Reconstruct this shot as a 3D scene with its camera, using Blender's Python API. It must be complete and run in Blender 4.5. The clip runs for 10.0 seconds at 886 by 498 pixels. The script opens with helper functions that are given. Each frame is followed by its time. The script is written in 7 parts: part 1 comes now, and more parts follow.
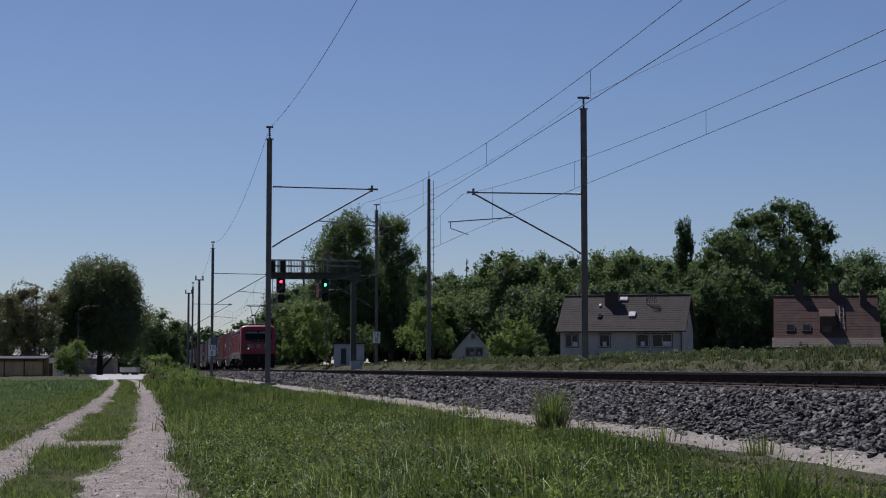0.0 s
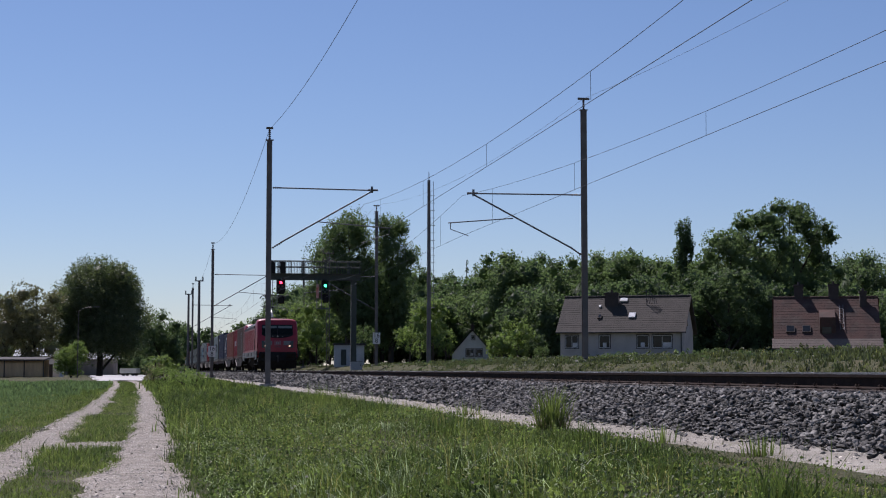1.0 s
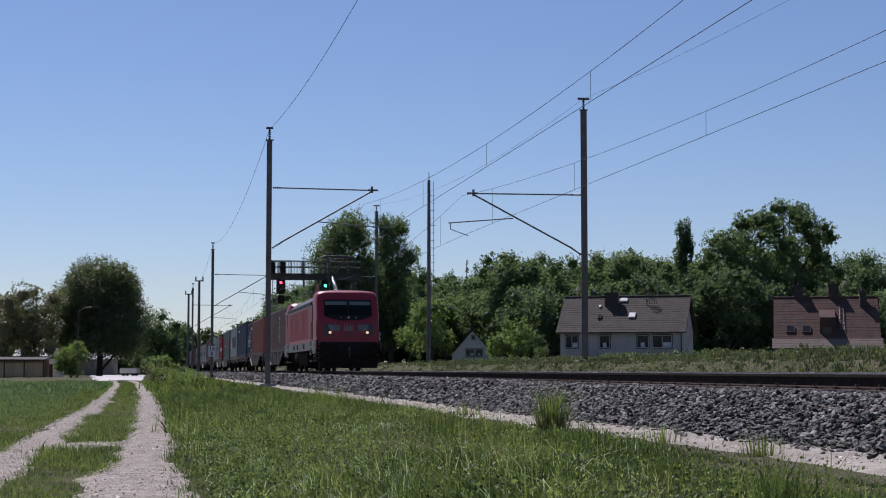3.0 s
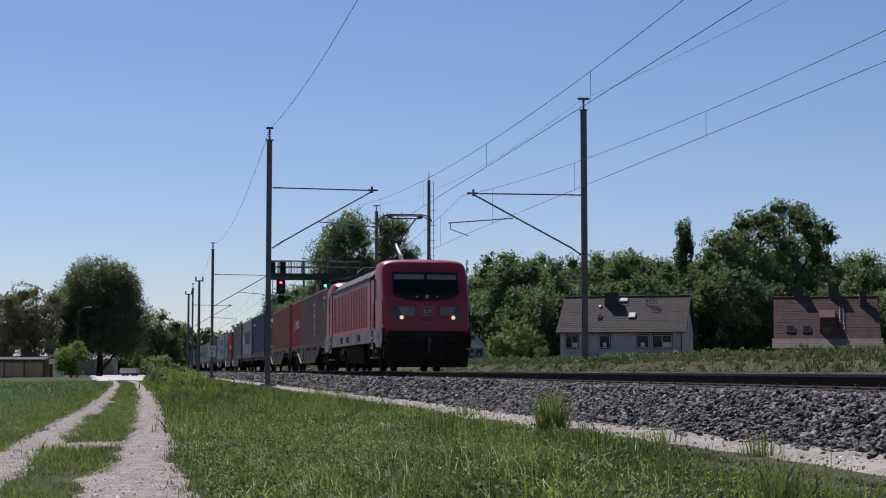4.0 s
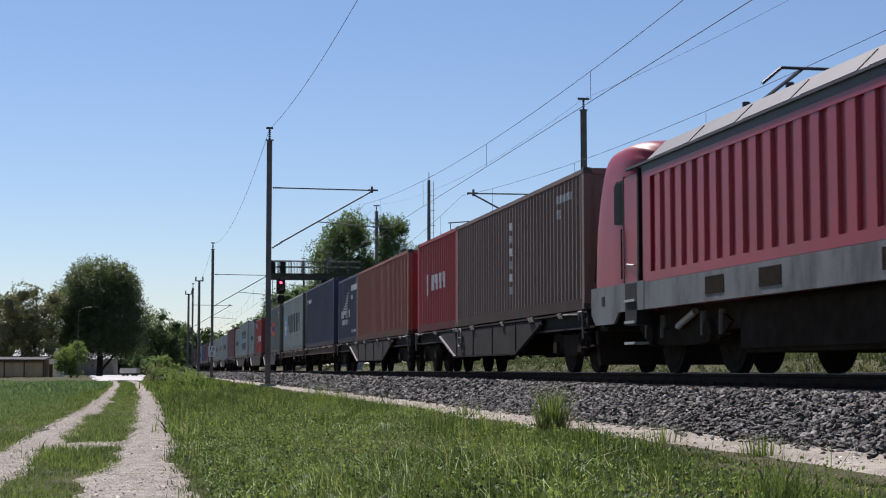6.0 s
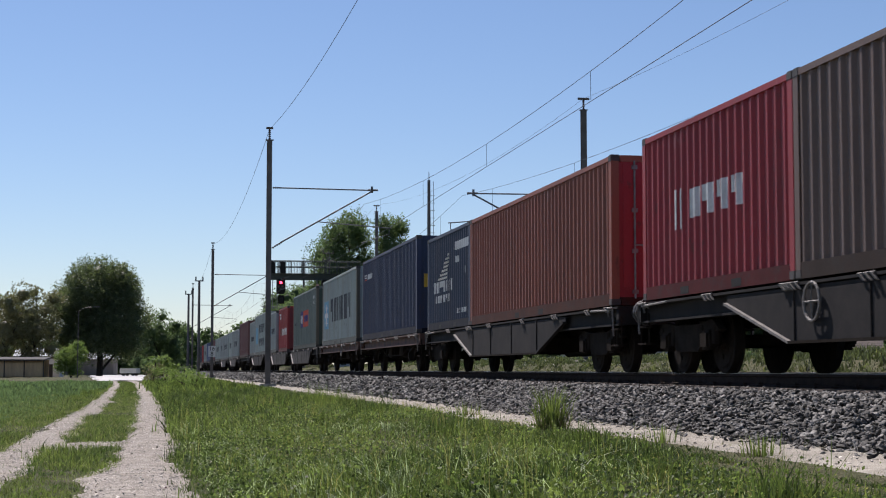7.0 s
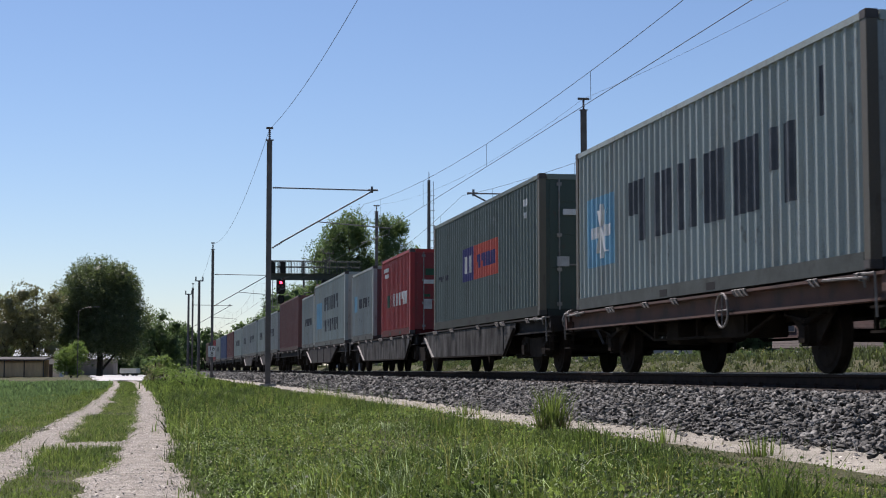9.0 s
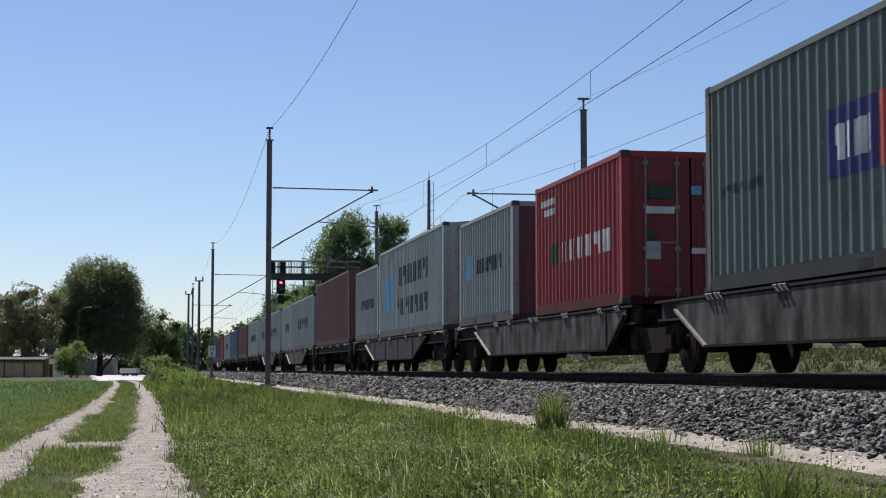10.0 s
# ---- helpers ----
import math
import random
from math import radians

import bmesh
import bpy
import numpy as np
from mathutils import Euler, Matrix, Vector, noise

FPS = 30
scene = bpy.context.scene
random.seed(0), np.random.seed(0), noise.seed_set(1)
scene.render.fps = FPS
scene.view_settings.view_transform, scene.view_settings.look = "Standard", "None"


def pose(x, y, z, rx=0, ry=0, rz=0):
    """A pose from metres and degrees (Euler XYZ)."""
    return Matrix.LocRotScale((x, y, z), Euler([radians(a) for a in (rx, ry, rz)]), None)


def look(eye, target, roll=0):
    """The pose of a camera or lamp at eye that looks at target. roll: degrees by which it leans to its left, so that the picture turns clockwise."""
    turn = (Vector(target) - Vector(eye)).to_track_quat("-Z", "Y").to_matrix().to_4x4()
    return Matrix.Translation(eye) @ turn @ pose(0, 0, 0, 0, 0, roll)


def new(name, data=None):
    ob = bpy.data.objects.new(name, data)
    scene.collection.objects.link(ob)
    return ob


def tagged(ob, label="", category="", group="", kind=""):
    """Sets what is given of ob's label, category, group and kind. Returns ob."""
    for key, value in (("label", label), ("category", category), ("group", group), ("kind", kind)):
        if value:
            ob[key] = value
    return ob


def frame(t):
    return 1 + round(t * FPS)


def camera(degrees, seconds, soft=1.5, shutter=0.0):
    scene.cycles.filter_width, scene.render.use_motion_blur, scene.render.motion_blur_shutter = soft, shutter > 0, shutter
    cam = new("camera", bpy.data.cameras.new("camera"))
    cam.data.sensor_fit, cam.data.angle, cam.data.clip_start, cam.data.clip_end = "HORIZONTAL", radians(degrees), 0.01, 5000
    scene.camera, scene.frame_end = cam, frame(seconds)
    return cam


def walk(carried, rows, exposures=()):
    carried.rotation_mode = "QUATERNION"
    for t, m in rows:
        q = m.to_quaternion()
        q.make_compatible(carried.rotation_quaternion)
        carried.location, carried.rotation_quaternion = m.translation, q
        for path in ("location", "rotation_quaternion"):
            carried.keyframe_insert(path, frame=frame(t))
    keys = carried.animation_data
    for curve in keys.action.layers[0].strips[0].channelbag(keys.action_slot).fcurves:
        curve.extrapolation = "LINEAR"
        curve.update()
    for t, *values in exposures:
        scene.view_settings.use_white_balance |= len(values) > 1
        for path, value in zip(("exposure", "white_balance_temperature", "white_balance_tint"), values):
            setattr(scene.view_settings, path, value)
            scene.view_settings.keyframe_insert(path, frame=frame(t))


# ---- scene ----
# The place: y runs along the railway away from the viewer, x to the right, z = 0 the field, rail head at z = 1.0.
RAIL = 1.0
TRACK = 8.94          # centre of the near track
TRACK_B = 12.94       # centre of the far track
cam = camera(31.2, 10.0, 1.08, 0.06)
YAW, TILT = 10.42, 4.36
EYE = (0.0, 0.0, 1.05)


def aim(tilt):
    return pose(*EYE, 90 + tilt, 0, -YAW)


EXPOSURE = [(0.0, -0.72), (0.3, -0.45), (0.7, -0.30), (1.0, -0.32), (2.5, -0.31), (4.5, -0.25), (5.0, -0.16), (5.3, -0.03), (5.5, -0.01), (7.0, 0.0), (10.0, 0.03)]
walk(cam, [(0.0, aim(TILT - 0.035)), (0.5, aim(TILT - 0.03)), (1.0, aim(TILT)), (4.0, aim(TILT)), (10.0, aim(TILT))],
     [(t, e + 0.44, float(np.interp(t, [4.5, 5.5], [6020, 6280])), float(np.interp(t, [4.5, 5.5], [24, 19]))) for t, e in EXPOSURE])

# ---- light ----
SUN_AZ = radians(-17)      # measured from +y towards -x: the sun stands beyond the line, to the side of the field
SUN_EL = radians(53)
world = bpy.data.worlds.new("world")
scene.world = world
world.use_nodes = True
wn = world.node_tree.nodes
wl = world.node_tree.links
sky = wn.new("ShaderNodeTexSky")
sky.sky_type = "NISHITA"
sky.sun_disc = False
sky.sun_elevation = SUN_EL
sky.sun_rotation = SUN_AZ
sky.altitude = 50
sky.air_density, sky.dust_density, sky.ozone_density = 1.0, 0.1, 4.5
wl.new(sky.outputs[0], wn["Background"].inputs[0])
wn["Background"].inputs[1].default_value = 0.07
sun_dir = Vector((math.sin(SUN_AZ) * math.cos(SUN_EL), math.cos(SUN_AZ) * math.cos(SUN_EL), math.sin(SUN_EL)))
sun = new("sun", bpy.data.lights.new("sun", "SUN"))
sun.data.energy, sun.data.angle, sun.data.color = 4.6, radians(0.53), (1.0, 0.95, 0.87)
sun.matrix_world = look(sun_dir * 200, (0, 0, 0))

# ---- materials ----
def mat(name, a, b=None, rough=0.7, metal=0.0, scale=3.0, bump=0.0, bscale=40.0, spread=0.0, coat=0.0, detail=4.0, grain=0.12,
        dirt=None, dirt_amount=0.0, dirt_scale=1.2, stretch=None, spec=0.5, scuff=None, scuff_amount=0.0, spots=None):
    """Two colours mixed by large noise, fine grain on top, optional dirt and relief; object space, in metres."""
    m = bpy.data.materials.new(name)
    m.use_nodes = True
    nt = m.node_tree
    N, L = nt.nodes, nt.links
    bs = N["Principled BSDF"]
    b = b or tuple(min(1, c * 0.8) for c in a)
    tc = N.new("ShaderNodeTexCoord")
    vec = tc.outputs["Object"]
    if stretch:
        mp = N.new("ShaderNodeMapping")
        mp.inputs["Scale"].default_value = stretch
        L.new(vec, mp.inputs["Vector"])
        vec = mp.outputs[0]
    n1 = N.new("ShaderNodeTexNoise")
    n1.inputs["Scale"].default_value, n1.inputs["Detail"].default_value = scale, detail
    L.new(vec, n1.inputs["Vector"])
    ramp = N.new("ShaderNodeValToRGB")
    ramp.color_ramp.elements[0].position, ramp.color_ramp.elements[1].position = 0.35, 0.65
    ramp.color_ramp.elements[0].color, ramp.color_ramp.elements[1].color = (*a, 1), (*b, 1)
    L.new(n1.outputs["Fac"], ramp.inputs[0])
    col = ramp.outputs[0]
    n2 = N.new("ShaderNodeTexNoise")
    n2.inputs["Scale"].default_value, n2.inputs["Detail"].default_value = bscale, 3
    L.new(tc.outputs["Object"], n2.inputs["Vector"])
    if dirt:
        n3 = N.new("ShaderNodeTexNoise")
        n3.inputs["Scale"].default_value, n3.inputs["Detail"].default_value = dirt_scale, 8
        n3.inputs["Roughness"].default_value = 0.7
        L.new(vec, n3.inputs["Vector"])
        r3 = N.new("ShaderNodeMapRange")
        r3.inputs[1].default_value, r3.inputs[2].default_value = 0.5, 0.72
        r3.inputs[4].default_value = dirt_amount
        L.new(n3.outputs["Fac"], r3.inputs[0])
        mx = N.new("ShaderNodeMixRGB")
        L.new(r3.outputs[0], mx.inputs[0])
        L.new(col, mx.inputs[1])
        mx.inputs[2].default_value = (*dirt, 1)
        col = mx.outputs[0]
    if scuff:
        mp2 = N.new("ShaderNodeMapping")
        mp2.inputs["Scale"].default_value = (1, 1.6, 0.55)
        L.new(tc.outputs["Object"], mp2.inputs["Vector"])
        n4 = N.new("ShaderNodeTexNoise")
        n4.inputs["Scale"].default_value, n4.inputs["Detail"].default_value, n4.inputs["Roughness"].default_value = 2.2, 10, 0.72
        L.new(mp2.outputs[0], n4.inputs["Vector"])
        r4 = N.new("ShaderNodeMapRange")
        r4.inputs[1].default_value, r4.inputs[2].default_value, r4.inputs[4].default_value = 0.63, 0.70, scuff_amount
        L.new(n4.outputs["Fac"], r4.inputs[0])
        ms = N.new("ShaderNodeMixRGB")
        L.new(r4.outputs[0], ms.inputs[0])
        L.new(col, ms.inputs[1])
        ms.inputs[2].default_value = (*scuff, 1)
        col = ms.outputs[0]
    if spots:
        n5 = N.new("ShaderNodeTexNoise")
        n5.inputs["Scale"].default_value, n5.inputs["Detail"].default_value, n5.inputs["Roughness"].default_value = 5.0, 8, 0.65
        mp5 = N.new("ShaderNodeMapping")
        mp5.inputs["Scale"].default_value = (1, 1, 0.45)
        L.new(tc.outputs["Object"], mp5.inputs["Vector"])
        L.new(mp5.outputs[0], n5.inputs["Vector"])
        r5 = N.new("ShaderNodeMapRange")
        r5.inputs[1].default_value, r5.inputs[2].default_value, r5.inputs[4].default_value = 0.60, 0.68, 0.75
        L.new(n5.outputs["Fac"], r5.inputs[0])
        m5 = N.new("ShaderNodeMixRGB")
        L.new(r5.outputs[0], m5.inputs[0])
        L.new(col, m5.inputs[1])
        m5.inputs[2].default_value = (*spots, 1)
        col = m5.outputs[0]
    hsv = N.new("ShaderNodeHueSaturation")
    L.new(col, hsv.inputs["Color"])
    mr = N.new("ShaderNodeMapRange")
    mr.inputs[1].default_value, mr.inputs[2].default_value = 0.3, 0.7
    mr.inputs[3].default_value, mr.inputs[4].default_value = 1 - grain, 1 + grain
    L.new(n2.outputs["Fac"], mr.inputs[0])
    val = mr.outputs[0]
    if spread:
        geo = N.new("ShaderNodeNewGeometry")
        m2 = N.new("ShaderNodeMapRange")
        m2.inputs[3].default_value, m2.inputs[4].default_value = 1 - spread, 1 + spread
        L.new(geo.outputs["Random Per Island"], m2.inputs[0])
        mm = N.new("ShaderNodeMath")
        mm.operation = "MULTIPLY"
        L.new(val, mm.inputs[0]), L.new(m2.outputs[0], mm.inputs[1])
        val = mm.outputs[0]
    L.new(val, hsv.inputs["Value"])
    L.new(hsv.outputs[0], bs.inputs["Base Color"])
    bs.inputs["Roughness"].default_value, bs.inputs["Metallic"].default_value = rough, metal
    bs.inputs["Coat Weight"].default_value = coat
    bs.inputs["Specular IOR Level"].default_value = spec
    if bump:
        bp = N.new("ShaderNodeBump")
        bp.inputs["Strength"].default_value, bp.inputs["Distance"].default_value = min(1, bump), 0.02 * max(1, bump)
        L.new(n2.outputs["Fac"], bp.inputs["Height"])
        L.new(bp.outputs[0], bs.inputs["Normal"])
    return m


def leaf_mat(name, a, b, spread=0.25, scale=0.35, through_light=0.55, gloss=0.25, tint=(1.35, 1.5, 0.95)):
    """Leaves: diffuse with light shining through, each leaf a little different."""
    m = mat(name, a, b, rough=0.5, scale=scale, spread=spread, grain=0.05)
    N, L = m.node_tree.nodes, m.node_tree.links
    bs = N["Principled BSDF"]
    bs.inputs["Specular IOR Level"].default_value = gloss
    tr = N.new("ShaderNodeBsdfTranslucent")
    src = bs.inputs["Base Color"].links[0].from_socket
    gain = N.new("ShaderNodeMixRGB")
    gain.blend_type = "MULTIPLY"
    gain.inputs[0].default_value = 1
    gain.inputs[2].default_value = (*tint, 1)
    L.new(src, gain.inputs[1])
    L.new(gain.outputs[0], tr.inputs[0])
    mx = N.new("ShaderNodeMixShader")
    mx.inputs[0].default_value = through_light
    L.new(bs.outputs[0], mx.inputs[1]), L.new(tr.outputs[0], mx.inputs[2])
    L.new(mx.outputs[0], N["Material Output"].inputs[0])
    return m


def glow(name, colour, strength):
    m = bpy.data.materials.new(name)
    m.use_nodes = True
    b = m.node_tree.nodes["Principled BSDF"]
    b.inputs["Base Color"].default_value = (*colour, 1)
    b.inputs["Emission Color"].default_value = (*colour, 1)
    b.inputs["Emission Strength"].default_value = strength
    return m


# ---- mesh helpers ----
def part(name, bm, material, parent=None, label="", smooth=False):
    """Links a bmesh as one mesh object under a thing or a part."""
    me = bpy.data.meshes.new(name)
    bmesh.ops.recalc_face_normals(bm, faces=bm.faces)
    bm.to_mesh(me)
    bm.free()
    for mm in (material if isinstance(material, (list, tuple)) else [material]):
        me.materials.append(mm)
    if smooth:
        for p in me.polygons:
            p.use_smooth = True
    ob = new(name, me)
    if parent:
        ob.parent = parent
    if label:
        tagged(ob, label)
    return ob


def raw(name, verts, faces, material, parent=None, label="", smooth=False):
    """A mesh from numpy arrays; all faces have the same number of corners."""
    verts, faces = np.asarray(verts, dtype=np.float32), np.asarray(faces, dtype=np.int32)
    me = bpy.data.meshes.new(name)
    me.vertices.add(len(verts))
    me.vertices.foreach_set("co", verts.ravel())
    k = faces.shape[1]
    me.loops.add(faces.size)
    me.loops.foreach_set("vertex_index", faces.ravel())
    me.polygons.add(len(faces))
    me.polygons.foreach_set("loop_start", np.arange(0, faces.size, k, dtype=np.int32))
    if smooth:
        me.polygons.foreach_set("use_smooth", np.ones(len(faces), dtype=bool))
    me.update(calc_edges=True)
    me.materials.append(material)
    ob = new(name, me)
    if parent:
        ob.parent = parent
    if label:
        tagged(ob, label)
    return ob


def box(bm, x0, x1, y0, y1, z0, z1, bevel=0.0):
    r = bmesh.ops.create_cube(bm, size=1, matrix=Matrix.LocRotScale(((x0 + x1) / 2, (y0 + y1) / 2, (z0 + z1) / 2), None, (x1 - x0, y1 - y0, z1 - z0)))
    if bevel:
        bmesh.ops.bevel(bm, geom=list({e for v in r["verts"] for e in v.link_edges}), offset=bevel, segments=2, affect="EDGES")
    return bm


def rod(bm, p, q, r, r2=None, seg=8, cap=True):
    """A round bar from p to q."""
    p, q = Vector(p), Vector(q)
    d = q - p
    m = Matrix.Translation((p + q) / 2) @ d.to_track_quat("Z", "Y").to_matrix().to_4x4()
    bmesh.ops.create_cone(bm, cap_ends=cap, segments=seg, radius1=r, radius2=r if r2 is None else r2, depth=d.length, matrix=m)
    return bm


def prism(bm, pts, axis, a0, a1):
    """A polygon drawn in the two other axes, swept along axis from a0 to a1."""
    def at(p, a):
        return {"x": (a, p[0], p[1]), "y": (p[0], a, p[1]), "z": (p[0], p[1], a)}[axis]
    lo = [bm.verts.new(at(p, a0)) for p in pts]
    hi = [bm.verts.new(at(p, a1)) for p in pts]
    n = len(pts)
    bm.faces.new(lo), bm.faces.new(hi[::-1])
    for i in range(n):
        bm.faces.new((lo[i], hi[i], hi[(i + 1) % n], lo[(i + 1) % n]))
    return bm


def thing(name, label, category, m=None, group="", kind=""):
    ob = new(name)
    ob.empty_display_size = 0.2
    if m is not None:
        ob.matrix_world = m
    return tagged(ob, label, category, group, kind)


def B():
    return bmesh.new()


# ---- palette ----
SOIL = mat("grass_soil", (0.062, 0.068, 0.032), (0.085, 0.084, 0.044), rough=0.95, scale=0.6, bump=1.5, bscale=45, grain=0.5, dirt=(0.17, 0.145, 0.095), dirt_amount=0.8, dirt_scale=3.0, spec=0.08)
GRASS = leaf_mat("grass_blades", (0.118, 0.152, 0.060), (0.054, 0.083, 0.034), spread=0.6, scale=1.1, gloss=0.15, tint=(1.5, 1.55, 0.8))
GRASS_DRY = leaf_mat("dry_grass", (0.26, 0.23, 0.11), (0.17, 0.17, 0.07), spread=0.4, scale=1.0)
CROP = leaf_mat("crop_blades", (0.110, 0.150, 0.082), (0.086, 0.124, 0.066), spread=0.4, scale=0.3)
RUT = mat("rut_gravel", (0.40, 0.358, 0.305), (0.28, 0.25, 0.21), rough=0.95, scale=3.5, bump=2.0, bscale=38, grain=0.55, dirt=(0.20, 0.175, 0.12), dirt_amount=0.6, dirt_scale=2.6, spec=0.12)
SAND = mat("cess_sand", (0.40, 0.365, 0.305), (0.29, 0.265, 0.22), rough=0.95, scale=1.1, bump=0.8, bscale=70, grain=0.3, dirt=(0.13, 0.12, 0.08), dirt_amount=0.7, dirt_scale=1.6, spec=0.12)
STONE = mat("ballast_stone", (0.170, 0.164, 0.152), (0.080, 0.077, 0.071), rough=0.8, scale=6, spread=0.65, bump=0.4, bscale=90, grain=0.2, spec=0.2)
# Near-black bed: the shade in gaps between stones is put into its colour.
BED = mat("shaded_ballast_bed", (0.022, 0.02, 0.019), (0.035, 0.032, 0.03), rough=0.95, scale=9, bump=1.0, bscale=45, grain=0.5)
YARD = mat("yard_concrete", (0.55, 0.53, 0.5), (0.45, 0.44, 0.42), rough=0.9, scale=0.3, grain=0.1)
PEBBLE = mat("path_pebble", (0.55, 0.50, 0.43), (0.40, 0.36, 0.31), rough=0.9, scale=5, spread=0.4, spec=0.15)
SLEEPER_GREY = mat("weathered_sleeper", (0.20, 0.16, 0.13), (0.13, 0.105, 0.085), rough=0.9, scale=4, bump=0.3, bscale=60, spec=0.2)
RAIL_RUST = mat("rail_rust", (0.042, 0.029, 0.023), (0.028, 0.021, 0.018), rough=0.95, scale=8, bump=0.3, bscale=80, spec=0.08)
RAIL_HEAD = mat("rail_head", (0.62, 0.61, 0.60), (0.52, 0.51, 0.50), rough=0.5, metal=1.0, scale=3)
CONCRETE = mat("concrete", (0.40, 0.37, 0.34), (0.31, 0.29, 0.26), rough=0.9, scale=4, bump=0.3, bscale=60, dirt=(0.12, 0.10, 0.085), dirt_amount=0.5)

# ---- ground: one sheet to the horizon ----
PROFILE_X = [-1e5, 1.5, 3.2, 4.9, 6.2, 15.4, 16.2, 17.2, 20.0, 30.0, 48.0, 1e5]
PROFILE_Z = [0.0, 0.0, 0.16, 0.34, 0.35, 0.40, 0.75, 1.30, 1.52, 1.85, 2.2, 2.2]


def ground_z(x, y):
    z = np.interp(x, PROFILE_X, PROFILE_Z)
    bumpy = 0.03 * np.sin(x * 1.7 + y * 0.33) + 0.03 * np.sin(y * 0.71 - x * 0.6) + 0.02 * np.sin(x * 3.1 + y * 1.3)
    soft = np.where((x > 4.6) & (x < 15.8), 0.0, 1.0) * np.where((x > -3.4) & (x < 0.6), 0.3, 1.0)
    return z + bumpy * soft


gx = np.unique(np.concatenate([[-4000, -1500, -600, -250, -120, -70, -45], np.arange(-30, -6, 2.0), np.arange(-6, 22, 0.4), np.arange(22, 60, 3.0), [75, 100, 150, 300, 700, 1600, 4000]]))
gy = np.unique(np.concatenate([[-900, -300, -120, -60, -30, -15], np.arange(-8, 60, 0.8), np.arange(60, 160, 2.5), np.arange(160, 320, 10.0), [360, 450, 700, 1200, 2200, 4500]]))
X, Y = np.meshgrid(gx, gy)
V = np.stack([X.ravel(), Y.ravel(), ground_z(X, Y).ravel()], 1)
nx = len(gx)
jj, ii = np.meshgrid(np.arange(len(gy) - 1), np.arange(nx - 1), indexing="ij")
k0 = (jj * nx + ii).ravel()
tagged(raw("ground", V, np.stack([k0, k0 + 1, k0 + nx + 1, k0 + nx], 1), SOIL, smooth=True), "uneven grassy ground of a field beside the railway", "ground", kind="structure")


def strip(name, centre, half, y0, y1, step, lift, material, label, category, wob=0.12, cols=5):
    """A ragged strip of track or gravel that follows the ground; centre and half are functions of y."""
    rng = np.random.default_rng(len(name) + int(abs(y1)))
    ys = np.arange(y0, y1, step)
    wl_ = np.convolve(rng.normal(0, 1, len(ys) + 8), np.ones(5) / 5, "same")[:len(ys)] * wob
    wr_ = np.convolve(rng.normal(0, 1, len(ys) + 8), np.ones(5) / 5, "same")[:len(ys)] * wob
    c, h = np.vectorize(centre)(ys), np.vectorize(half)(ys)
    rows = []
    for k in range(cols):
        u = k / (cols - 1)
        x = (c - h - wl_) * (1 - u) + (c + h + wr_) * u
        z = ground_z(x, ys) + lift - (0.03 if k in (0, cols - 1) else 0)
        rows.append(np.stack([x, ys, z], 1))
    V = np.stack(rows, 1).reshape(-1, 3)
    j, i = np.meshgrid(np.arange(len(ys) - 1), np.arange(cols - 1), indexing="ij")
    q = (j * cols + i).ravel()
    return tagged(raw(name, V, np.stack([q, q + 1, q + cols + 1, q + cols], 1), material, smooth=True), label, category, kind="structure")


RIGHT_Y, RIGHT_X = [0, 13, 16, 20, 24, 35, 45, 65, 84, 118, 165, 200], [-0.24, -0.19, -0.12, -0.05, 0.0, 0.02, -0.01, -0.19, -0.42, -0.84, -2.0, -3.2]
LEFT_Y, LEFT_X = [0, 17, 24, 33, 44, 63, 98, 118, 165, 200], [-1.62, -1.62, -1.57, -1.57, -1.51, -1.64, -2.06, -2.4, -3.8, -5.0]


def rut_right(y):
    return float(np.interp(y, RIGHT_Y, RIGHT_X))


def rut_left(y):
    return float(np.interp(y, LEFT_Y, LEFT_X))


strip("path_rut", rut_right, lambda y: 0.37 + 0.17 / (1 + math.exp((y - 15.4) * 0.9)) + 0.03 * math.sin(y * 0.9), -40, 175, 0.3, 0.03, RUT, "pale gravel wheel rut of a farm track", "path", wob=0.16)
strip("path_rut", rut_left, lambda y: 0.33 + 0.03 * math.sin(y * 0.6 + 1), -40, 175, 0.3, 0.03, RUT, "pale gravel wheel rut of a farm track", "path", wob=0.14)
strip("bare_patch", lambda y: -0.82 + 0.1 * math.sin(y * 4), lambda y: 0.66, 21.0, 23.9, 0.12, 0.016, RUT, "worn gravel patch joining the two wheel ruts", "path", wob=0.2)
strip("cess_path", lambda y: 5.42, lambda y: 0.74, -30, 160, 0.5, 0.012, SAND, "pale sandy service path along the ballast", "path", wob=0.2)
strip("yard", lambda y: -3.14 - (y - 165) * 0.0217, lambda y: 2.5 + (y - 165) * 0.0194, 152, 330, 3.0, 0.08, YARD, "bright concrete yard at the end of the track", "yard", wob=0.5)


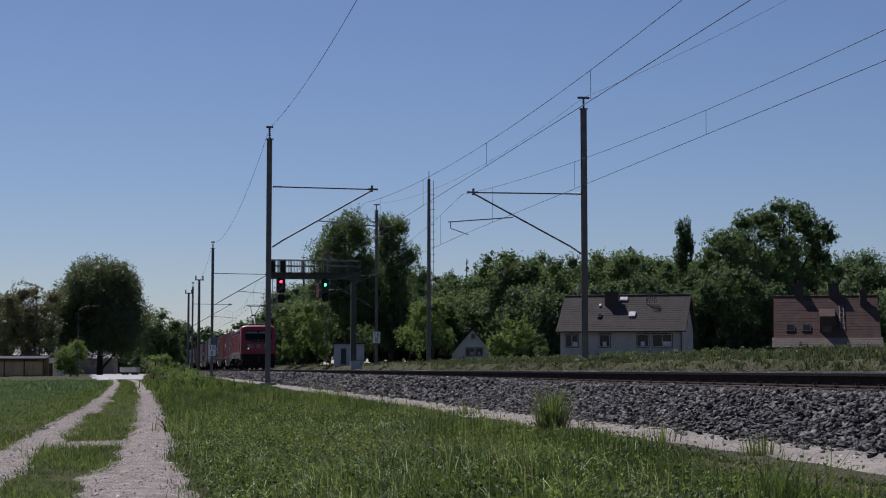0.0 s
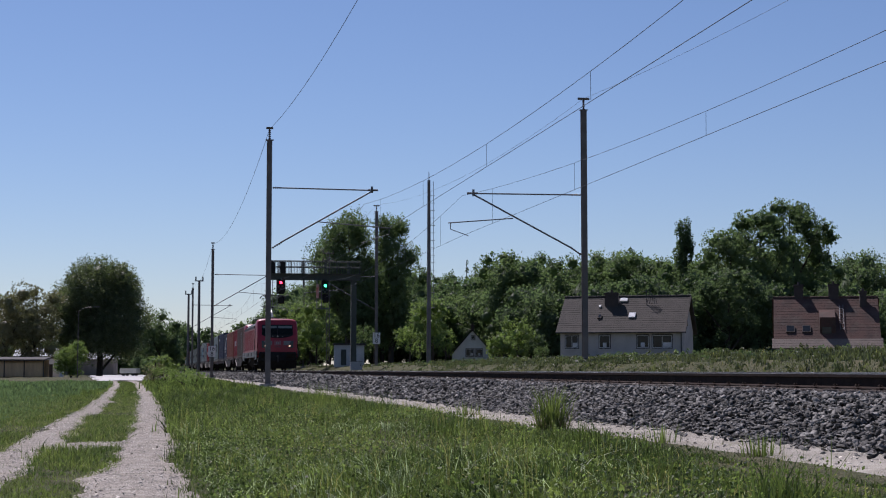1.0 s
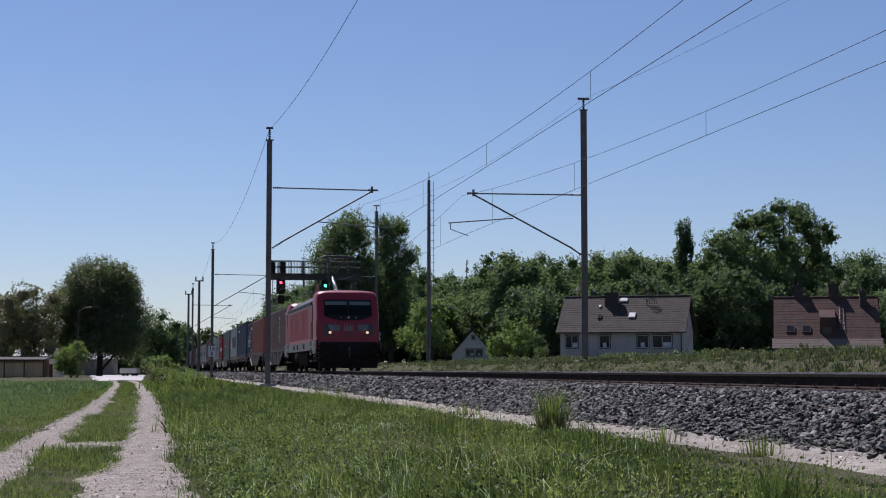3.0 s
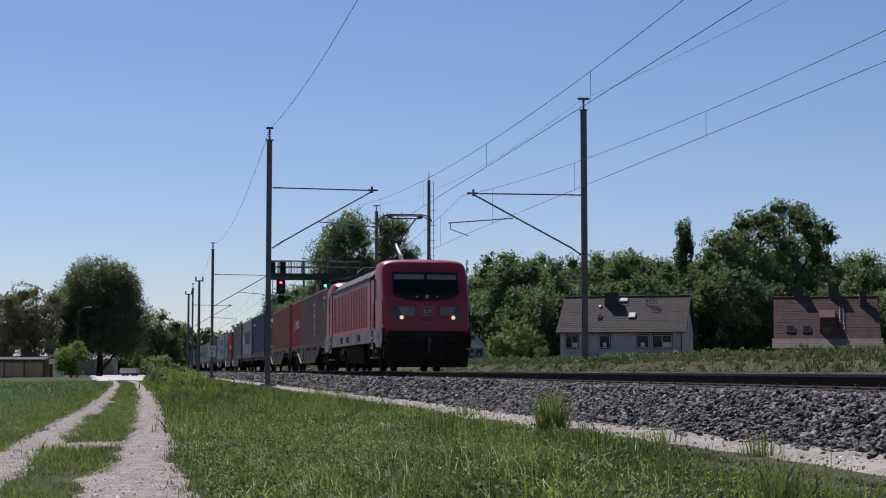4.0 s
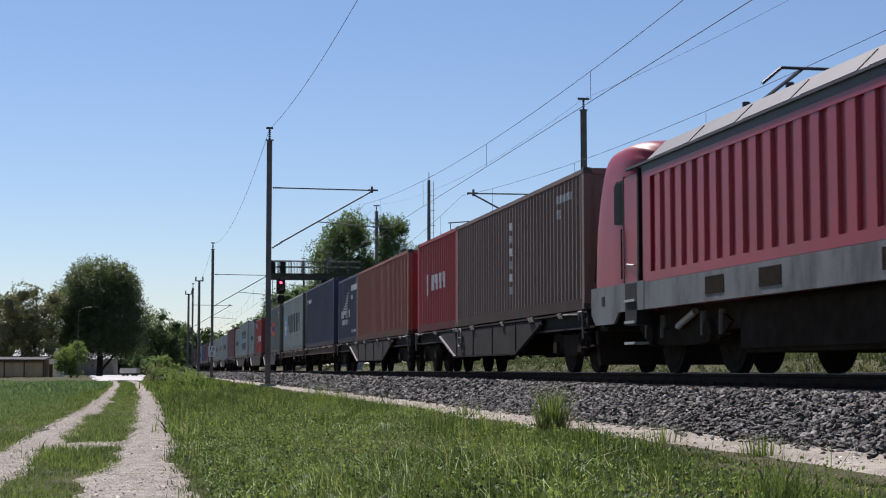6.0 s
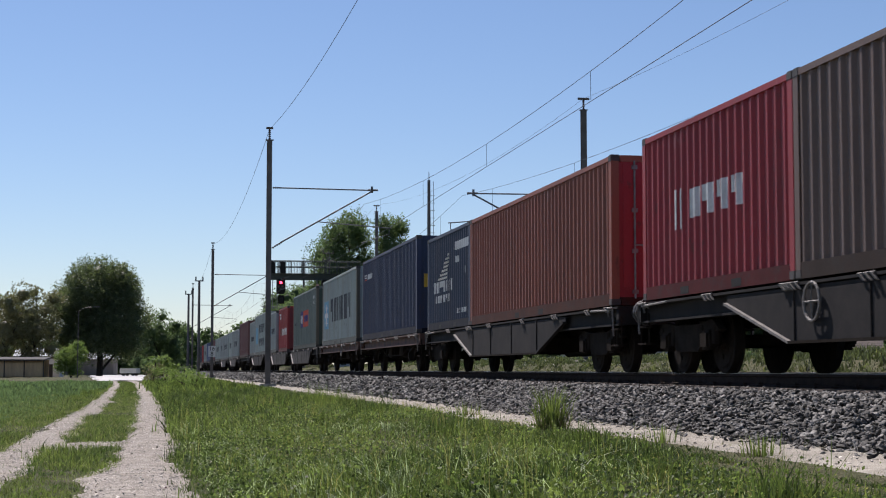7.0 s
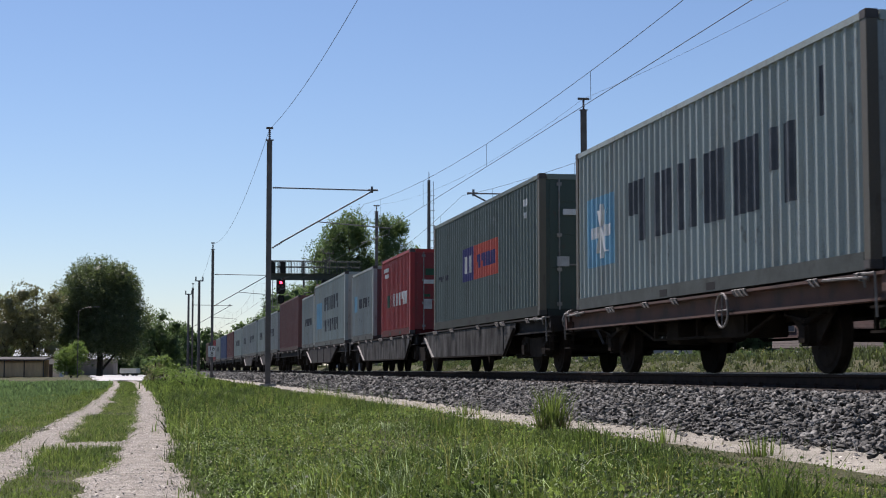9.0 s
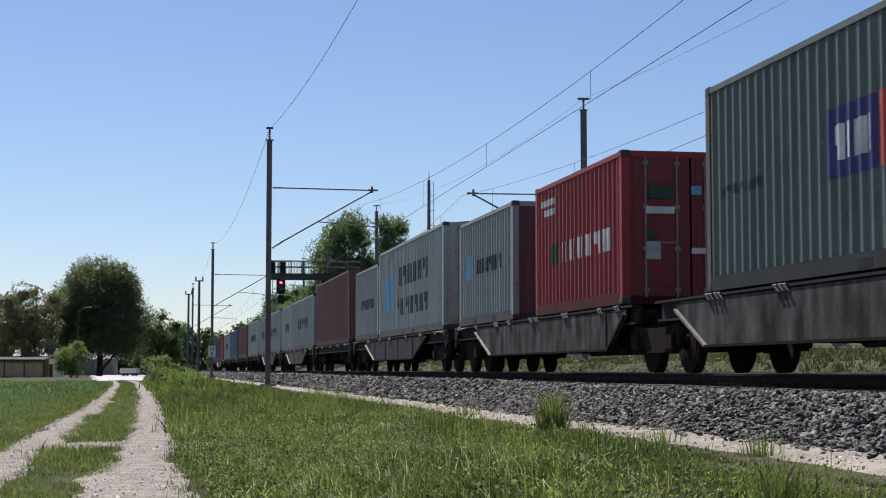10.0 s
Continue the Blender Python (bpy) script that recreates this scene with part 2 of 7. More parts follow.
# ---- railway ----
def chips(n, x, y, z, size, seed, flat=0.55):
    """Many angular stones as one vertex and face array: jittered, turned boxes."""
    rng = np.random.default_rng(seed)
    cube = np.array([(a, b, c) for a in (-1, 1) for b in (-1, 1) for c in (-1, 1)], dtype=float)
    tri = np.array([(0, 1, 3, 2), (4, 6, 7, 5), (0, 4, 5, 1), (2, 3, 7, 6), (1, 5, 7, 3)])
    P = cube[None] * (1 + rng.uniform(-0.75, 0.2, (n, 8, 3)))
    P *= (size * rng.uniform(0.55, 1.25, n))[:, None, None] * np.stack([rng.uniform(0.8, 1.6, n), rng.uniform(0.6, 1.05, n), rng.uniform(flat * 0.6, flat * 1.2, n)], 1)[:, None, :]
    a, b = rng.uniform(0, 6.28, n), rng.uniform(-0.9, 0.9, n)
    ca, sa, cb, sb = np.cos(a)[:, None], np.sin(a)[:, None], np.cos(b)[:, None], np.sin(b)[:, None]
    x1, y1, z1 = P[..., 0] * cb + P[..., 2] * sb, P[..., 1], -P[..., 0] * sb + P[..., 2] * cb
    Q = np.stack([x1 * ca - y1 * sa + x[:, None], x1 * sa + y1 * ca + y[:, None], z1 + z[:, None]], 2)
    return Q.reshape(-1, 3), (tri[None] + 8 * np.arange(n)[:, None, None]).reshape(-1, 4)


TOE, SHOULDER, BED_TOP = 6.2, 7.02, 0.745


def ballast_z(x):
    return np.interp(x, [TOE - 0.75, TOE - 0.25, TOE, SHOULDER, 20], [0.345, 0.355, 0.38, BED_TOP + 0.01, BED_TOP + 0.01])


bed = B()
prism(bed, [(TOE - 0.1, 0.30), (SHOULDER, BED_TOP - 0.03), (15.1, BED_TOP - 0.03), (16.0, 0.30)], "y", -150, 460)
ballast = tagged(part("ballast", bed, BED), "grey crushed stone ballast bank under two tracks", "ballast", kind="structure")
rng = np.random.default_rng(5)


def stone_field(n, y0, y1, size, seed):
    r = np.random.default_rng(seed)
    x = r.uniform(TOE - 0.75, 8.1, n)
    keep = r.uniform(0, 1, n) < np.interp(x, [TOE - 0.75, TOE - 0.3, TOE + 0.02], [0.02, 0.12, 1.0])
    x = x[keep]
    y = r.uniform(y0, y1, len(x))
    return chips(len(x), x, y, ballast_z(x) + r.uniform(-0.9, 1.0, len(x)) * size, size, seed + 1, 0.36)


for n, y0, y1, size, seed in ((33000, 11.6, 32, 0.034, 11), (12500, 32, 72, 0.053, 21), (6000, 72, 170, 0.08, 31)):
    v, f = stone_field(n, y0, y1, size, seed)
    tagged(raw("ballast_stones", v, f, STONE, ballast), "sharp grey ballast stones", kind="stuff")
r = np.random.default_rng(3)
shapes = []
for k in range(10):
    v, f = chips(1, np.zeros(1), np.zeros(1), np.zeros(1), 0.034, 200 + k)
    o = raw("stone", v, f, STONE, ballast)
    shapes.append(o.data)
    o.location = (r.uniform(TOE, 7.0), r.uniform(10.2, 11.6), 0.6)
    o.location.z = float(ballast_z(o.location.x)) + 0.01
for k in range(280):
    o = new("stone", shapes[k % 10])
    o.parent = ballast
    x = r.uniform(TOE - 0.1, 7.6)
    o.location = (x, r.uniform(10.2, 11.6), float(ballast_z(x)) + r.uniform(-0.01, 0.012))
    o.rotation_euler = (0, 0, r.uniform(0, 6.28))

RAIL_SHAPE = [(-0.036, 0), (-0.036, -0.035), (-0.010, -0.050), (-0.010, -0.142), (-0.075, -0.162), (-0.075, -0.172),
              (0.075, -0.172), (0.075, -0.162), (0.010, -0.142), (0.010, -0.050), (0.036, -0.035), (0.036, 0)]


def sleeper_mesh():
    bm = B()
    prism(bm, [(-0.14, -0.10), (-0.11, 0.0), (0.11, 0.0), (0.14, -0.10)], "x", -1.3, 1.3)
    me = bpy.data.meshes.new("sleeper")
    bmesh.ops.recalc_face_normals(bm, faces=bm.faces)
    bm.to_mesh(me)
    me.materials.append(SLEEPER_GREY)
    return me


def clip_mesh():
    bm = B()
    for s in (-1, 1):
        box(bm, s * 0.08 - 0.025, s * 0.08 + 0.025, -0.05, 0.05, 0.0, 0.02)
        rod(bm, (s * 0.085, -0.02, 0.03), (s * 0.085, -0.02, 0.065), 0.012, seg=6)
        rod(bm, (s * 0.07, -0.06, 0.045), (s * 0.07, 0.06, 0.045), 0.012, seg=6)
    me = bpy.data.meshes.new("rail_clip")
    bm.to_mesh(me)
    bm.free()
    me.materials.append(RAIL_RUST)
    return me


SLEEPER, CLIP = sleeper_mesh(), clip_mesh()
for c, name in ((TRACK, "near"), (TRACK_B, "far")):
    tr = thing("railway_track", "railway track with worn steel rails on concrete sleepers", "railway track", pose(c, 0, RAIL), kind="structure")
    for s in (-0.753, 0.753):
        bm = B()
        prism(bm, [(x + s, z) for x, z in RAIL_SHAPE], "y", -150, 460)
        rail = part("rail", bm, RAIL_RUST, tr)
        bm = B()
        box(bm, s - 0.030, s + 0.030, -150, 460, 0.0, 0.003)
        part("running_surface", bm, RAIL_HEAD, rail, "polished steel running surface")
    y0, y1 = (-3.0, 118.0) if c == TRACK else (30.0, 118.0)
    for k in range(int((y1 - y0) / 0.6)):
        o = new("sleeper", SLEEPER)
        o.parent = tr
        o.location = (0, y0 + 0.6 * k, -0.178)
        if c == TRACK:
            q = new("rail_clip", CLIP)
            q.parent = tr
            q.location = (-0.753, y0 + 0.6 * k, -0.176)

# ---- overhead line ----
STEEL = mat("galvanised_steel", (0.15, 0.15, 0.155), (0.10, 0.10, 0.105), rough=0.6, metal=0.3, scale=2, dirt=(0.06, 0.045, 0.035), dirt_amount=0.4)
MAST = mat("mast_steel", (0.155, 0.138, 0.128), (0.11, 0.10, 0.094), rough=0.7, metal=0.2, scale=1.5, dirt=(0.07, 0.045, 0.03), dirt_amount=0.4)
WIRE = mat("copper_wire", (0.035, 0.037, 0.04), (0.03, 0.03, 0.032), rough=0.5, metal=0.6, scale=2)
PORCELAIN = mat("brown_insulator", (0.07, 0.035, 0.022), rough=0.25, scale=9)
SIGN_WHITE = mat("sign_white", (0.72, 0.72, 0.70), (0.62, 0.62, 0.6), rough=0.5, scale=6)
SIGN_BLACK = mat("sign_black", (0.015, 0.015, 0.015), rough=0.5)


def insulator(p, q, parent, r=0.055):
    bm = B()
    p, q = Vector(p), Vector(q)
    rod(bm, p, q, r * 0.4)
    for k in range(5):
        a = p.lerp(q, (k + 0.5) / 5)
        rod(bm, a - (q - p) * 0.05, a + (q - p) * 0.05, r, r * 0.6)
    return part("insulator", bm, PORCELAIN, parent)


def letters(text, size, m, parent, material):
    cu = bpy.data.curves.new("number", "FONT")
    cu.body, cu.size, cu.align_x, cu.align_y, cu.extrude = text, size, "CENTER", "CENTER", 0.002
    cu.materials.append(material)
    o = new("number", cu)
    o.parent = parent
    o.matrix_local = m
    return o


def line_mast(x, y, base, top, side, reach, board=False, arm=True, tube=9.0, foot=6.35, horn=0.5, mid_at=0.46, mid_z=0.44, over=0.75):
    """A mast of two channels with lacing; side is +1 when its arm points to +x. Local space: foot of the mast."""
    t = thing("overhead_line_mast", "dark steel overhead line mast with bracket arm beside the track", "mast", pose(x, y, base), group="overhead line masts")
    h = top - base
    bm = B()
    for s in (-1, 1):
        box(bm, -0.11, 0.11, s * 0.10 - 0.01, s * 0.10 + 0.01, -0.3, h)
    box(bm, -0.03, 0.03, -0.09, 0.09, -0.3, h)
    box(bm, -0.17, 0.17, -0.11, 0.11, h, h + 0.03)
    part("post", bm, MAST, t)
    bm = B()
    box(bm, -0.35, 0.35, -0.35, 0.35, -0.5, 0.12, 0.03)
    part("footing", bm, CONCRETE, t)
    insulator((0, 0, h + 0.03), (0, 0, h + horn), t, 0.07)
    bm = B()
    box(bm, -0.16 - (0.1 if side < 0 else 0), 0.16 + (0.1 if side < 0 else 0), -0.05, 0.05, h + horn, h + horn + 0.09, 0.02)
    part("top_bracket", bm, MAST, t)
    if arm:
        za, zb = tube - base, foot - base
        bm = B()
        rod(bm, (side * 0.5, 0, za), (side * reach, 0, za - 0.03), 0.030)
        part("top_tube", bm, STEEL, t)
        insulator((side * 0.15, 0, za), (side * 0.55, 0, za), t)
        bm = B()
        rod(bm, (side * 0.55, 0, zb + 0.27), (side * (reach - 0.1), 0, za - 0.06), 0.036)
        part("diagonal_strut", bm, STEEL, t)
        insulator((side * 0.15, 0, zb), (side * 0.58, 0, zb + 0.28), t)
        bm = B()
        mid = mid_at * reach
        zm = zb + (za - zb) * mid_z
        rod(bm, (side * mid, 0, zm + 0.02), (side * (reach + over), 0, zm - 0.22), 0.024)
        rod(bm, (side * (reach + over - 0.1), 0, zm - 0.2), (side * (reach + over - 0.1), 0, zm - 0.48), 0.018)
        rod(bm, (side * (reach + over - 0.1), 0, zm - 0.48), (side * (reach + over - 1.3 if side > 0 else reach + over - 0.85), 0, 6.63 - base), 0.016)
        part("registration_arm", bm, STEEL, t)
        bm = B()
        rod(bm, (side * (reach - 0.12), 0, za - 0.14), (side * (reach - 0.12), 0, za + 0.14), 0.05)
        rod(bm, (side * (reach - 0.3), 0, za - 0.02), (side * (reach + 0.15), 0, za - 0.02), 0.045)
        part("clamp", bm, STEEL, t)
    if board:
        bm = B()
        box(bm, -0.30, 0.30, -0.17, -0.15, 2.25 - 0.45, 2.25 + 0.45, 0.004)
        b = part("distance_board", bm, SIGN_WHITE, t, "white board with black distance figures")
        letters("16", 0.52, Matrix.Translation((0, -0.174, 2.46)) @ pose(0, 0, 0, 90), b, SIGN_BLACK)
        letters("8", 0.52, Matrix.Translation((0, -0.174, 2.03)) @ pose(0, 0, 0, 90), b, SIGN_BLACK)
    return t


NEAR_X, FAR_X = 5.0, 17.95
for y, board in ((4.5, False), (69.2, False), (133.4, True), (197.0, False)):
    line_mast(NEAR_X, y, float(ground_z(np.array(NEAR_X), np.array(y))), 11.08, 1, 4.65, board)
for y, top, board in ((-5, 12.05, False), (64.6, 12.05, False), (127.5, 13.9, True), (190.0, 13.9, False)):
    line_mast(FAR_X, y, 1.36, top, -1, 4.9, board, tube=8.43 if y < 100 else 8.6, foot=5.9, mid_at=0.63, mid_z=0.58, over=0.95, horn=0.45)


def small_mast(x, y, top):
    t = thing("short_mast", "slender grey steel mast with a short crossarm", "mast", pose(x, y, 0.3), group="slender masts")
    bm = B()
    rod(bm, (0, 0, -0.3), (0, 0, top - 0.3), 0.20, 0.13, 8)
    part("post", bm, MAST, t)
    bm = B()
    box(bm, -0.5, 0.5, -0.06, 0.06, top - 0.3, top - 0.18)
    for s in (-0.4, 0.4):
        rod(bm, (s, 0, top - 0.2), (s, 0, top + 0.25), 0.08)
    part("crossarm", bm, STEEL, t)


small_mast(5.45, 186, 11.3)
small_mast(5.0, 219, 11.3)


def climbing_mast(x, y, base, top):
    t = thing("climbing_mast", "tall tapered steel mast with climbing rungs up one side", "mast", pose(x, y, base))
    h = top - base
    bm = B()
    rod(bm, (0, 0, -0.4), (0, 0, h), 0.17, 0.11, 10)
    part("post", bm, MAST, t)
    bm = B()
    rod(bm, (0.36, -0.05, 4.0), (0.33, -0.05, h - 0.1), 0.018, seg=6)
    part("ladder_rail", bm, STEEL, t)
    for k in range(int((h - 4.2) / 0.55)):
        bm = B()
        rod(bm, (0.1, -0.05, 4.1 + k * 0.55), (0.44, -0.05, 4.1 + k * 0.55), 0.02, seg=5)
        part("rung", bm, STEEL, t)
    bm = B()
    rod(bm, (0, 0, h), (0, 0, h + 0.6), 0.03, seg=6)
    part("tip", bm, STEEL, t)


climbing_mast(20.0, 114.5, 1.5, 15.0)


def lattice_pole(x, y, base, top):
    t = thing("signal_pole", "slim dark lattice pole with two short crossarms", "pole", pose(x, y, base))
    h = top - base
    bm = B()
    for sx_ in (-0.12, 0.12):
        rod(bm, (sx_, 0, -0.3), (sx_, 0, h), 0.035, seg=6)
    for k in range(int(h / 0.6)):
        rod(bm, (-0.12, 0, k * 0.6), (0.12, 0, k * 0.6 + 0.6), 0.02, seg=5)
    part("post", bm, MAST, t)
    for z in (h - 0.1, h - 0.75):
        bm = B()
        rod(bm, (-0.5, 0, z), (0.5, 0, z), 0.04, seg=6)
        for sx_ in (-0.45, 0.0, 0.45):
            rod(bm, (sx_, 0, z), (sx_, 0, z + 0.28), 0.05, 0.035, 6)
        part("crossarm", bm, MAST, t)


lattice_pole(16.5, 150.0, 1.5, 12.2)


def wire(name, pts, radius, label, parent=None):
    cu = bpy.data.curves.new(name, "CURVE")
    cu.dimensions, cu.bevel_depth, cu.bevel_resolution = "3D", radius, 1
    sp = cu.splines.new("POLY")
    sp.points.add(len(pts) - 1)
    for q, p in zip(sp.points, pts):
        q.co = (*p, 1)
    cu.materials.append(WIRE)
    o = new(name, cu)
    if parent:
        o.parent = parent
    else:
        tagged(o, label, "wire", "overhead wires")
    return o


def sag(a, b, depth, n=24):
    a, b = Vector(a), Vector(b)
    return [tuple(a.lerp(b, k / n) - Vector((0, 0, 4 * depth * (k / n) * (1 - k / n)))) for k in range(n + 1)]


def overhead(x, masts, contact, hang, stag, depth):
    """Messenger, contact wire and droppers over one track; masts are (y, side of the stagger)."""
    t = thing("overhead_wires", "overhead contact wire hung by droppers from a catenary", "wire", None, "overhead wires")
    mess, cont = [], []
    for (ya, sa), (yb, sb) in zip(masts, masts[1:]):
        mess += sag((x + sa * stag, ya, hang), (x + sb * stag, yb, hang), depth)
        cont += sag((x + sa * stag, ya, contact), (x + sb * stag, yb, contact), 0.02)
    wire("catenary_wire", mess, 0.0065, "", t)
    wire("contact_wire", cont, 0.0072, "", t)
    for (ya, sa), (yb, sb) in zip(masts, masts[1:]):
        for k in range(6):
            u = (k + 0.5) / 6
            xx = x + stag * (sa + (sb - sa) * u)
            yy = ya + (yb - ya) * u
            wire("dropper", [(xx, yy, contact), (xx, yy, hang - 4 * depth * u * (1 - u))], 0.005, "", t)


overhead(TRACK, [(-60, 1), (4.5, -1), (69.2, 1), (133.4, -1), (197, 1), (262, -1)], 6.62, 8.35, 0.25, 1.15)
overhead(TRACK_B, [(-70, -1), (-5, 1), (64.6, -1), (127.5, 1), (190, -1), (255, 1)], 6.62, 8.3, 0.25, 1.15)
near_tops = [(-62, 11.58), (4.5, 11.58), (69.2, 11.58), (133.4, 11.58), (197, 11.58)]
pts = []
for (ya, za), (yb, zb) in zip(near_tops, near_tops[1:]):
    pts += sag((NEAR_X, ya, za), (NEAR_X, yb, zb), 1.25)
wire("feeder_wire", pts, 0.009, "dark feeder wire sagging between mast tops")
far_tops = [(-5, 12.55), (64.6, 12.55), (127.5, 14.5), (190, 14.5)]
pts = []
for (ya, za), (yb, zb) in zip(far_tops, far_tops[1:]):
    pts += sag((FAR_X, ya, za), (FAR_X, yb, zb), 1.0)
wire("feeder_wire", pts, 0.0055, "dark feeder wire sagging between mast tops")

# ---- signal gantry ----
GANTRY = mat("gantry_green_grey", (0.060, 0.072, 0.062), (0.044, 0.054, 0.046), rough=0.85, scale=1.5, dirt=(0.05, 0.035, 0.028), dirt_amount=0.4)
BLACK = mat("black_paint", (0.011, 0.011, 0.011), (0.017, 0.016, 0.016), rough=0.8, scale=3, spec=0.25)
RED_GLOW = glow("red_signal_light", (1.0, 0.03, 0.06), 9.0)
GREEN_GLOW = glow("green_signal_light", (0.05, 1.0, 0.42), 5.0)
CABINET = mat("cabinet_grey", (0.36, 0.37, 0.37), (0.3, 0.31, 0.31), rough=0.6, scale=2)
GX, GY = 15.4, 122.0
g = thing("signal_gantry", "green-grey steel cantilever signal gantry reaching over the tracks", "signal gantry", pose(GX, GY, 1.0))
bm = B()
box(bm, -0.21, 0.21, -0.21, 0.21, -0.8, 7.3, 0.03)
part("post", bm, GANTRY, g)
bm = B()
box(bm, -6.7, 0.5, -0.28, -0.2, 6.95, 7.4)
box(bm, -6.7, 0.5, 0.2, 0.28, 6.95, 7.4)
for k in range(10):
    box(bm, -6.6 + k * 0.75, -6.5 + k * 0.75, -0.2, 0.2, 7.0, 7.1)
part("beam", bm, GANTRY, g)
bm = B()
box(bm, -6.7, 0.5, -0.5, 0.5, 7.4, 7.44)
part("walkway", bm, GANTRY, g)
for yy in (-0.5, 0.5):
    bm = B()
    for z in (7.95, 8.4):
        rod(bm, (-6.7, yy, z), (0.5, yy, z), 0.03, seg=6)
    part("handrail", bm, GANTRY, g)
    for k in range(9):
        bm = B()
        rod(bm, (-6.7 + k * 0.9, yy, 7.4), (-6.7 + k * 0.9, yy, 8.4), 0.03, seg=6)
        part("railing_post", bm, GANTRY, g)
bm = B()
for k in range(60):
    rod(bm, (-6.7 + k * 0.12, 0.5, 7.44), (-6.7 + k * 0.12, 0.5, 8.4), 0.018, seg=4)
part("mesh_infill", bm, GANTRY, g)
for x0, x1 in ((-6.55, -6.1), (-5.75, -5.3)):
    bm = B()
    box(bm, x0, x1, -0.56, -0.52, 7.42, 8.35)
    part("guard_panel", bm, BLACK, g)
for sx, lit, zz, wd, lo in ((-5.75, RED_GLOW, 6.72, 0.34, 5.85), (-2.35, GREEN_GLOW, 6.5, 0.26, 5.95)):
    bm = B()
    box(bm, sx - wd + 0.08, sx + wd + 0.08, -0.55, -0.35, lo, 6.98, 0.08)
    h = part("signal_head", bm, BLACK, g, "black colour-light signal head")
    bm = B()
    bmesh.ops.create_uvsphere(bm, u_segments=12, v_segments=8, radius=0.105, matrix=Matrix.Translation((sx + 0.08, -0.56, zz)))
    part("lit_lens", bm, lit, h, "glowing signal lens")
    bm = B()
    rod(bm, (sx + 0.08, -0.55, zz + 0.17), (sx + 0.08, -0.85, zz + 0.17), 0.19, 0.19, 12, False)
    part("hood", bm, BLACK, h)
    for dx, dz in ((-0.1, -0.3), (0.2, -0.3), (0.06, -0.48)):
        bm = B()
        rod(bm, (sx + dx, -0.57, zz + dz), (sx + dx, -0.545, zz + dz), 0.09, seg=12)
        part("dark_lens", bm, GANTRY, h)
    bm = B()
    box(bm, sx - 0.12, sx + 0.36, -0.5, -0.4, lo - 0.75, lo - 0.1, 0.05)
    part("speed_indicator", bm, BLACK, g)
    bm = B()
    box(bm, sx - 0.55, sx - 0.5, -0.3, -0.2, 4.7, 7.0)
    box(bm, sx - 0.2, sx - 0.15, -0.3, -0.2, 4.7, 7.0)
    box(bm, sx - 0.55, sx + 0.6, -0.32, -0.28, 4.75, 4.8)
    part("hanger_frame", bm, STEEL, g)
bm = B()
box(bm, -2.95, -2.75, -0.55, -0.5, 5.55, 6.6)
part("mast_plate", bm, [mat("mast_plate_red_white", (0.5, 0.1, 0.07), (0.55, 0.45, 0.4), rough=0.6, scale=2.5)], g)
for k in (0.1,):
    c = thing("trackside_cabinet", "pale grey steel trackside cabinet at the gantry foot", "cabinet", pose(GX + k, GY - 0.9, 1.05), group="trackside cabinets")
    bm = B()
    box(bm, -0.45, 0.45, -0.25, 0.25, 0, 0.62, 0.02)
    part("body", bm, CABINET, c)
    bm = B()
    box(bm, -0.48, 0.48, -0.28, 0.28, 0.62, 0.66, 0.01)
    part("lid", bm, STEEL, c)
    bm = B()
    box(bm, 0.3, 0.33, -0.275, -0.25, 0.3, 0.45)
    part("handle", bm, BLACK, c)

# ---- plants ----
BARK = mat("bark", (0.06, 0.045, 0.032), (0.035, 0.028, 0.02), rough=0.95, scale=3, bump=0.8, bscale=20, stretch=(1, 1, 0.2))
LEAF_DARK = leaf_mat("dark_leaves", (0.118, 0.156, 0.088), (0.072, 0.104, 0.056), scale=0.13, spread=0.15, through_light=0.58, gloss=0.1)
LEAF_MID = leaf_mat("mid_green_leaves", (0.136, 0.176, 0.090), (0.078, 0.114, 0.058), scale=0.13, spread=0.15, through_light=0.58, gloss=0.1)
LEAF_LIGHT = leaf_mat("fresh_leaves", (0.185, 0.235, 0.085), (0.135, 0.185, 0.064), scale=0.4, spread=0.15, gloss=0.15)
LEAF_OLIVE = leaf_mat("olive_leaves", (0.21, 0.195, 0.11), (0.16, 0.155, 0.085), scale=0.3, spread=0.12, gloss=0.1, through_light=0.3)
LEAF_BLACK = leaf_mat("chestnut_leaves", (0.118, 0.138, 0.072), (0.09, 0.11, 0.056), scale=0.25, through_light=0.45)
BLOSSOM = leaf_mat("chestnut_blossom", (0.30, 0.29, 0.22), (0.22, 0.21, 0.16))


def spot(px, depth):
    """Ground plan of a bearing: px counts from the picture's middle in units of 1/2808, depth along the view."""
    a = radians(YAW)
    lat = (px - 784) / 2808 * depth
    return lat * math.cos(a) + depth * math.sin(a), depth * math.cos(a) - lat * math.sin(a)


def leaf_cards(P, N_, size, rng):
    """Small bent leaf clumps at points P, facing roughly along N_."""
    n = len(P)
    d = N_ + rng.normal(0, 0.95, (n, 3))
    d /= np.linalg.norm(d, axis=1)[:, None] + 1e-9
    t = np.cross(d, rng.normal(0, 1, (n, 3)))
    t /= np.linalg.norm(t, axis=1)[:, None] + 1e-9
    b = np.cross(d, t)
    s = (size * 0.76 * rng.uniform(0.5, 1.3, n))[:, None]
    q = np.stack([P - t * s, P - b * s * 0.6 + d * s * 0.15, P + t * s, P + b * s * 0.6 - d * s * 0.1], 1)
    return q.reshape(-1, 3), np.arange(4 * n).reshape(-1, 4)


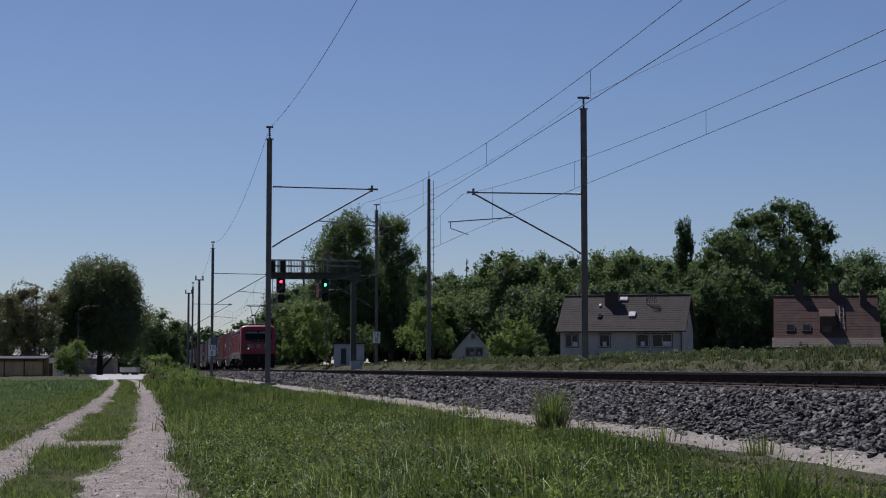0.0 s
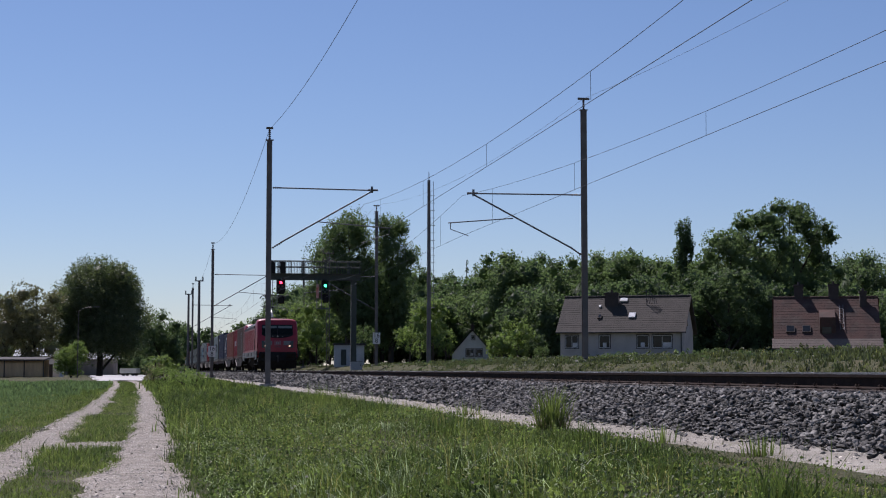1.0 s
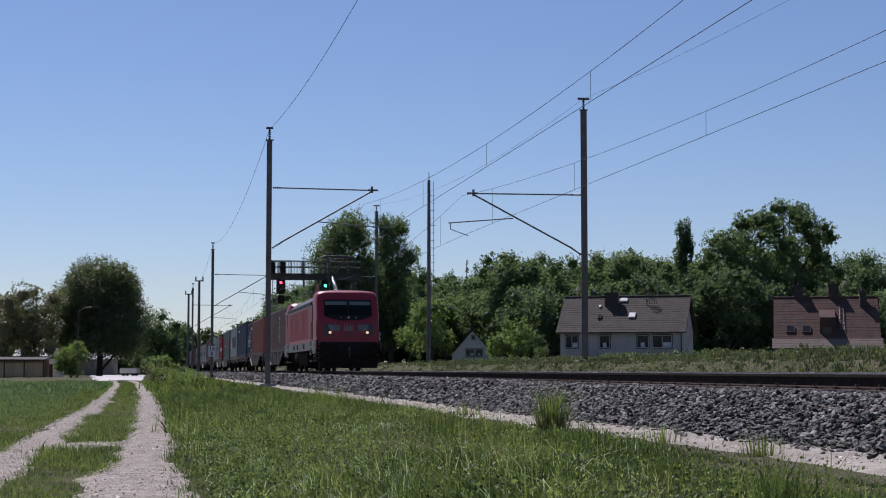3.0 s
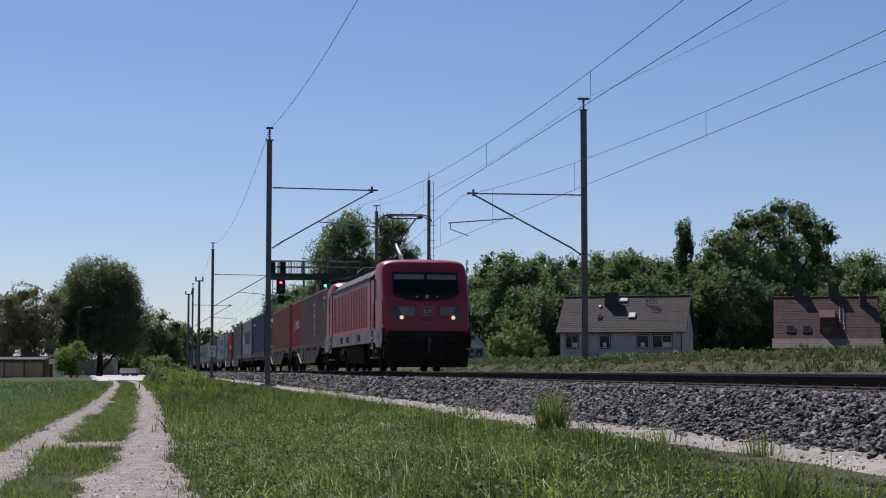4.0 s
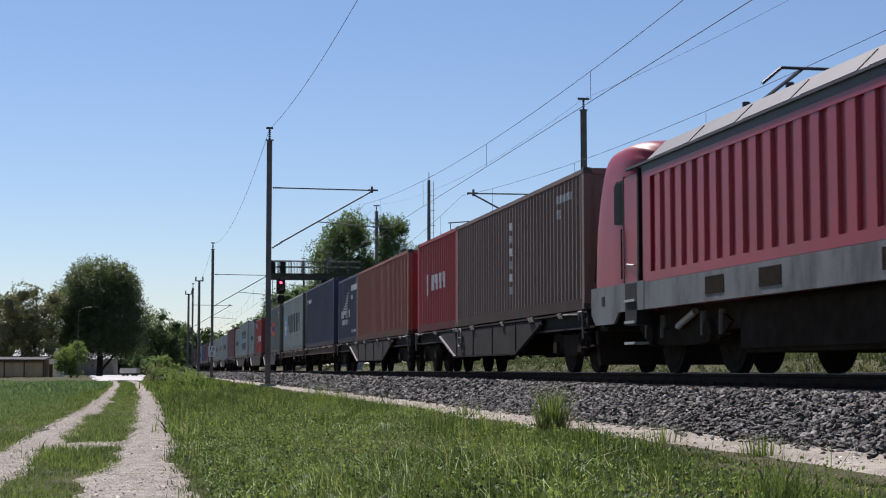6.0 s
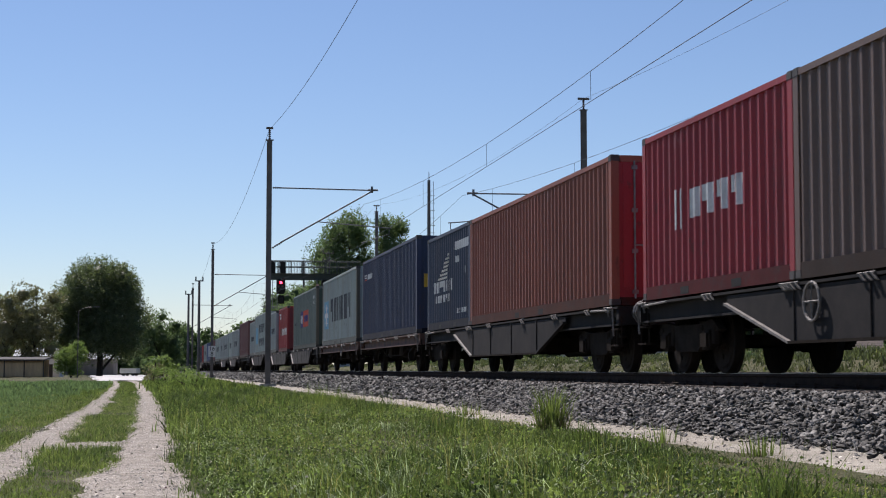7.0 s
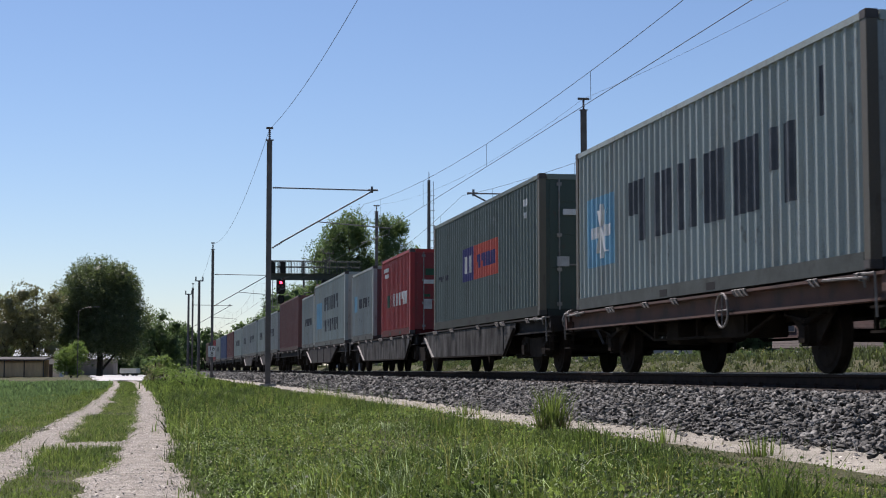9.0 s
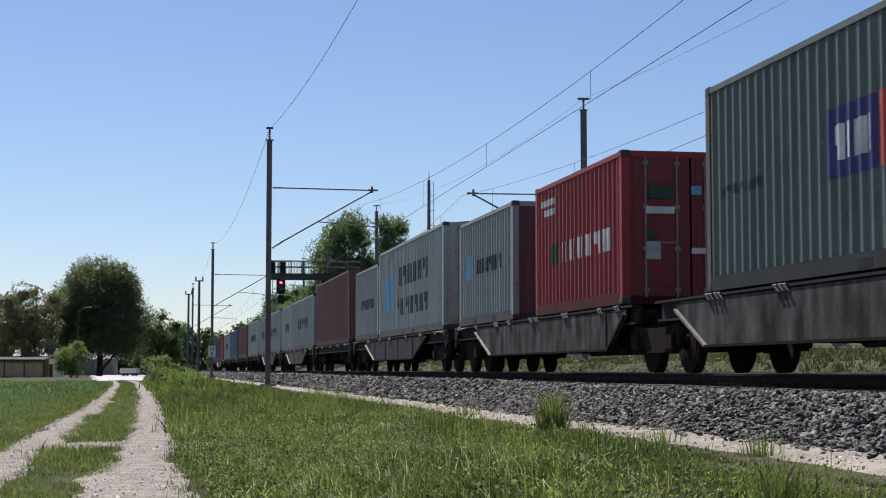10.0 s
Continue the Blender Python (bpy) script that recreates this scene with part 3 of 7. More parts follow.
def leaf_tips(P, N_, size, rng, spread=0.9):
    """Pointed leaves, one triangle each, for crowns that stand far off."""
    n = len(P)
    d = N_ + rng.normal(0, spread, (n, 3))
    d /= np.linalg.norm(d, axis=1)[:, None] + 1e-9
    t = np.cross(d, rng.normal(0, 1, (n, 3)))
    t /= np.linalg.norm(t, axis=1)[:, None] + 1e-9
    b = np.cross(d, t)
    s = (size * 0.8 * rng.uniform(0.45, 1.3, n))[:, None]
    q = np.stack([P - t * s * 0.75 - b * s * 0.5, P + t * s * 0.75 - b * s * 0.4, P + b * s * 0.95 + d * s * 0.2], 1)
    return q.reshape(-1, 3), np.arange(3 * n).reshape(-1, 3)


_ico = bmesh.new()
bmesh.ops.create_icosphere(_ico, subdivisions=1, radius=1.0)
ICO_V = np.array([v.co[:] for v in _ico.verts])
ICO_F = np.array([[v.index for v in f.verts] for f in _ico.faces])
_ico.free()


def crown_light_blockers(blobs, rng, scale=0.5):
    """Unseen ragged lumps added inside a crown to block light between its leaves."""
    V, F = [], []
    for x, y, z, rx, ry, rz in blobs:
        k = scale * (1 + rng.uniform(-0.22, 0.10, (len(ICO_V), 1)))
        F.append(ICO_F + len(V) * len(ICO_V))
        V.append(ICO_V * k * (rx, ry, rz) + (x, y, z))
    return np.concatenate(V), np.concatenate(F)


def joined(v1, f1, v2, f2):
    return np.concatenate([v1, v2]), np.concatenate([f1, f2 + len(v1)])


def crown_points(blobs, per_area, rng, shell=0.6, clump=13, loose=0.11):
    """Points in the outer shell of a set of ellipsoids (x, y, z, rx, ry, rz), in little clumps."""
    P, Nn = [], []
    for x, y, z, rx, ry, rz in blobs:
        area = 4 * math.pi * ((rx * ry) ** 1.6 / 3 + (rx * rz) ** 1.6 / 3 + (ry * rz) ** 1.6 / 3) ** (1 / 1.6)
        n = int(area * per_area * 2.5)
        k = max(6, n // clump)
        d = rng.normal(0, 1, (k, 3))
        d /= np.linalg.norm(d, axis=1)[:, None]
        depth = 1 - shell * rng.uniform(0, 1, k) ** 1.6 + rng.normal(0, 0.06, k)
        c = d * depth[:, None]
        idx = rng.integers(0, k, n)
        p = c[idx] + rng.normal(0, loose, (n, 3))
        P.append(p * (rx, ry, rz) + (x, y, z))
        Nn.append(d[idx])
    return np.concatenate(P), np.concatenate(Nn)


def blob_crown(rng, w, h, n, squash=0.85, lobes=(0.13, 0.23)):
    """A rounded, lumpy crown of n lobes inside width w and height h, centred at its foot."""
    out = [(0, 0, h * 0.5, w * 0.34, w * 0.34, h * 0.40)]
    for k in range(n):
        u = rng.uniform(0.06, 1.0)
        env = max(0.22, 1 - abs(2 * u - 1) ** 2.6) ** 0.5
        a = k * 2.399 + rng.uniform(-0.3, 0.3)
        rr = w * 0.5 * env * rng.uniform(0.45, 0.78)
        lobe = w * rng.uniform(*lobes)
        out.append((math.cos(a) * rr, math.sin(a) * rr, min(h * (0.06 + 0.9 * u), h - lobe * squash * 0.9), lobe, lobe, lobe * squash))
    return out


def tree(name, label, px, depth, base, w, top, bare, leaf, seed, lobes=16, density=5.5, size=0.26, squash=0.85, trunk=0.32, blossom=False, category="tree", lobe_size=(0.13, 0.23)):
    x, y = spot(px, depth)
    rng = np.random.default_rng(seed)
    t = thing(name, label, category, pose(x, y, base))
    h = top - base
    bm = B()
    rod(bm, (0, 0, -0.3), (0.1, 0, bare + (h - bare) * 0.35), trunk, trunk * 0.65, 9)
    for k in range(6):
        a = k * 1.05 + rng.uniform(0, 0.5)
        z0 = bare * 0.85 + (h - bare) * 0.07 * k
        rod(bm, (0.05, 0, z0), (math.cos(a) * w * 0.3, math.sin(a) * w * 0.3, z0 + (h - bare) * 0.3), trunk * 0.45, trunk * 0.12, 6)
    rod(bm, (0.1, 0, bare + (h - bare) * 0.3), (0.2, 0.1, h * 0.9), trunk * 0.6, 0.04, 7)
    part("trunk", bm, BARK, t)
    blobs = [(a, b, c + bare, d, e, f) for a, b, c, d, e, f in blob_crown(rng, w, h - bare, lobes, squash, lobe_size)]
    P, Nn = crown_points(blobs, density * 1.45, rng)
    P[:, 2] = np.maximum(P[:, 2], 0.15)
    v, f = leaf_tips(P, Nn, size * 0.72, rng)
    if w > 3:
        v, f = joined(v, f, *crown_light_blockers(blobs, rng))
    raw("crown", v, f, leaf, t)
    if blossom:
        k = rng.choice(len(P), len(P) // 70, replace=False)
        v, f = leaf_cards(P[k] + Nn[k] * 0.15, Nn[k], size * 0.55, rng)
        raw("blossom", v, f, BLOSSOM, t, "pale blossom candles")
    return t


# the field's side
tree("chestnut_tree", "broad dark chestnut tree with pale blossom at the yard", 178, 262, 0.0, 16.2, 19.5, 0.9, LEAF_BLACK, 1, 44, 6.5, 0.29, trunk=0.55, blossom=True, squash=1.0)
tree("olive_tree", "olive-brown young tree beside the chestnut", 62, 250, 0.0, 10.5, 14.6, 0.4, LEAF_OLIVE, 2, 20, 3.6, 0.30)
tree("hedge_tree", "olive-brown hedge tree behind the shed", 12, 246, 0.0, 10.5, 13.2, 0.6, LEAF_OLIVE, 3, 18, 3.8, 0.30)
tree("hedge_tree", "mid-green hedge tree behind the shed", -45, 255, 0.0, 11, 14.4, 1.0, LEAF_DARK, 4, 18, 3.8, 0.30)
tree("hedge_tree", "bushy dark green tree near the railway", 282, 275, 0.0, 9.5, 11.4, 0.8, LEAF_DARK, 5, 18, 4.0, 0.30)
tree("hedge_tree", "bushy mid-green tree near the railway", 312, 285, 0.0, 6.5, 9.6, 0.6, LEAF_MID, 6, 14, 4.0, 0.28)
tree("garden_shrub", "fresh green upright shrub at the field's edge", 127, 222, 0.0, 4.6, 5.2, 0.1, LEAF_LIGHT, 7, 20, 26, 0.15, trunk=0.1, category="shrub")
for k, (px, dep, w, top, leaf, lab) in enumerate(((272, 120, 2.0, 1.75, LEAF_OLIVE, "low brownish bush along the railway bank"), (292, 106, 1.7, 1.25, LEAF_LIGHT, "low fresh green bush along the railway bank"),
                                                   (322, 92, 1.9, 1.15, LEAF_LIGHT, "low fresh green bush along the railway bank"), (345, 80, 2.0, 1.0, LEAF_LIGHT, "low fresh green bush along the railway bank"),
                                                   (288, 150, 3.2, 2.4, LEAF_LIGHT, "low fresh green bush along the railway bank"), (278, 165, 3.5, 2.4, LEAF_MID, "dark green bush along the railway bank"),
                                                   (322, 172, 2.2, 1.7, LEAF_MID, "dark green bush along the railway bank"), (338, 118, 1.4, 1.15, LEAF_MID, "dark green bush along the railway bank"))):
    x, y = spot(px, dep)
    tree("bank_bush", lab, px, dep, float(ground_z(np.array(x), np.array(y))), w, top, 0.1, leaf, 40 + k, 12, 26 if dep < 130 else 12, 0.075 if dep < 130 else 0.13, trunk=0.05, category="bush")

# beyond the railway
tree("lime_tree", "tall mid-green tree standing behind the gantry", 615, 166, 2.0, 8.6, 17.6, 1.4, LEAF_MID, 11, 42, 9.5, 0.21, squash=1.2, trunk=0.3)
tree("lime_tree", "tall mid-green tree standing behind the gantry", 692, 168, 2.0, 5.8, 17.5, 1.0, LEAF_MID, 12, 34, 10, 0.21, squash=1.5, trunk=0.3)
tree("lime_tree", "tall dark green tree standing behind the gantry", 665, 176, 2.0, 8.0, 14.0, 1.2, LEAF_DARK, 13, 20, 5.5, 0.24, squash=1.3, trunk=0.3)
for k, (px, dep, w, top, leaf) in enumerate(((520, 172, 4.5, 8.2, LEAF_LIGHT), (560, 158, 4.6, 8.0, LEAF_LIGHT), (505, 190, 6.0, 9.5, LEAF_MID), (742, 150, 3.6, 7.6, LEAF_LIGHT),
                                             (765, 152, 3.8, 7.8, LEAF_LIGHT), (788, 160, 2.6, 5.2, LEAF_LIGHT), (725, 145, 3.0, 5.0, LEAF_LIGHT), (585, 175, 5.0, 8.5, LEAF_MID),
                                             (890, 150, 3.6, 4.6, LEAF_LIGHT), (915, 156, 3.6, 6.2, LEAF_LIGHT), (940, 160, 3.6, 4.8, LEAF_MID), (884, 175, 3.0, 4.6, LEAF_LIGHT), (640, 150, 3.0, 5.5, LEAF_MID))):
    tree("young_tree", "fresh green bushy young tree beyond the railway" if leaf is LEAF_LIGHT else "mid-green bushy young tree beyond the railway", px, dep, 1.9, w, top, 0.4, leaf, 60 + k, 14, 7.5, 0.17, trunk=0.1, squash=1.1)
tree("poplar_tree", "slim dark columnar poplar above the wood", 1213, 192, 2.2, 2.5, 19.3, 4.0, LEAF_DARK, 21, 34, 9, 0.24, squash=2.2, trunk=0.25, lobe_size=(0.2, 0.32))
OAK = "large spreading oak with broken outline behind the houses"
tree("oak_tree", OAK, 1292, 186, 2.2, 9.5, 17.4, 1.0, LEAF_MID, 22, 44, 5.0, 0.27, trunk=0.5, lobe_size=(0.10, 0.19))
tree("oak_tree", OAK, 1345, 190, 2.2, 10.5, 20.2, 1.6, LEAF_MID, 25, 46, 5.0, 0.27, trunk=0.5, lobe_size=(0.10, 0.18))
tree("oak_tree", OAK, 1398, 196, 2.2, 9.5, 22.2, 3.0, LEAF_MID, 23, 40, 5.0, 0.27, trunk=0.5, lobe_size=(0.10, 0.19))
tree("oak_tree", OAK, 1446, 198, 2.2, 6.0, 21.2, 8.0, LEAF_MID, 26, 22, 5.0, 0.27, trunk=0.4, lobe_size=(0.13, 0.24))
tree("oak_tree", "dark green oak between the houses", 1285, 174, 2.2, 9.0, 12.5, 0.6, LEAF_DARK, 24, 34, 5.0, 0.25, trunk=0.4, lobe_size=(0.10, 0.19))
for k, (px, dep, w, top) in enumerate(((958, 158, 2.2, 3.4), (1270, 140, 2.6, 3.0), (1100, 118, 1.6, 2.4), (1378, 108, 1.2, 2.4))):
    tree("flowering_shrub" if k < 2 else "bank_bush", "small shrub with pale blossom beside the house" if k < 2 else "low green bush on the grassy bank", px, dep, 1.8, w, top, 0.1, LEAF_MID, 90 + k, 10, 22, 0.09, trunk=0.05, blossom=k < 2, category="shrub")


def woods(name, label, px0, px1, dep0, dep1, h0, h1, n, leaf, seed, base=2.2, density=5.2, size=0.22, low=0.0):
    """A far wood that closes the view: many crowns as one thing, thin below the height low of each tree."""
    rng = np.random.default_rng(seed)
    allp, alln, cores = [], [], []
    trunks = B()
    for k in range(n):
        px, dep = px0 + (px1 - px0) * (k + rng.uniform(0, 1)) / n, rng.uniform(dep0, dep1)
        x, y = spot(px, dep)
        h = rng.uniform(h0, h1)
        w = rng.uniform(6, 9.5)
        blobs = [(a + x, b + y, c + base, d, e, f) for a, b, c, d, e, f in blob_crown(rng, w, h, 15, 1.1, (0.12, 0.20))]
        P, Nn = crown_points(blobs[1:], density, rng, 0.4, 6, 0.15)
        P2, N2 = crown_points(blobs[:1], density * 0.6, rng, 0.3, 6, 0.1)
        P, Nn = np.concatenate([P, P2]), np.concatenate([Nn, N2])
        up = (P[:, 2] > base + h * low) | (rng.uniform(0, 1, len(P)) < 0.2)
        P, Nn = P[up], Nn[up]
        allp.append(P), alln.append(Nn)
        cores += blobs
        rod(trunks, (x, y, base - 0.3), (x, y, base + h * 0.7), 0.3, 0.1, 6)
    P, Nn = np.concatenate(allp), np.concatenate(alln)
    v, f = leaf_tips(P, Nn, size, rng, 0.9)
    v, f = joined(v, f, *crown_light_blockers(cores, rng, 0.6))
    t = tagged(raw(name, v, f, leaf), label, "woods", kind="stuff")
    part("trunk", trunks, BARK, t)
    return t


woods("wood_edge", "dense dark mixed wood beyond the railway", 735, 1010, 212, 240, 11.0, 13.2, 30, LEAF_MID, 31, low=0.42)
woods("wood_edge", "dense green mixed wood behind the houses", 870, 1225, 188, 225, 11.6, 14.0, 36, LEAF_MID, 32, low=0.42)
woods("wood_edge", "dense green mixed wood behind the houses", 1200, 1640, 205, 245, 13.2, 15.4, 36, LEAF_DARK, 33, low=0.42)
woods("wood_edge", "dense dark mixed wood beyond the railway", 480, 760, 215, 250, 8.5, 12.0, 18, LEAF_DARK, 34, low=0.42)
woods("wood_mantle", "sunlit young trees along the wood's edge", 735, 1000, 194, 210, 5.0, 9.5, 26, LEAF_MID, 37)
woods("wood_mantle", "sunlit young trees along the wood's edge", 930, 1210, 170, 186, 5.5, 9.0, 20, LEAF_DARK, 38)
woods("wood_mantle", "sunlit young trees along the wood's edge", 1190, 1640, 176, 200, 7.0, 11.0, 26, LEAF_DARK, 39)
woods("wood_mantle", "sunlit young trees along the wood's edge", 500, 740, 186, 206, 5.0, 8.5, 18, LEAF_MID, 40)
woods("far_wood", "far tree line at the end of the railway", 250, 560, 380, 430, 8.0, 13.0, 22, LEAF_MID, 35, base=0.5, density=1.8, size=0.42)
woods("far_wood", "far tree line behind the yard", -80, 300, 310, 340, 6.5, 10.0, 22, LEAF_DARK, 36, base=0.0, density=2.0, size=0.40)
# conifers standing over the wood's edge
for k, (px, top) in enumerate(((826, 14.6), (842, 13.9), (742, 13.6), (870, 13.4), (930, 13.6))):
    x, y = spot(px, 228)
    rng = np.random.default_rng(300 + k)
    t = thing("spruce_tree", "dark spruce with a pointed top in the wood", "tree", pose(x, y, 2.2))
    bm = B()
    rod(bm, (0, 0, 0), (0, 0, top), 0.22, 0.04, 7)
    part("trunk", bm, BARK, t)
    blobs = [(0, 0, top * (0.3 + 0.075 * j), 1.9 - 0.19 * j, 1.9 - 0.19 * j, 0.55) for j in range(10)]
    P, Nn = crown_points(blobs, 9, rng, 0.8)
    v, f = leaf_tips(P, Nn, 0.18, rng)
    raw("crown", v, f, LEAF_DARK, t)


# ---- grass ----
def blades(n, xf, yf, h0, h1, width, rng, lean=0.45, keep=None, tuftiness=22, spread=0.055):
    """Single bent blades as triangles pairs."""
    x, y = xf(rng, n), yf(rng, n)
    kc = max(4, n // tuftiness)
    cx, cy, ch, ca = xf(rng, kc), yf(rng, kc), rng.uniform(0.55, 1.35, kc), rng.uniform(0, 6.283, kc)
    idx = rng.integers(0, kc, n)
    grouped = rng.uniform(0, 1, n) < 0.62
    x = np.where(grouped, cx[idx] + rng.normal(0, spread, n), x)
    y = np.where(grouped, cy[idx] + rng.normal(0, spread * 1.3, n), y)
    boost = np.where(grouped, ch[idx], 0.75)
    turn = np.where(grouped, ca[idx] + rng.normal(0, 0.9, n), rng.uniform(0, 6.283, n))
    if keep is not None:
        k = keep(x, y, rng)
        x, y, boost, turn = x[k], y[k], boost[k], turn[k]
    n = len(x)
    z = ground_z(x, y) - 0.02
    h = boost * rng.uniform(h0, h1, n) * np.interp(x, [-1e4, 2.6, 4.1, 4.6, 5.0, 15, 16], [1.0, 1.0, 0.72, 0.34, 0.25, 0.5, 1.0]) * (0.72 + 0.45 * np.sin(x * 0.9 + 1.3 * np.sin(y * 0.31)) * np.sin(y * 0.53 + x * 0.4))
    a = turn
    l = rng.uniform(0.05, 1.0, n) ** 2 * lean * 2.2 * h
    w = width * rng.uniform(0.6, 1.3, n)
    dx, dy = np.cos(a), np.sin(a)
    b = rng.uniform(0, 6.283, n)
    wx, wy = np.cos(b) * w, np.sin(b) * w
    base = np.stack([x, y, z], 1)
    mid = base + np.stack([dx * l * 0.3, dy * l * 0.3, h * 0.6], 1)
    tip = base + np.stack([dx * l, dy * l, h], 1)
    side = np.stack([wx, wy, np.zeros(n)], 1)
    V = np.stack([base - side, base + side, mid + side * 0.75, mid - side * 0.75, tip], 1).reshape(-1, 3)
    k = 5 * np.arange(n)[:, None]
    F = np.concatenate([k + np.array([[0, 1, 2]]), k + np.array([[0, 2, 3]]), k + np.array([[3, 2, 4]])])
    return V, F


def off_path(x, y):
    r, l = np.abs(x - np.interp(y, RIGHT_Y, RIGHT_X)), np.abs(x - np.interp(y, LEFT_Y, LEFT_X))
    ragged = 0.10 * np.sin(y * 2.3) * np.sin(y * 0.9 + x)
    r, l = r + ragged, l + ragged
    return np.minimum(r - 0.34 - 0.15 / (1 + np.exp((y - 15.4) * 0.9)), l - 0.30)


def view_x(lo, hi):
    """x spread evenly over the part of the field that the viewer can see, between the planes lo and hi."""
    def f(rng, n):
        return rng.uniform(lo, hi, n)
    return f


def grass(name, label, n, lo, hi, y0, y1, h0, h1, width, material, seed, power=1.0, lean=0.45, edge=0.0, dens=None):
    rng = np.random.default_rng(seed)

    def yf(r, m):
        return y0 + (y1 - y0) * r.uniform(0, 1, m) ** power

    def keep(x, y, r):
        o = off_path(x, y)
        k = (o > edge) | (r.uniform(0, 1, len(x)) < np.interp(o, [-0.35, -0.12, 0.0], [0.0, 0.03, 0.4]))
        k &= (x > -0.105 * y - 1.2) & (x < 0.50 * y + 1.5)
        if dens:
            k &= r.uniform(0, 1, len(x)) < dens(x, y)
        return k
    V, F = blades(n, view_x(lo, hi), yf, h0, h1, width, rng, lean, keep, spread=0.03 + width * 5)
    return tagged(raw(name, V, F, material), label, "grass", kind="stuff")


def crossing(x, y):
    return np.interp(np.abs(y - 22.4), [0.9, 1.7], [0.05, 1.0])


def rut_edge(x, y):
    o = off_path(x, y)
    return np.where((o > -0.16) & (o < 0.16), 1.0, 0.0)


def bank_density(x, y):
    d = np.interp(x, [0.2, 0.9, 4.3, 4.6, 4.85], [0.35, 1, 1.0, 0.6, 0.0])
    return d * (0.65 + 0.35 * np.sin(x * 1.1 + y * 0.37) * np.sin(y * 0.21 - x))


GRASS_DEEP = leaf_mat("deep_green_grass", (0.078, 0.112, 0.046), (0.040, 0.062, 0.026), spread=0.5, scale=1.1, gloss=0.1, through_light=0.45, tint=(1.5, 1.55, 0.8))


def deep_patch(x, y):
    w = 0.5 + 0.5 * np.sin(x * 1.9 + 1.3 * np.sin(y * 0.45) + 0.6) * np.sin(y * 0.38 - 0.8 * x + 1.0)
    return bank_density(x, y) * np.clip(w * 1.7 - 0.25, 0.0, 1.0)


def bright_patch(x, y):
    w = 0.5 + 0.5 * np.sin(x * 1.9 + 1.3 * np.sin(y * 0.45) + 0.6) * np.sin(y * 0.38 - 0.8 * x + 1.0)
    return bank_density(x, y) * np.clip(1.35 - w * 1.1, 0.25, 1.0)


grass("meadow_grass", "tall bright green meadow grass on the railway bank", 145000, 0.1, 5.4, 7.5, 26, 0.06, 0.29, 0.0042, GRASS, 51, 1.2, 0.6, dens=bright_patch)
grass("meadow_grass", "deep green meadow grass on the railway bank", 95000, 0.1, 5.4, 7.5, 26, 0.06, 0.26, 0.0046, GRASS_DEEP, 151, 1.2, 0.6, dens=deep_patch)
grass("meadow_grass", "tall bright green meadow grass on the railway bank", 62000, 0.1, 5.4, 26, 62, 0.12, 0.34, 0.0115, GRASS, 52, 1.0, 0.8, dens=bright_patch)
grass("meadow_grass", "deep green meadow grass on the railway bank", 62000, 0.1, 5.4, 26, 62, 0.12, 0.34, 0.0115, GRASS_DEEP, 152, 1.0, 0.8, dens=deep_patch)
grass("meadow_grass", "tall bright green meadow grass on the railway bank", 45000, -0.6, 5.4, 62, 150, 0.18, 0.42, 0.027, GRASS, 53, 1.0, 0.5, dens=bank_density)
grass("dry_grass", "pale dry grass stalks among the green", 7000, 0.4, 5.35, 7.5, 40, 0.25, 0.50, 0.0035, GRASS_DRY, 54, 1.0, 0.35, dens=lambda x, y: np.interp(x, [0.4, 3.5, 5], [0.25, 0.5, 1]) * 0.8)
grass("track_grass", "short grass between the wheel ruts", 42000, -1.95, -0.3, 9, 60, 0.04, 0.16, 0.006, GRASS, 55, 1.0, 0.9, dens=crossing)
grass("track_grass", "short grass between the wheel ruts", 26000, -2.6, -0.3, 11, 24, 0.05, 0.18, 0.005, GRASS, 65, 1.0, 0.9, dens=crossing)
grass("track_grass", "short grass between the wheel ruts", 30000, -3.6, -0.3, 60, 136, 0.06, 0.16, 0.02, GRASS, 56, 1.0, 0.7)
# Whitish blades: the sun's glint is put into their colour.
GLINT_BLADE = leaf_mat("glint_painted_blades", (0.38, 0.43, 0.31), (0.27, 0.32, 0.21), spread=0.4, scale=2.0, gloss=0.5)
DEAD = leaf_mat("dead_grass", (0.20, 0.165, 0.11), (0.12, 0.095, 0.065), spread=0.5, scale=2.0, through_light=0.25)
grass("glint_grass", "bent grass blades with sun glints painted as pale colour", 15000, 0.5, 4.6, 8, 30, 0.12, 0.26, 0.0055, GLINT_BLADE, 66, 1.1, 1.3, dens=bank_density)
grass("dead_grass", "flattened dead grass beside the service path", 24000, 4.0, 4.9, 9, 45, 0.03, 0.12, 0.006, DEAD, 67, 1.0, 1.6, dens=lambda x, y: 0.35 + 0.65 * (np.sin(y * 0.9 + 2 * x) > -0.2))
grass("tall_fringe", "loose taller grass fringing the service path", 13000, 3.5, 4.5, 8.5, 40, 0.32, 0.72, 0.0048, GRASS, 69, 1.1, 0.35, dens=lambda x, y: np.clip(np.sin(y * 1.15 + 2.1 * x) * np.sin(y * 0.47 + 1.0) * 1.6 - 0.1, 0.05, 1) * np.interp(x, [4.6, 4.92], [1.0, 0.3]))
grass("low_fringe", "short mixed grass beside the service path", 28000, 3.9, 4.95, 8.5, 34, 0.12, 0.30, 0.0055, GRASS_DEEP, 70, 1.1, 0.9, dens=lambda x, y: np.interp(x, [4.4, 4.95], [1.0, 0.25]))
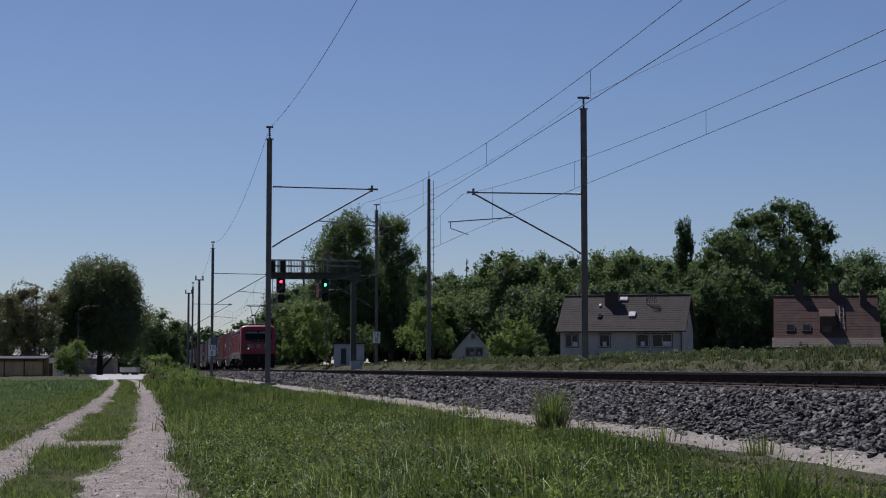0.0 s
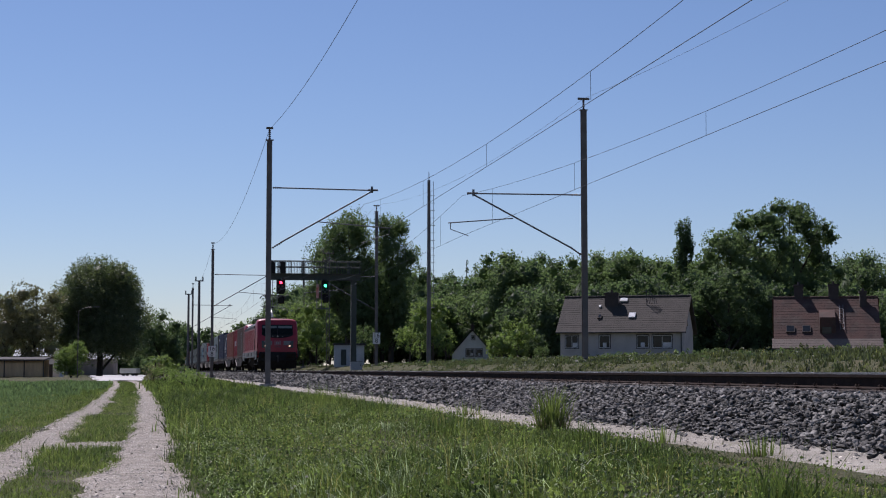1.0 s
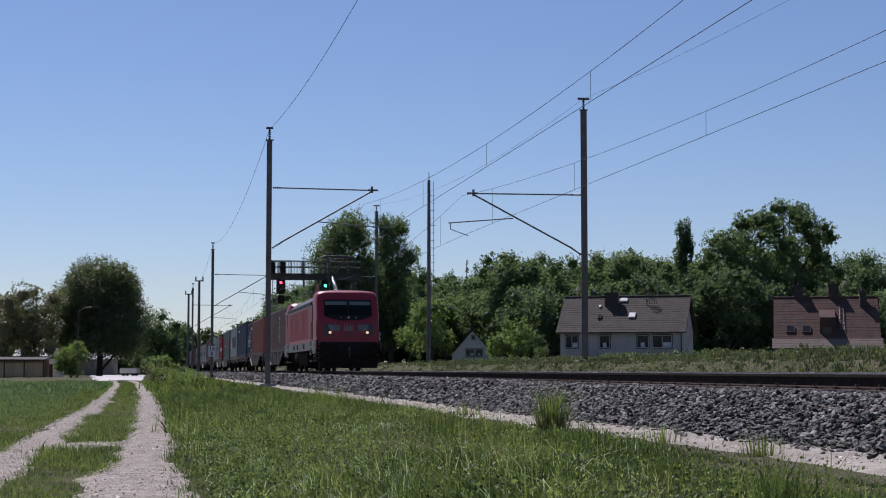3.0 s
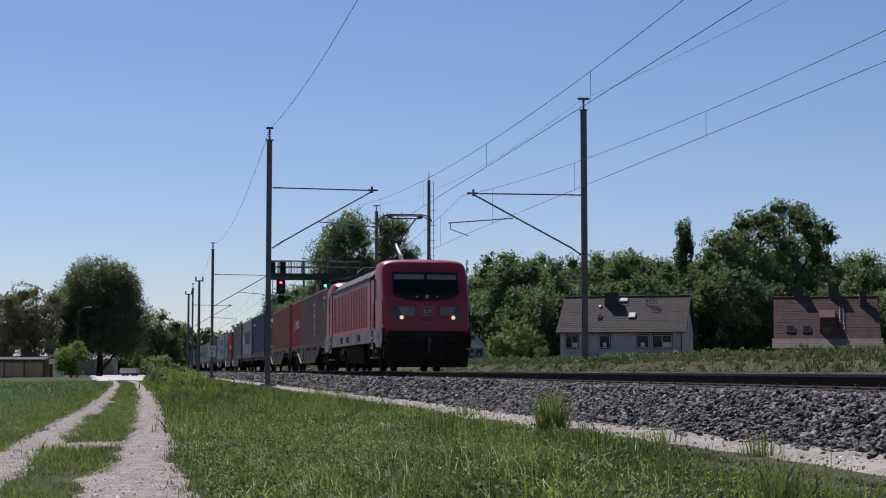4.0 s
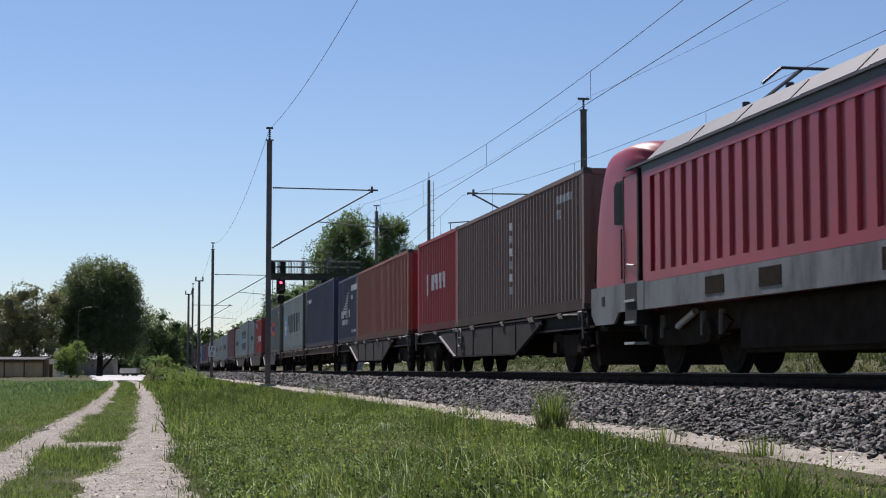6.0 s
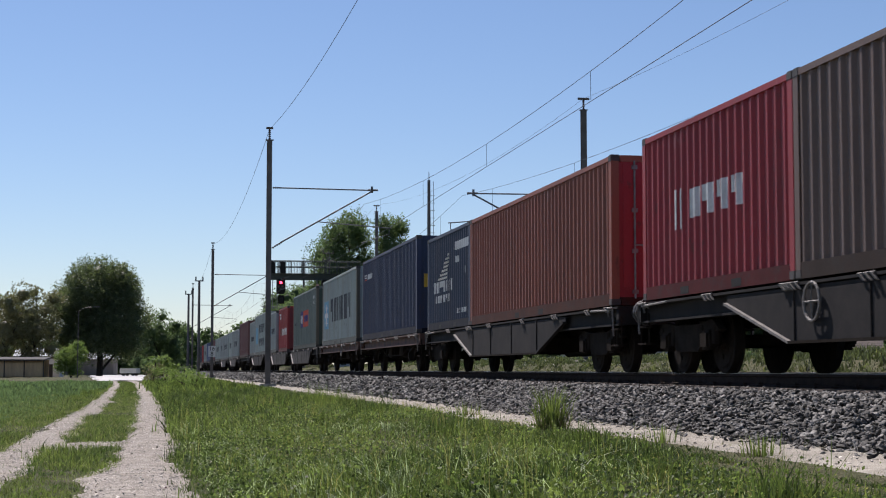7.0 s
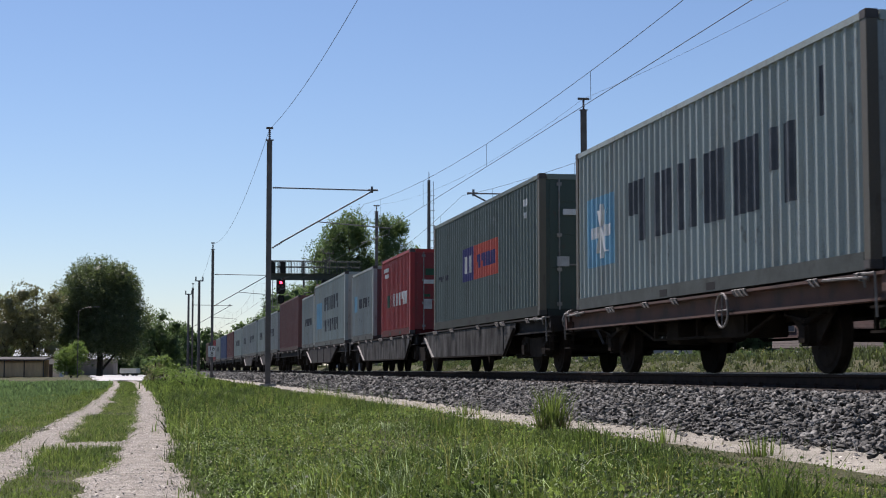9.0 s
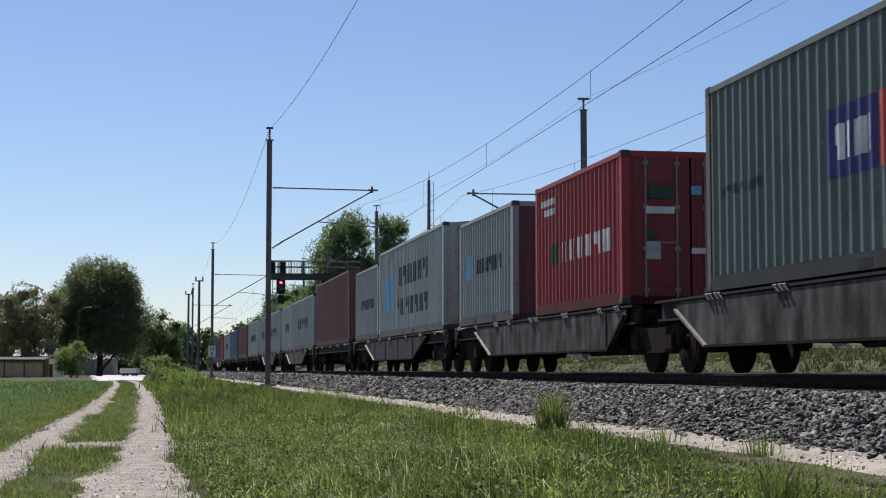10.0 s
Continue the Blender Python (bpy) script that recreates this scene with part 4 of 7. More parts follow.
grass("dry_stalks", "sparse dry stalks and weeds on the service path", 5200, 4.9, 6.35, 9, 60, 0.10, 0.34, 0.0045, DEAD, 68, 1.0, 0.7, dens=lambda x, y: np.clip(np.sin(y * 1.7 + 3 * x) * np.sin(y * 0.6), 0.05, 1))
GRASS_STRAW = leaf_mat("straw_green_grass", (0.20, 0.20, 0.105), (0.13, 0.15, 0.07), spread=0.5, scale=1.2)
for y0, y1, wid, n, seed in ((9, 40, 0.005, 70000, 61), (40, 110, 0.013, 40000, 62)):
    grass("edge_grass", "short straw-coloured grass fringing the wheel ruts", n, -3.4, 0.7, y0, y1, 0.03, 0.11, wid, GRASS_STRAW, seed, 1.0, 1.0, edge=-0.02, dens=rut_edge)
grass("verge_grass", "short grass between the track and the crop", 44000, -4.6, -1.9, 14, 62, 0.06, 0.2, 0.007, GRASS, 57, 1.0, 0.6)
grass("verge_grass", "dry-tipped grass between the track and the crop", 26000, -4.8, -1.9, 14, 62, 0.05, 0.18, 0.007, GRASS_STRAW, 157, 1.0, 0.7)
grass("track_grass", "dry-tipped grass between the wheel ruts", 16000, -1.6, -0.3, 10, 60, 0.04, 0.13, 0.006, GRASS_STRAW, 158, 1.0, 0.8, dens=crossing)
grass("crop", "dense dark green young crop in the field", 70000, -14, -3.0, 24, 75, 0.14, 0.23, 0.016, CROP, 58, 1.0, 0.3, edge=0.3)
grass("crop", "dense dark green young crop in the field", 32000, -20, -2.9, 75, 132, 0.20, 0.29, 0.06, CROP, 59, 1.0, 0.3, edge=0.3)


def weeds(name, label, n, x0, x1, y0, y1, h, size, material, seed):
    """Low broad leaves and seed heads among the grass, in patches."""
    rng = np.random.default_rng(seed)
    k = max(8, n // 60)
    cx, cy = rng.uniform(x0, x1, k), y0 + (y1 - y0) * rng.uniform(0, 1, k) ** 1.2
    i = rng.integers(0, k, n)
    x, y = cx[i] + rng.normal(0, 0.28, n), cy[i] + rng.normal(0, 0.5, n)
    ok = (off_path(x, y) > 0.05) & (x < x1 + 0.2) & (x > x0 - 0.2)
    x, y = x[ok], y[ok]
    P = np.stack([x, y, ground_z(x, y) + rng.uniform(0.3, 1.0, len(x)) * h * np.interp(x, [2.6, 4.6], [1.0, 0.5])], 1)
    v, f = leaf_cards(P, rng.normal(0, 1, (len(x), 3)) + (0.0, 0.0, 0.5), size, rng)
    tagged(raw(name, v, f, material), label, "weeds", kind="stuff")


weeds("broad_weeds", "broad-leaved green weeds in the meadow", 13000, 0.5, 4.5, 8, 34, 0.22, 0.024, GRASS, 151)
weeds("broad_weeds", "deep green low weeds in the meadow", 12000, 0.5, 4.6, 8, 36, 0.18, 0.022, GRASS_DEEP, 156)
weeds("broad_weeds", "fresh pale green weeds in the meadow", 6000, 0.5, 4.5, 8, 40, 0.27, 0.019, LEAF_LIGHT, 152)
weeds("broad_weeds", "broad-leaved green weeds beside the crop", 6000, -5.0, -2.3, 18, 50, 0.20, 0.024, LEAF_MID, 155)
weeds("seed_heads", "pale seed heads over the meadow grass", 5000, 0.8, 4.5, 8, 34, 0.30, 0.011, GRASS_DRY, 153)


def far_bank(n, x0, x1, y0, y1, h0, h1, width, material, seed, label):
    rng = np.random.default_rng(seed)
    V, F = blades(n, view_x(x0, x1), lambda r, m: r.uniform(y0, y1, m), h0, h1, width, rng, 0.5, lambda x, y, r: (x < 0.50 * y + 2) & (x > 0.04 * y + 8))
    tagged(raw("bank_grass", V, F, material), label, "grass", kind="stuff")


BANK = leaf_mat("bank_weeds", (0.13, 0.14, 0.07), (0.085, 0.10, 0.045), spread=0.6, scale=0.6, through_light=0.3)
far_bank(40000, 15.5, 22, 34, 95, 0.07, 0.23, 0.022, BANK, 71, "greyish green weeds on the far railway bank")
far_bank(14000, 15.5, 34, 95, 180, 0.08, 0.22, 0.05, BANK, 72, "greyish green weeds on the far railway bank")
far_bank(14000, 22, 62, 50, 160, 0.06, 0.2, 0.05, BANK, 73, "rough meadow grass before the houses")
far_bank(3500, 16.2, 34, 36, 120, 0.12, 0.3, 0.010, GRASS_DRY, 74, "pale dry stalks on the far railway bank")


def clumps(n, x0, x1, y0, y1, size, material, seed, label):
    """Low uneven weed clumps on the far bank."""
    rng = np.random.default_rng(seed)
    x, y = rng.uniform(x0, x1, n), rng.uniform(y0, y1, n)
    ok = (x < 0.50 * y + 2) & (x > 0.04 * y + 8)
    x, y = x[ok], y[ok]
    blobs = [(a, b, c, s * 1.4, s * 1.6, s) for a, b, c, s in zip(x, y, ground_z(x, y) + 0.03, size * rng.uniform(0.5, 1.3, len(x)))]
    P, Nn = crown_points(blobs, 32, rng, 0.5)
    v, f = leaf_cards(P, Nn, 0.06, rng)
    tagged(raw("weed_clumps", v, f, material), label, "weeds", kind="stuff")


clumps(260, 16.3, 24, 36, 110, 0.20, BANK, 75, "greyish green weed clumps on the far bank")
clumps(160, 16.6, 40, 45, 130, 0.24, LEAF_MID, 76, "green weed clumps on the far bank")


def tuft(x, y, h, n, seed, label):
    """A single dense clump of tall grass."""
    rng = np.random.default_rng(seed)
    t = thing("grass_tuft", label, "grass tuft", pose(x, y, float(ground_z(np.array(x), np.array(y))) - 0.02))
    for mname, m, cnt, hh in (("green_clump", GRASS, n, 1.0), ("dry_clump", DEAD, n // 2, 0.45)):
        a = rng.uniform(0, 6.283, cnt)
        r0 = rng.uniform(0, 0.19, cnt)
        out = rng.uniform(0.05, 0.42, cnt) * h
        hgt = rng.uniform(0.45, 1.0, cnt) * h * hh
        bx, by = np.cos(a) * r0, np.sin(a) * r0
        ux, uy = np.cos(a), np.sin(a)
        b2 = rng.uniform(0, 6.283, cnt)
        side = np.stack([np.cos(b2) * 0.005, np.sin(b2) * 0.005, np.zeros(cnt)], 1)
        base = np.stack([bx, by, np.zeros(cnt)], 1)
        mid = base + np.stack([ux * out * 0.35, uy * out * 0.35, hgt * 0.65], 1)
        tip = base + np.stack([ux * out, uy * out, hgt], 1)
        V = np.stack([base - side, base + side, mid + side * 0.8, mid - side * 0.8, tip], 1).reshape(-1, 3)
        k = 5 * np.arange(cnt)[:, None]
        F = np.concatenate([k + np.array([[0, 1, 2]]), k + np.array([[0, 2, 3]]), k + np.array([[3, 2, 4]])])
        raw(mname, V, F, m, t)


tuft(4.75, 18.6, 0.60, 230, 1, "tall green grass tuft beside the service path")
tuft(4.95, 15.0, 0.24, 40, 2, "thin grass tuft beside the service path")
tuft(5.0, 12.6, 0.24, 50, 3, "thin grass tuft beside the service path")
tuft(4.9, 24.5, 0.26, 40, 4, "thin grass tuft beside the service path")

# pebbles on the ruts and the service path
for nm, n, cx, hw, y0, y1, size, seed in (("rut_pebbles", 4200, rut_right, 0.40, 10, 70, 0.010, 81), ("rut_pebbles", 3200, rut_left, 0.30, 12, 70, 0.011, 82), ("cess_pebbles", 3000, lambda y: 5.6, 0.6, 10, 50, 0.010, 83)):
    rng = np.random.default_rng(seed)
    y = y0 + (y1 - y0) * rng.uniform(0, 1, n) ** 1.3
    x = np.vectorize(cx)(y) + rng.uniform(-hw, hw, n)
    v, f = chips(n, x, y, ground_z(x, y) + (0.029 if nm == "rut_pebbles" else 0.012) + rng.uniform(-0.006, 0.006, n), size * rng.uniform(0.5, 1.0, n) ** 2 * 1.7, seed, 0.28)
    tagged(raw(nm, v, f, PEBBLE), "small pale loose stones on the track", "gravel", kind="stuff")

# ---- houses and yard ----
RENDER_GREY = mat("grey_render", (0.47, 0.43, 0.40), (0.39, 0.36, 0.335), rough=0.9, scale=0.8, bump=0.2, bscale=50, dirt=(0.2, 0.19, 0.18), dirt_amount=0.4)
TILE_BROWN = mat("brown_roof_tile", (0.058, 0.049, 0.041), (0.042, 0.036, 0.031), rough=0.85, spec=0.3, scale=1.2, grain=0.25, dirt=(0.05, 0.05, 0.03), dirt_amount=0.4)
TILE_RED = mat("faded_red_roof_tile", (0.090, 0.048, 0.038), (0.058, 0.037, 0.031), rough=0.9, spec=0.25, scale=0.9, grain=0.3, dirt=(0.100, 0.082, 0.066), dirt_amount=0.7, dirt_scale=0.8)
TILE_PALE = mat("pale_worn_roof_tile", (0.17, 0.13, 0.105), (0.125, 0.10, 0.08), rough=0.85, scale=1.0, grain=0.2)
BRICK_DARK = mat("dark_chimney_brick", (0.06, 0.045, 0.04), (0.045, 0.035, 0.03), rough=0.9, scale=4)
FRAME = mat("white_window_frame", (0.62, 0.62, 0.61), rough=0.5)
PANE = mat("window_glass", (0.015, 0.018, 0.02), (0.022, 0.025, 0.028), rough=0.1, spec=0.25)
# Skylight panes are plain white: sun glare put into the colour.
GLARE_PANE = mat("skylight_glare", (0.80, 0.80, 0.78), rough=0.3)
WHITEWALL = mat("white_render", (0.72, 0.72, 0.70), (0.62, 0.62, 0.6), rough=0.85, scale=0.8)
# Board wall darkened to brown: its shade is put into the colour.
SHADED_WALL = mat("shaded_board_wall", (0.20, 0.175, 0.15), (0.14, 0.12, 0.10), rough=0.85, scale=1, stretch=(1, 1, 0.2))
WOOD = mat("weathered_board", (0.58, 0.40, 0.23), (0.45, 0.31, 0.18), rough=0.85, scale=2, stretch=(1, 1, 0.2))
ROOFING = mat("roofing_felt", (0.06, 0.056, 0.052), (0.045, 0.042, 0.04), rough=0.9, scale=1.5)


def house_window(h, x, z, w, ht, y, sashes=2):
    """A window on the wall whose outer face is at y (towards -y)."""
    bm = B()
    box(bm, x - w / 2 - 0.1, x + w / 2 + 0.1, y - 0.02, y + 0.02, z - 0.1, z + ht + 0.1)
    wdw = part("window", bm, BRICK_DARK, h, "dark-edged window with white sashes")
    bm = B()
    t = 0.045
    for a in range(sashes + 1):
        xx = x - w / 2 + a * w / sashes
        box(bm, xx - t / 2, xx + t / 2, y - 0.05, y - 0.02, z, z + ht)
    box(bm, x - w / 2, x + w / 2, y - 0.05, y - 0.021, z, z + t)
    box(bm, x - w / 2, x + w / 2, y - 0.05, y - 0.021, z + ht - t, z + ht)
    part("frame", bm, FRAME, wdw)
    for a in range(sashes):
        bm = B()
        box(bm, x - w / 2 + a * w / sashes + 0.04, x - w / 2 + (a + 1) * w / sashes - 0.04, y - 0.035, y - 0.022, z + 0.05, z + ht - 0.05)
        part("pane", bm, PANE, wdw)
    cx = x + w / 4 if sashes > 1 else x
    part("curtain", box(B(), cx - w / 4 + 0.07, cx + w / 4 - 0.07, y - 0.039, y - 0.036, z + 0.08, z + ht * 0.42), FRAME, wdw, "pale half curtain")
    bm = B()
    box(bm, x - w / 2 - 0.1, x + w / 2 + 0.1, y - 0.12, y, z - 0.13, z - 0.09)
    part("sill", bm, FRAME, wdw)


def roof_side(h, x0, x1, ya, za, yb, zb, material, rows, name="roof_slope"):
    """Courses of tiles from the eaves (ya, za) up to the ridge (yb, zb), each course a lapped board of tiles."""
    d = Vector((0, yb - ya, zb - za))
    n = Vector((0, -(zb - za), yb - ya)).normalized()
    if n.z < 0:
        n = -n
    top = B()
    p = [(ya, za), (yb, zb), (yb + n.y * 0.10, zb + n.z * 0.10), (ya + n.y * 0.10, za + n.z * 0.10)]
    prism(top, p, "x", x0, x1)
    slope = part(name, top, material, h)
    for k in range(rows):
        a, b = k / rows, min(1.0, (k + 1.15) / rows)
        bm = B()
        q0, q1 = Vector((0, ya, za)) + d * a + n * 0.10, Vector((0, ya, za)) + d * b + n * 0.10
        w = x1 - x0
        cnt = max(4, int(w / 0.30))
        lo, hi, lo2 = [], [], []
        for i in range(cnt * 2 + 1):
            x = x0 + w * i / (cnt * 2)
            lift = 0.020 + (0.006 if i % 2 else 0.0)
            lo.append(bm.verts.new((x, q0.y + n.y * lift, q0.z + n.z * lift)))
            lo2.append(bm.verts.new((x, q0.y, q0.z)))
            hi.append(bm.verts.new((x, q1.y + n.y * (lift - 0.014), q1.z + n.z * (lift - 0.014))))
        for i in range(cnt * 2):
            bm.faces.new((lo[i], lo[i + 1], hi[i + 1], hi[i]))
            bm.faces.new((lo2[i], lo2[i + 1], lo[i + 1], lo[i]))
        part("tile_course", bm, material, slope)
    return slope


def chimney(h, x, y, z0, z1, w=0.9):
    bm = B()
    box(bm, x - w / 2, x + w / 2, y - 0.35, y + 0.35, z0, z1, 0.02)
    box(bm, x - w / 2 - 0.06, x + w / 2 + 0.06, y - 0.41, y + 0.41, z1 - 0.18, z1 - 0.02)
    c = part("chimney", bm, BRICK_DARK, h)
    bm = B()
    rod(bm, (x, y, z1), (x, y, z1 + 0.25), 0.12, 0.1, 10)
    part("chimney_pot", bm, BRICK_DARK, c)


def skylight(h, x, t, ya, za, yb, zb, w=0.75, ht=0.95, mat_=None):
    d = Vector((0, yb - ya, zb - za)).normalized()
    n = Vector((0, -d.z, d.y))
    p = Vector((x, ya, za)) + Vector((0, yb - ya, zb - za)) * t + n * 0.2
    bm = B()
    for o, s in ((0.0, 1.0),):
        v = [bm.verts.new(p + Vector((a * w / 2, 0, 0)) + d * b * ht / 2 + n * c) for a, b, c in ((-1, -1, -0.1), (1, -1, -0.1), (1, 1, -0.1), (-1, 1, -0.1), (-1, -1, 0.05), (1, -1, 0.05), (1, 1, 0.05), (-1, 1, 0.05))]
        for f in ((0, 1, 2, 3), (4, 7, 6, 5), (0, 4, 5, 1), (1, 5, 6, 2), (2, 6, 7, 3), (3, 7, 4, 0)):
            bm.faces.new([v[i] for i in f])
    s = part("skylight", bm, FRAME if mat_ else BRICK_DARK, h)
    bm = B()
    v = [bm.verts.new(p + Vector((a * (w / 2 - 0.06), 0, 0)) + d * b * (ht / 2 - 0.06) + n * 0.055) for a, b in ((-1, -1), (1, -1), (1, 1), (-1, 1))]
    bm.faces.new(v)
    part("pane", bm, mat_ or PANE, s)


# grey house: facade looks to local -y, its nearer corner at local x = +W/2
W, D = 11.4, 8.4
hx, hy = spot(1207, 146)
house = thing("house", "grey rendered house with brown tiled gable roof beyond the tracks", "house")
m = Matrix.Translation((hx, hy, 2.05)) @ pose(0, 0, 0, 0, 0, -26) @ Matrix.Translation((-W / 2, 0, 0))
house.matrix_world = m
EAVE, RIDGE = 2.75, 5.85
bm = B()
prism(bm, [(0, -0.4), (D, -0.4), (D, EAVE), (D / 2, RIDGE - 0.15), (0, EAVE)], "x", -W / 2, W / 2)
part("wall", bm, RENDER_GREY, house)
for x, w, s in ((-4.6, 1.15, 2), (-1.5, 0.95, 1), (2.05, 1.05, 1), (3.85, 1.75, 2)):
    house_window(house, x, 1.05, w, 1.15, 0, s)
slope_a = (-0.45, EAVE - 0.32, D / 2, RIDGE)
roof_side(house, -W / 2 - 0.35, W / 2 + 0.35, *slope_a, TILE_BROWN, 16)
roof_side(house, -W / 2 - 0.35, W / 2 + 0.35, D + 0.45, EAVE - 0.32, D / 2, RIDGE, TILE_BROWN, 4)
bm = B()
rod(bm, (-W / 2 - 0.38, D / 2, RIDGE + 0.14), (W / 2 + 0.38, D / 2, RIDGE + 0.14), 0.12, seg=8)
part("ridge_tiles", bm, TILE_BROWN, house)
bm = B()
rod(bm, (-W / 2 - 0.35, -0.55, EAVE - 0.28), (W / 2 + 0.35, -0.55, EAVE - 0.28), 0.07, seg=8)
rod(bm, (W / 2 - 0.1, -0.08, EAVE - 0.3), (W / 2 - 0.1, -0.08, 0), 0.05, seg=6)
part("gutter", bm, ROOFING, house)
chimney(house, -1.35, D / 2 - 1.0, 4.3, 6.35, 1.25)
skylight(house, 0.85, 0.45, *slope_a, 0.62, 0.75, GLARE_PANE)
skylight(house, -0.25, 0.90, *slope_a, 0.7, 0.5, GLARE_PANE)
skylight(house, -2.2, 0.42, *slope_a, 0.35, 0.6)
skylight(house, -2.4, 0.72, *slope_a, 0.2, 0.3, GLARE_PANE)
bm = B()
for k in range(5):
    rod(bm, (2.5 + 0.25 * k - 0.5, D / 2 - 1.2, 5.2), (2.6 + 0.1 * k - 0.2, D / 2 - 1.1, 6.4 - 0.1 * k), 0.03, seg=5)
rod(bm, (2.0, D / 2 - 1.1, 4.7), (2.0, D / 2 - 1.1, 6.6), 0.035, seg=6)
rod(bm, (1.6, D / 2 - 1.1, 6.4), (2.4, D / 2 - 1.1, 6.4), 0.02, seg=5)
part("roof_aerial", bm, ROOFING, house)
bm = B()
box(bm, W / 2 - 0.01, W / 2 + 0.04, D / 2 - 1.1, D / 2 - 0.3, 3.1, 4.2)
part("gable_window", bm, PANE, house)
bm = B()
for a, b in (((-0.45, EAVE - 0.4), (D / 2, RIDGE)), ((D + 0.45, EAVE - 0.4), (D / 2, RIDGE))):
    prism(bm, [(a[0], a[1]), (b[0], b[1]), (b[0], b[1] + 0.22), (a[0], a[1] + 0.22)], "x", W / 2 + 0.3, W / 2 + 0.38)
part("verge_board", bm, TILE_BROWN, house)

# red-roofed house: a steep roof that comes down almost to the ground
W, D = 9.5, 9.0
hx, hy = spot(1463, 140)
house = thing("house", "old house with steep faded red tiled roof reaching low", "house")
house.matrix_world = Matrix.Translation((hx, hy, 2.15)) @ pose(0, 0, 0, 0, 0, -22.5)
EAVE, RIDGE = 1.55, 5.35
bm = B()
prism(bm, [(0.3, -0.4), (D - 0.3, -0.4), (D - 0.3, EAVE), (D / 2, RIDGE - 0.2), (0.3, EAVE)], "x", -W / 2 + 0.3, W / 2 - 0.3)
part("wall", bm, RENDER_GREY, house)
slope_b = (0.0, EAVE, D / 2, RIDGE)
roof_side(house, -W / 2 + 0.15, W / 2 - 0.15, *slope_b, TILE_RED, 15)
roof_side(house, -W / 2, W / 2, -1.0, 0.72, 0.05, EAVE + 0.05, TILE_PALE, 4, "flared_eaves")
roof_side(house, -W / 2, W / 2, D, EAVE, D / 2, RIDGE, TILE_RED, 4)
bm = B()
rod(bm, (-W / 2 + 0.1, D / 2, RIDGE + 0.13), (W / 2 - 0.1, D / 2, RIDGE + 0.13), 0.12, seg=8)
part("ridge_tiles", bm, TILE_RED, house)
chimney(house, -2.35, D / 2 + 0.2, 4.8, 6.7, 0.8)
chimney(house, 0.75, D / 2 + 0.2, 4.8, 6.7, 0.9)
# Third stack is unseen, added to cast the third shadow on the roof.
chimney(house, 3.3, D / 2 - 0.8, 4.4, 6.0, 0.6)
for x, t in ((-3.15, 0.22), (-1.75, 0.22)):
    skylight(house, x, t, *slope_b, 0.75, 0.9)
bm = B()
prism(bm, [(0.55, EAVE + 0.35), (2.8, EAVE + 2.3), (2.9, EAVE + 2.75), (0.45, EAVE + 2.0)], "x", -0.6, 0.75)
dm = part("dormer", bm, TILE_RED, house, "red tiled dormer")
bm = B()
box(bm, -0.4, 0.4, 0.40, 0.48, EAVE + 0.55, EAVE + 1.15)
part("dormer_window", bm, PANE, dm)
bm = B()
for s in (-0.17, 0.17):
    rod(bm, (1.35 + s, 0.7, EAVE + 0.9), (1.35 + s, 3.4, EAVE + 3.2), 0.03, seg=5)
for k in range(10):
    rod(bm, (1.18, 0.8 + k * 0.27, EAVE + 1.0 + k * 0.23), (1.52, 0.8 + k * 0.27, EAVE + 1.0 + k * 0.23), 0.022, seg=5)
part("roof_ladder", bm, STEEL, house)

# small white gabled house among the trees
hx, hy = spot(836, 180)
house = thing("house", "small white gabled house with dark roof among the trees", "house")
house.matrix_world = Matrix.Translation((hx, hy, 2.0)) @ pose(0, 0, 0, 0, 0, -12) @ Matrix.Diagonal((0.79, 0.79, 0.83, 1))
bm = B()
prism(bm, [(-2.9, -0.4), (2.9, -0.4), (2.9, 1.0), (0, 4.2), (-2.9, 1.0)], "y", 0, 7)
part("wall", bm, WHITEWALL, house)
for s in (-1, 1):
    bm = B()
    prism(bm, [(s * 3.4, 0.45), (0, 4.2), (0, 4.42), (s * 3.5, 0.62)], "y", -0.3, 7.3)
    part("roof", bm, TILE_BROWN, house)
house_window(house, -0.35, 0.75, 1.1, 0.95, 0)
house_window(house, 0.95, 0.75, 0.9, 0.95, 0, 1)
house_window(house, 0.1, 3.0, 0.45, 0.5, 0, 1)
chimney(house, 0, 3.5, 4.0, 5.1, 0.5)

# relay hut behind the gantry
hx, hy = spot(618, 148)
hut = thing("relay_hut", "low pale grey trackside hut with flat roof", "hut")
hut.matrix_world = Matrix.Translation((hx, hy, 1.6)) @ pose(0, 0, 0, 0, 0, -8)
bm = B()
box(bm, -1.4, 1.4, 0, 2.2, -0.3, 1.75)
part("wall", bm, mat("hut_grey", (0.50, 0.51, 0.50), (0.42, 0.43, 0.42), rough=0.8, scale=1.5), hut)
bm = B()
box(bm, -1.55, 1.55, -0.15, 2.35, 1.75, 1.92, 0.03)
part("roof", bm, ROOFING, hut)
bm = B()
box(bm, -0.75, -0.25, -0.03, 0.0, -0.1, 1.35)
part("door", bm, GANTRY, hut)

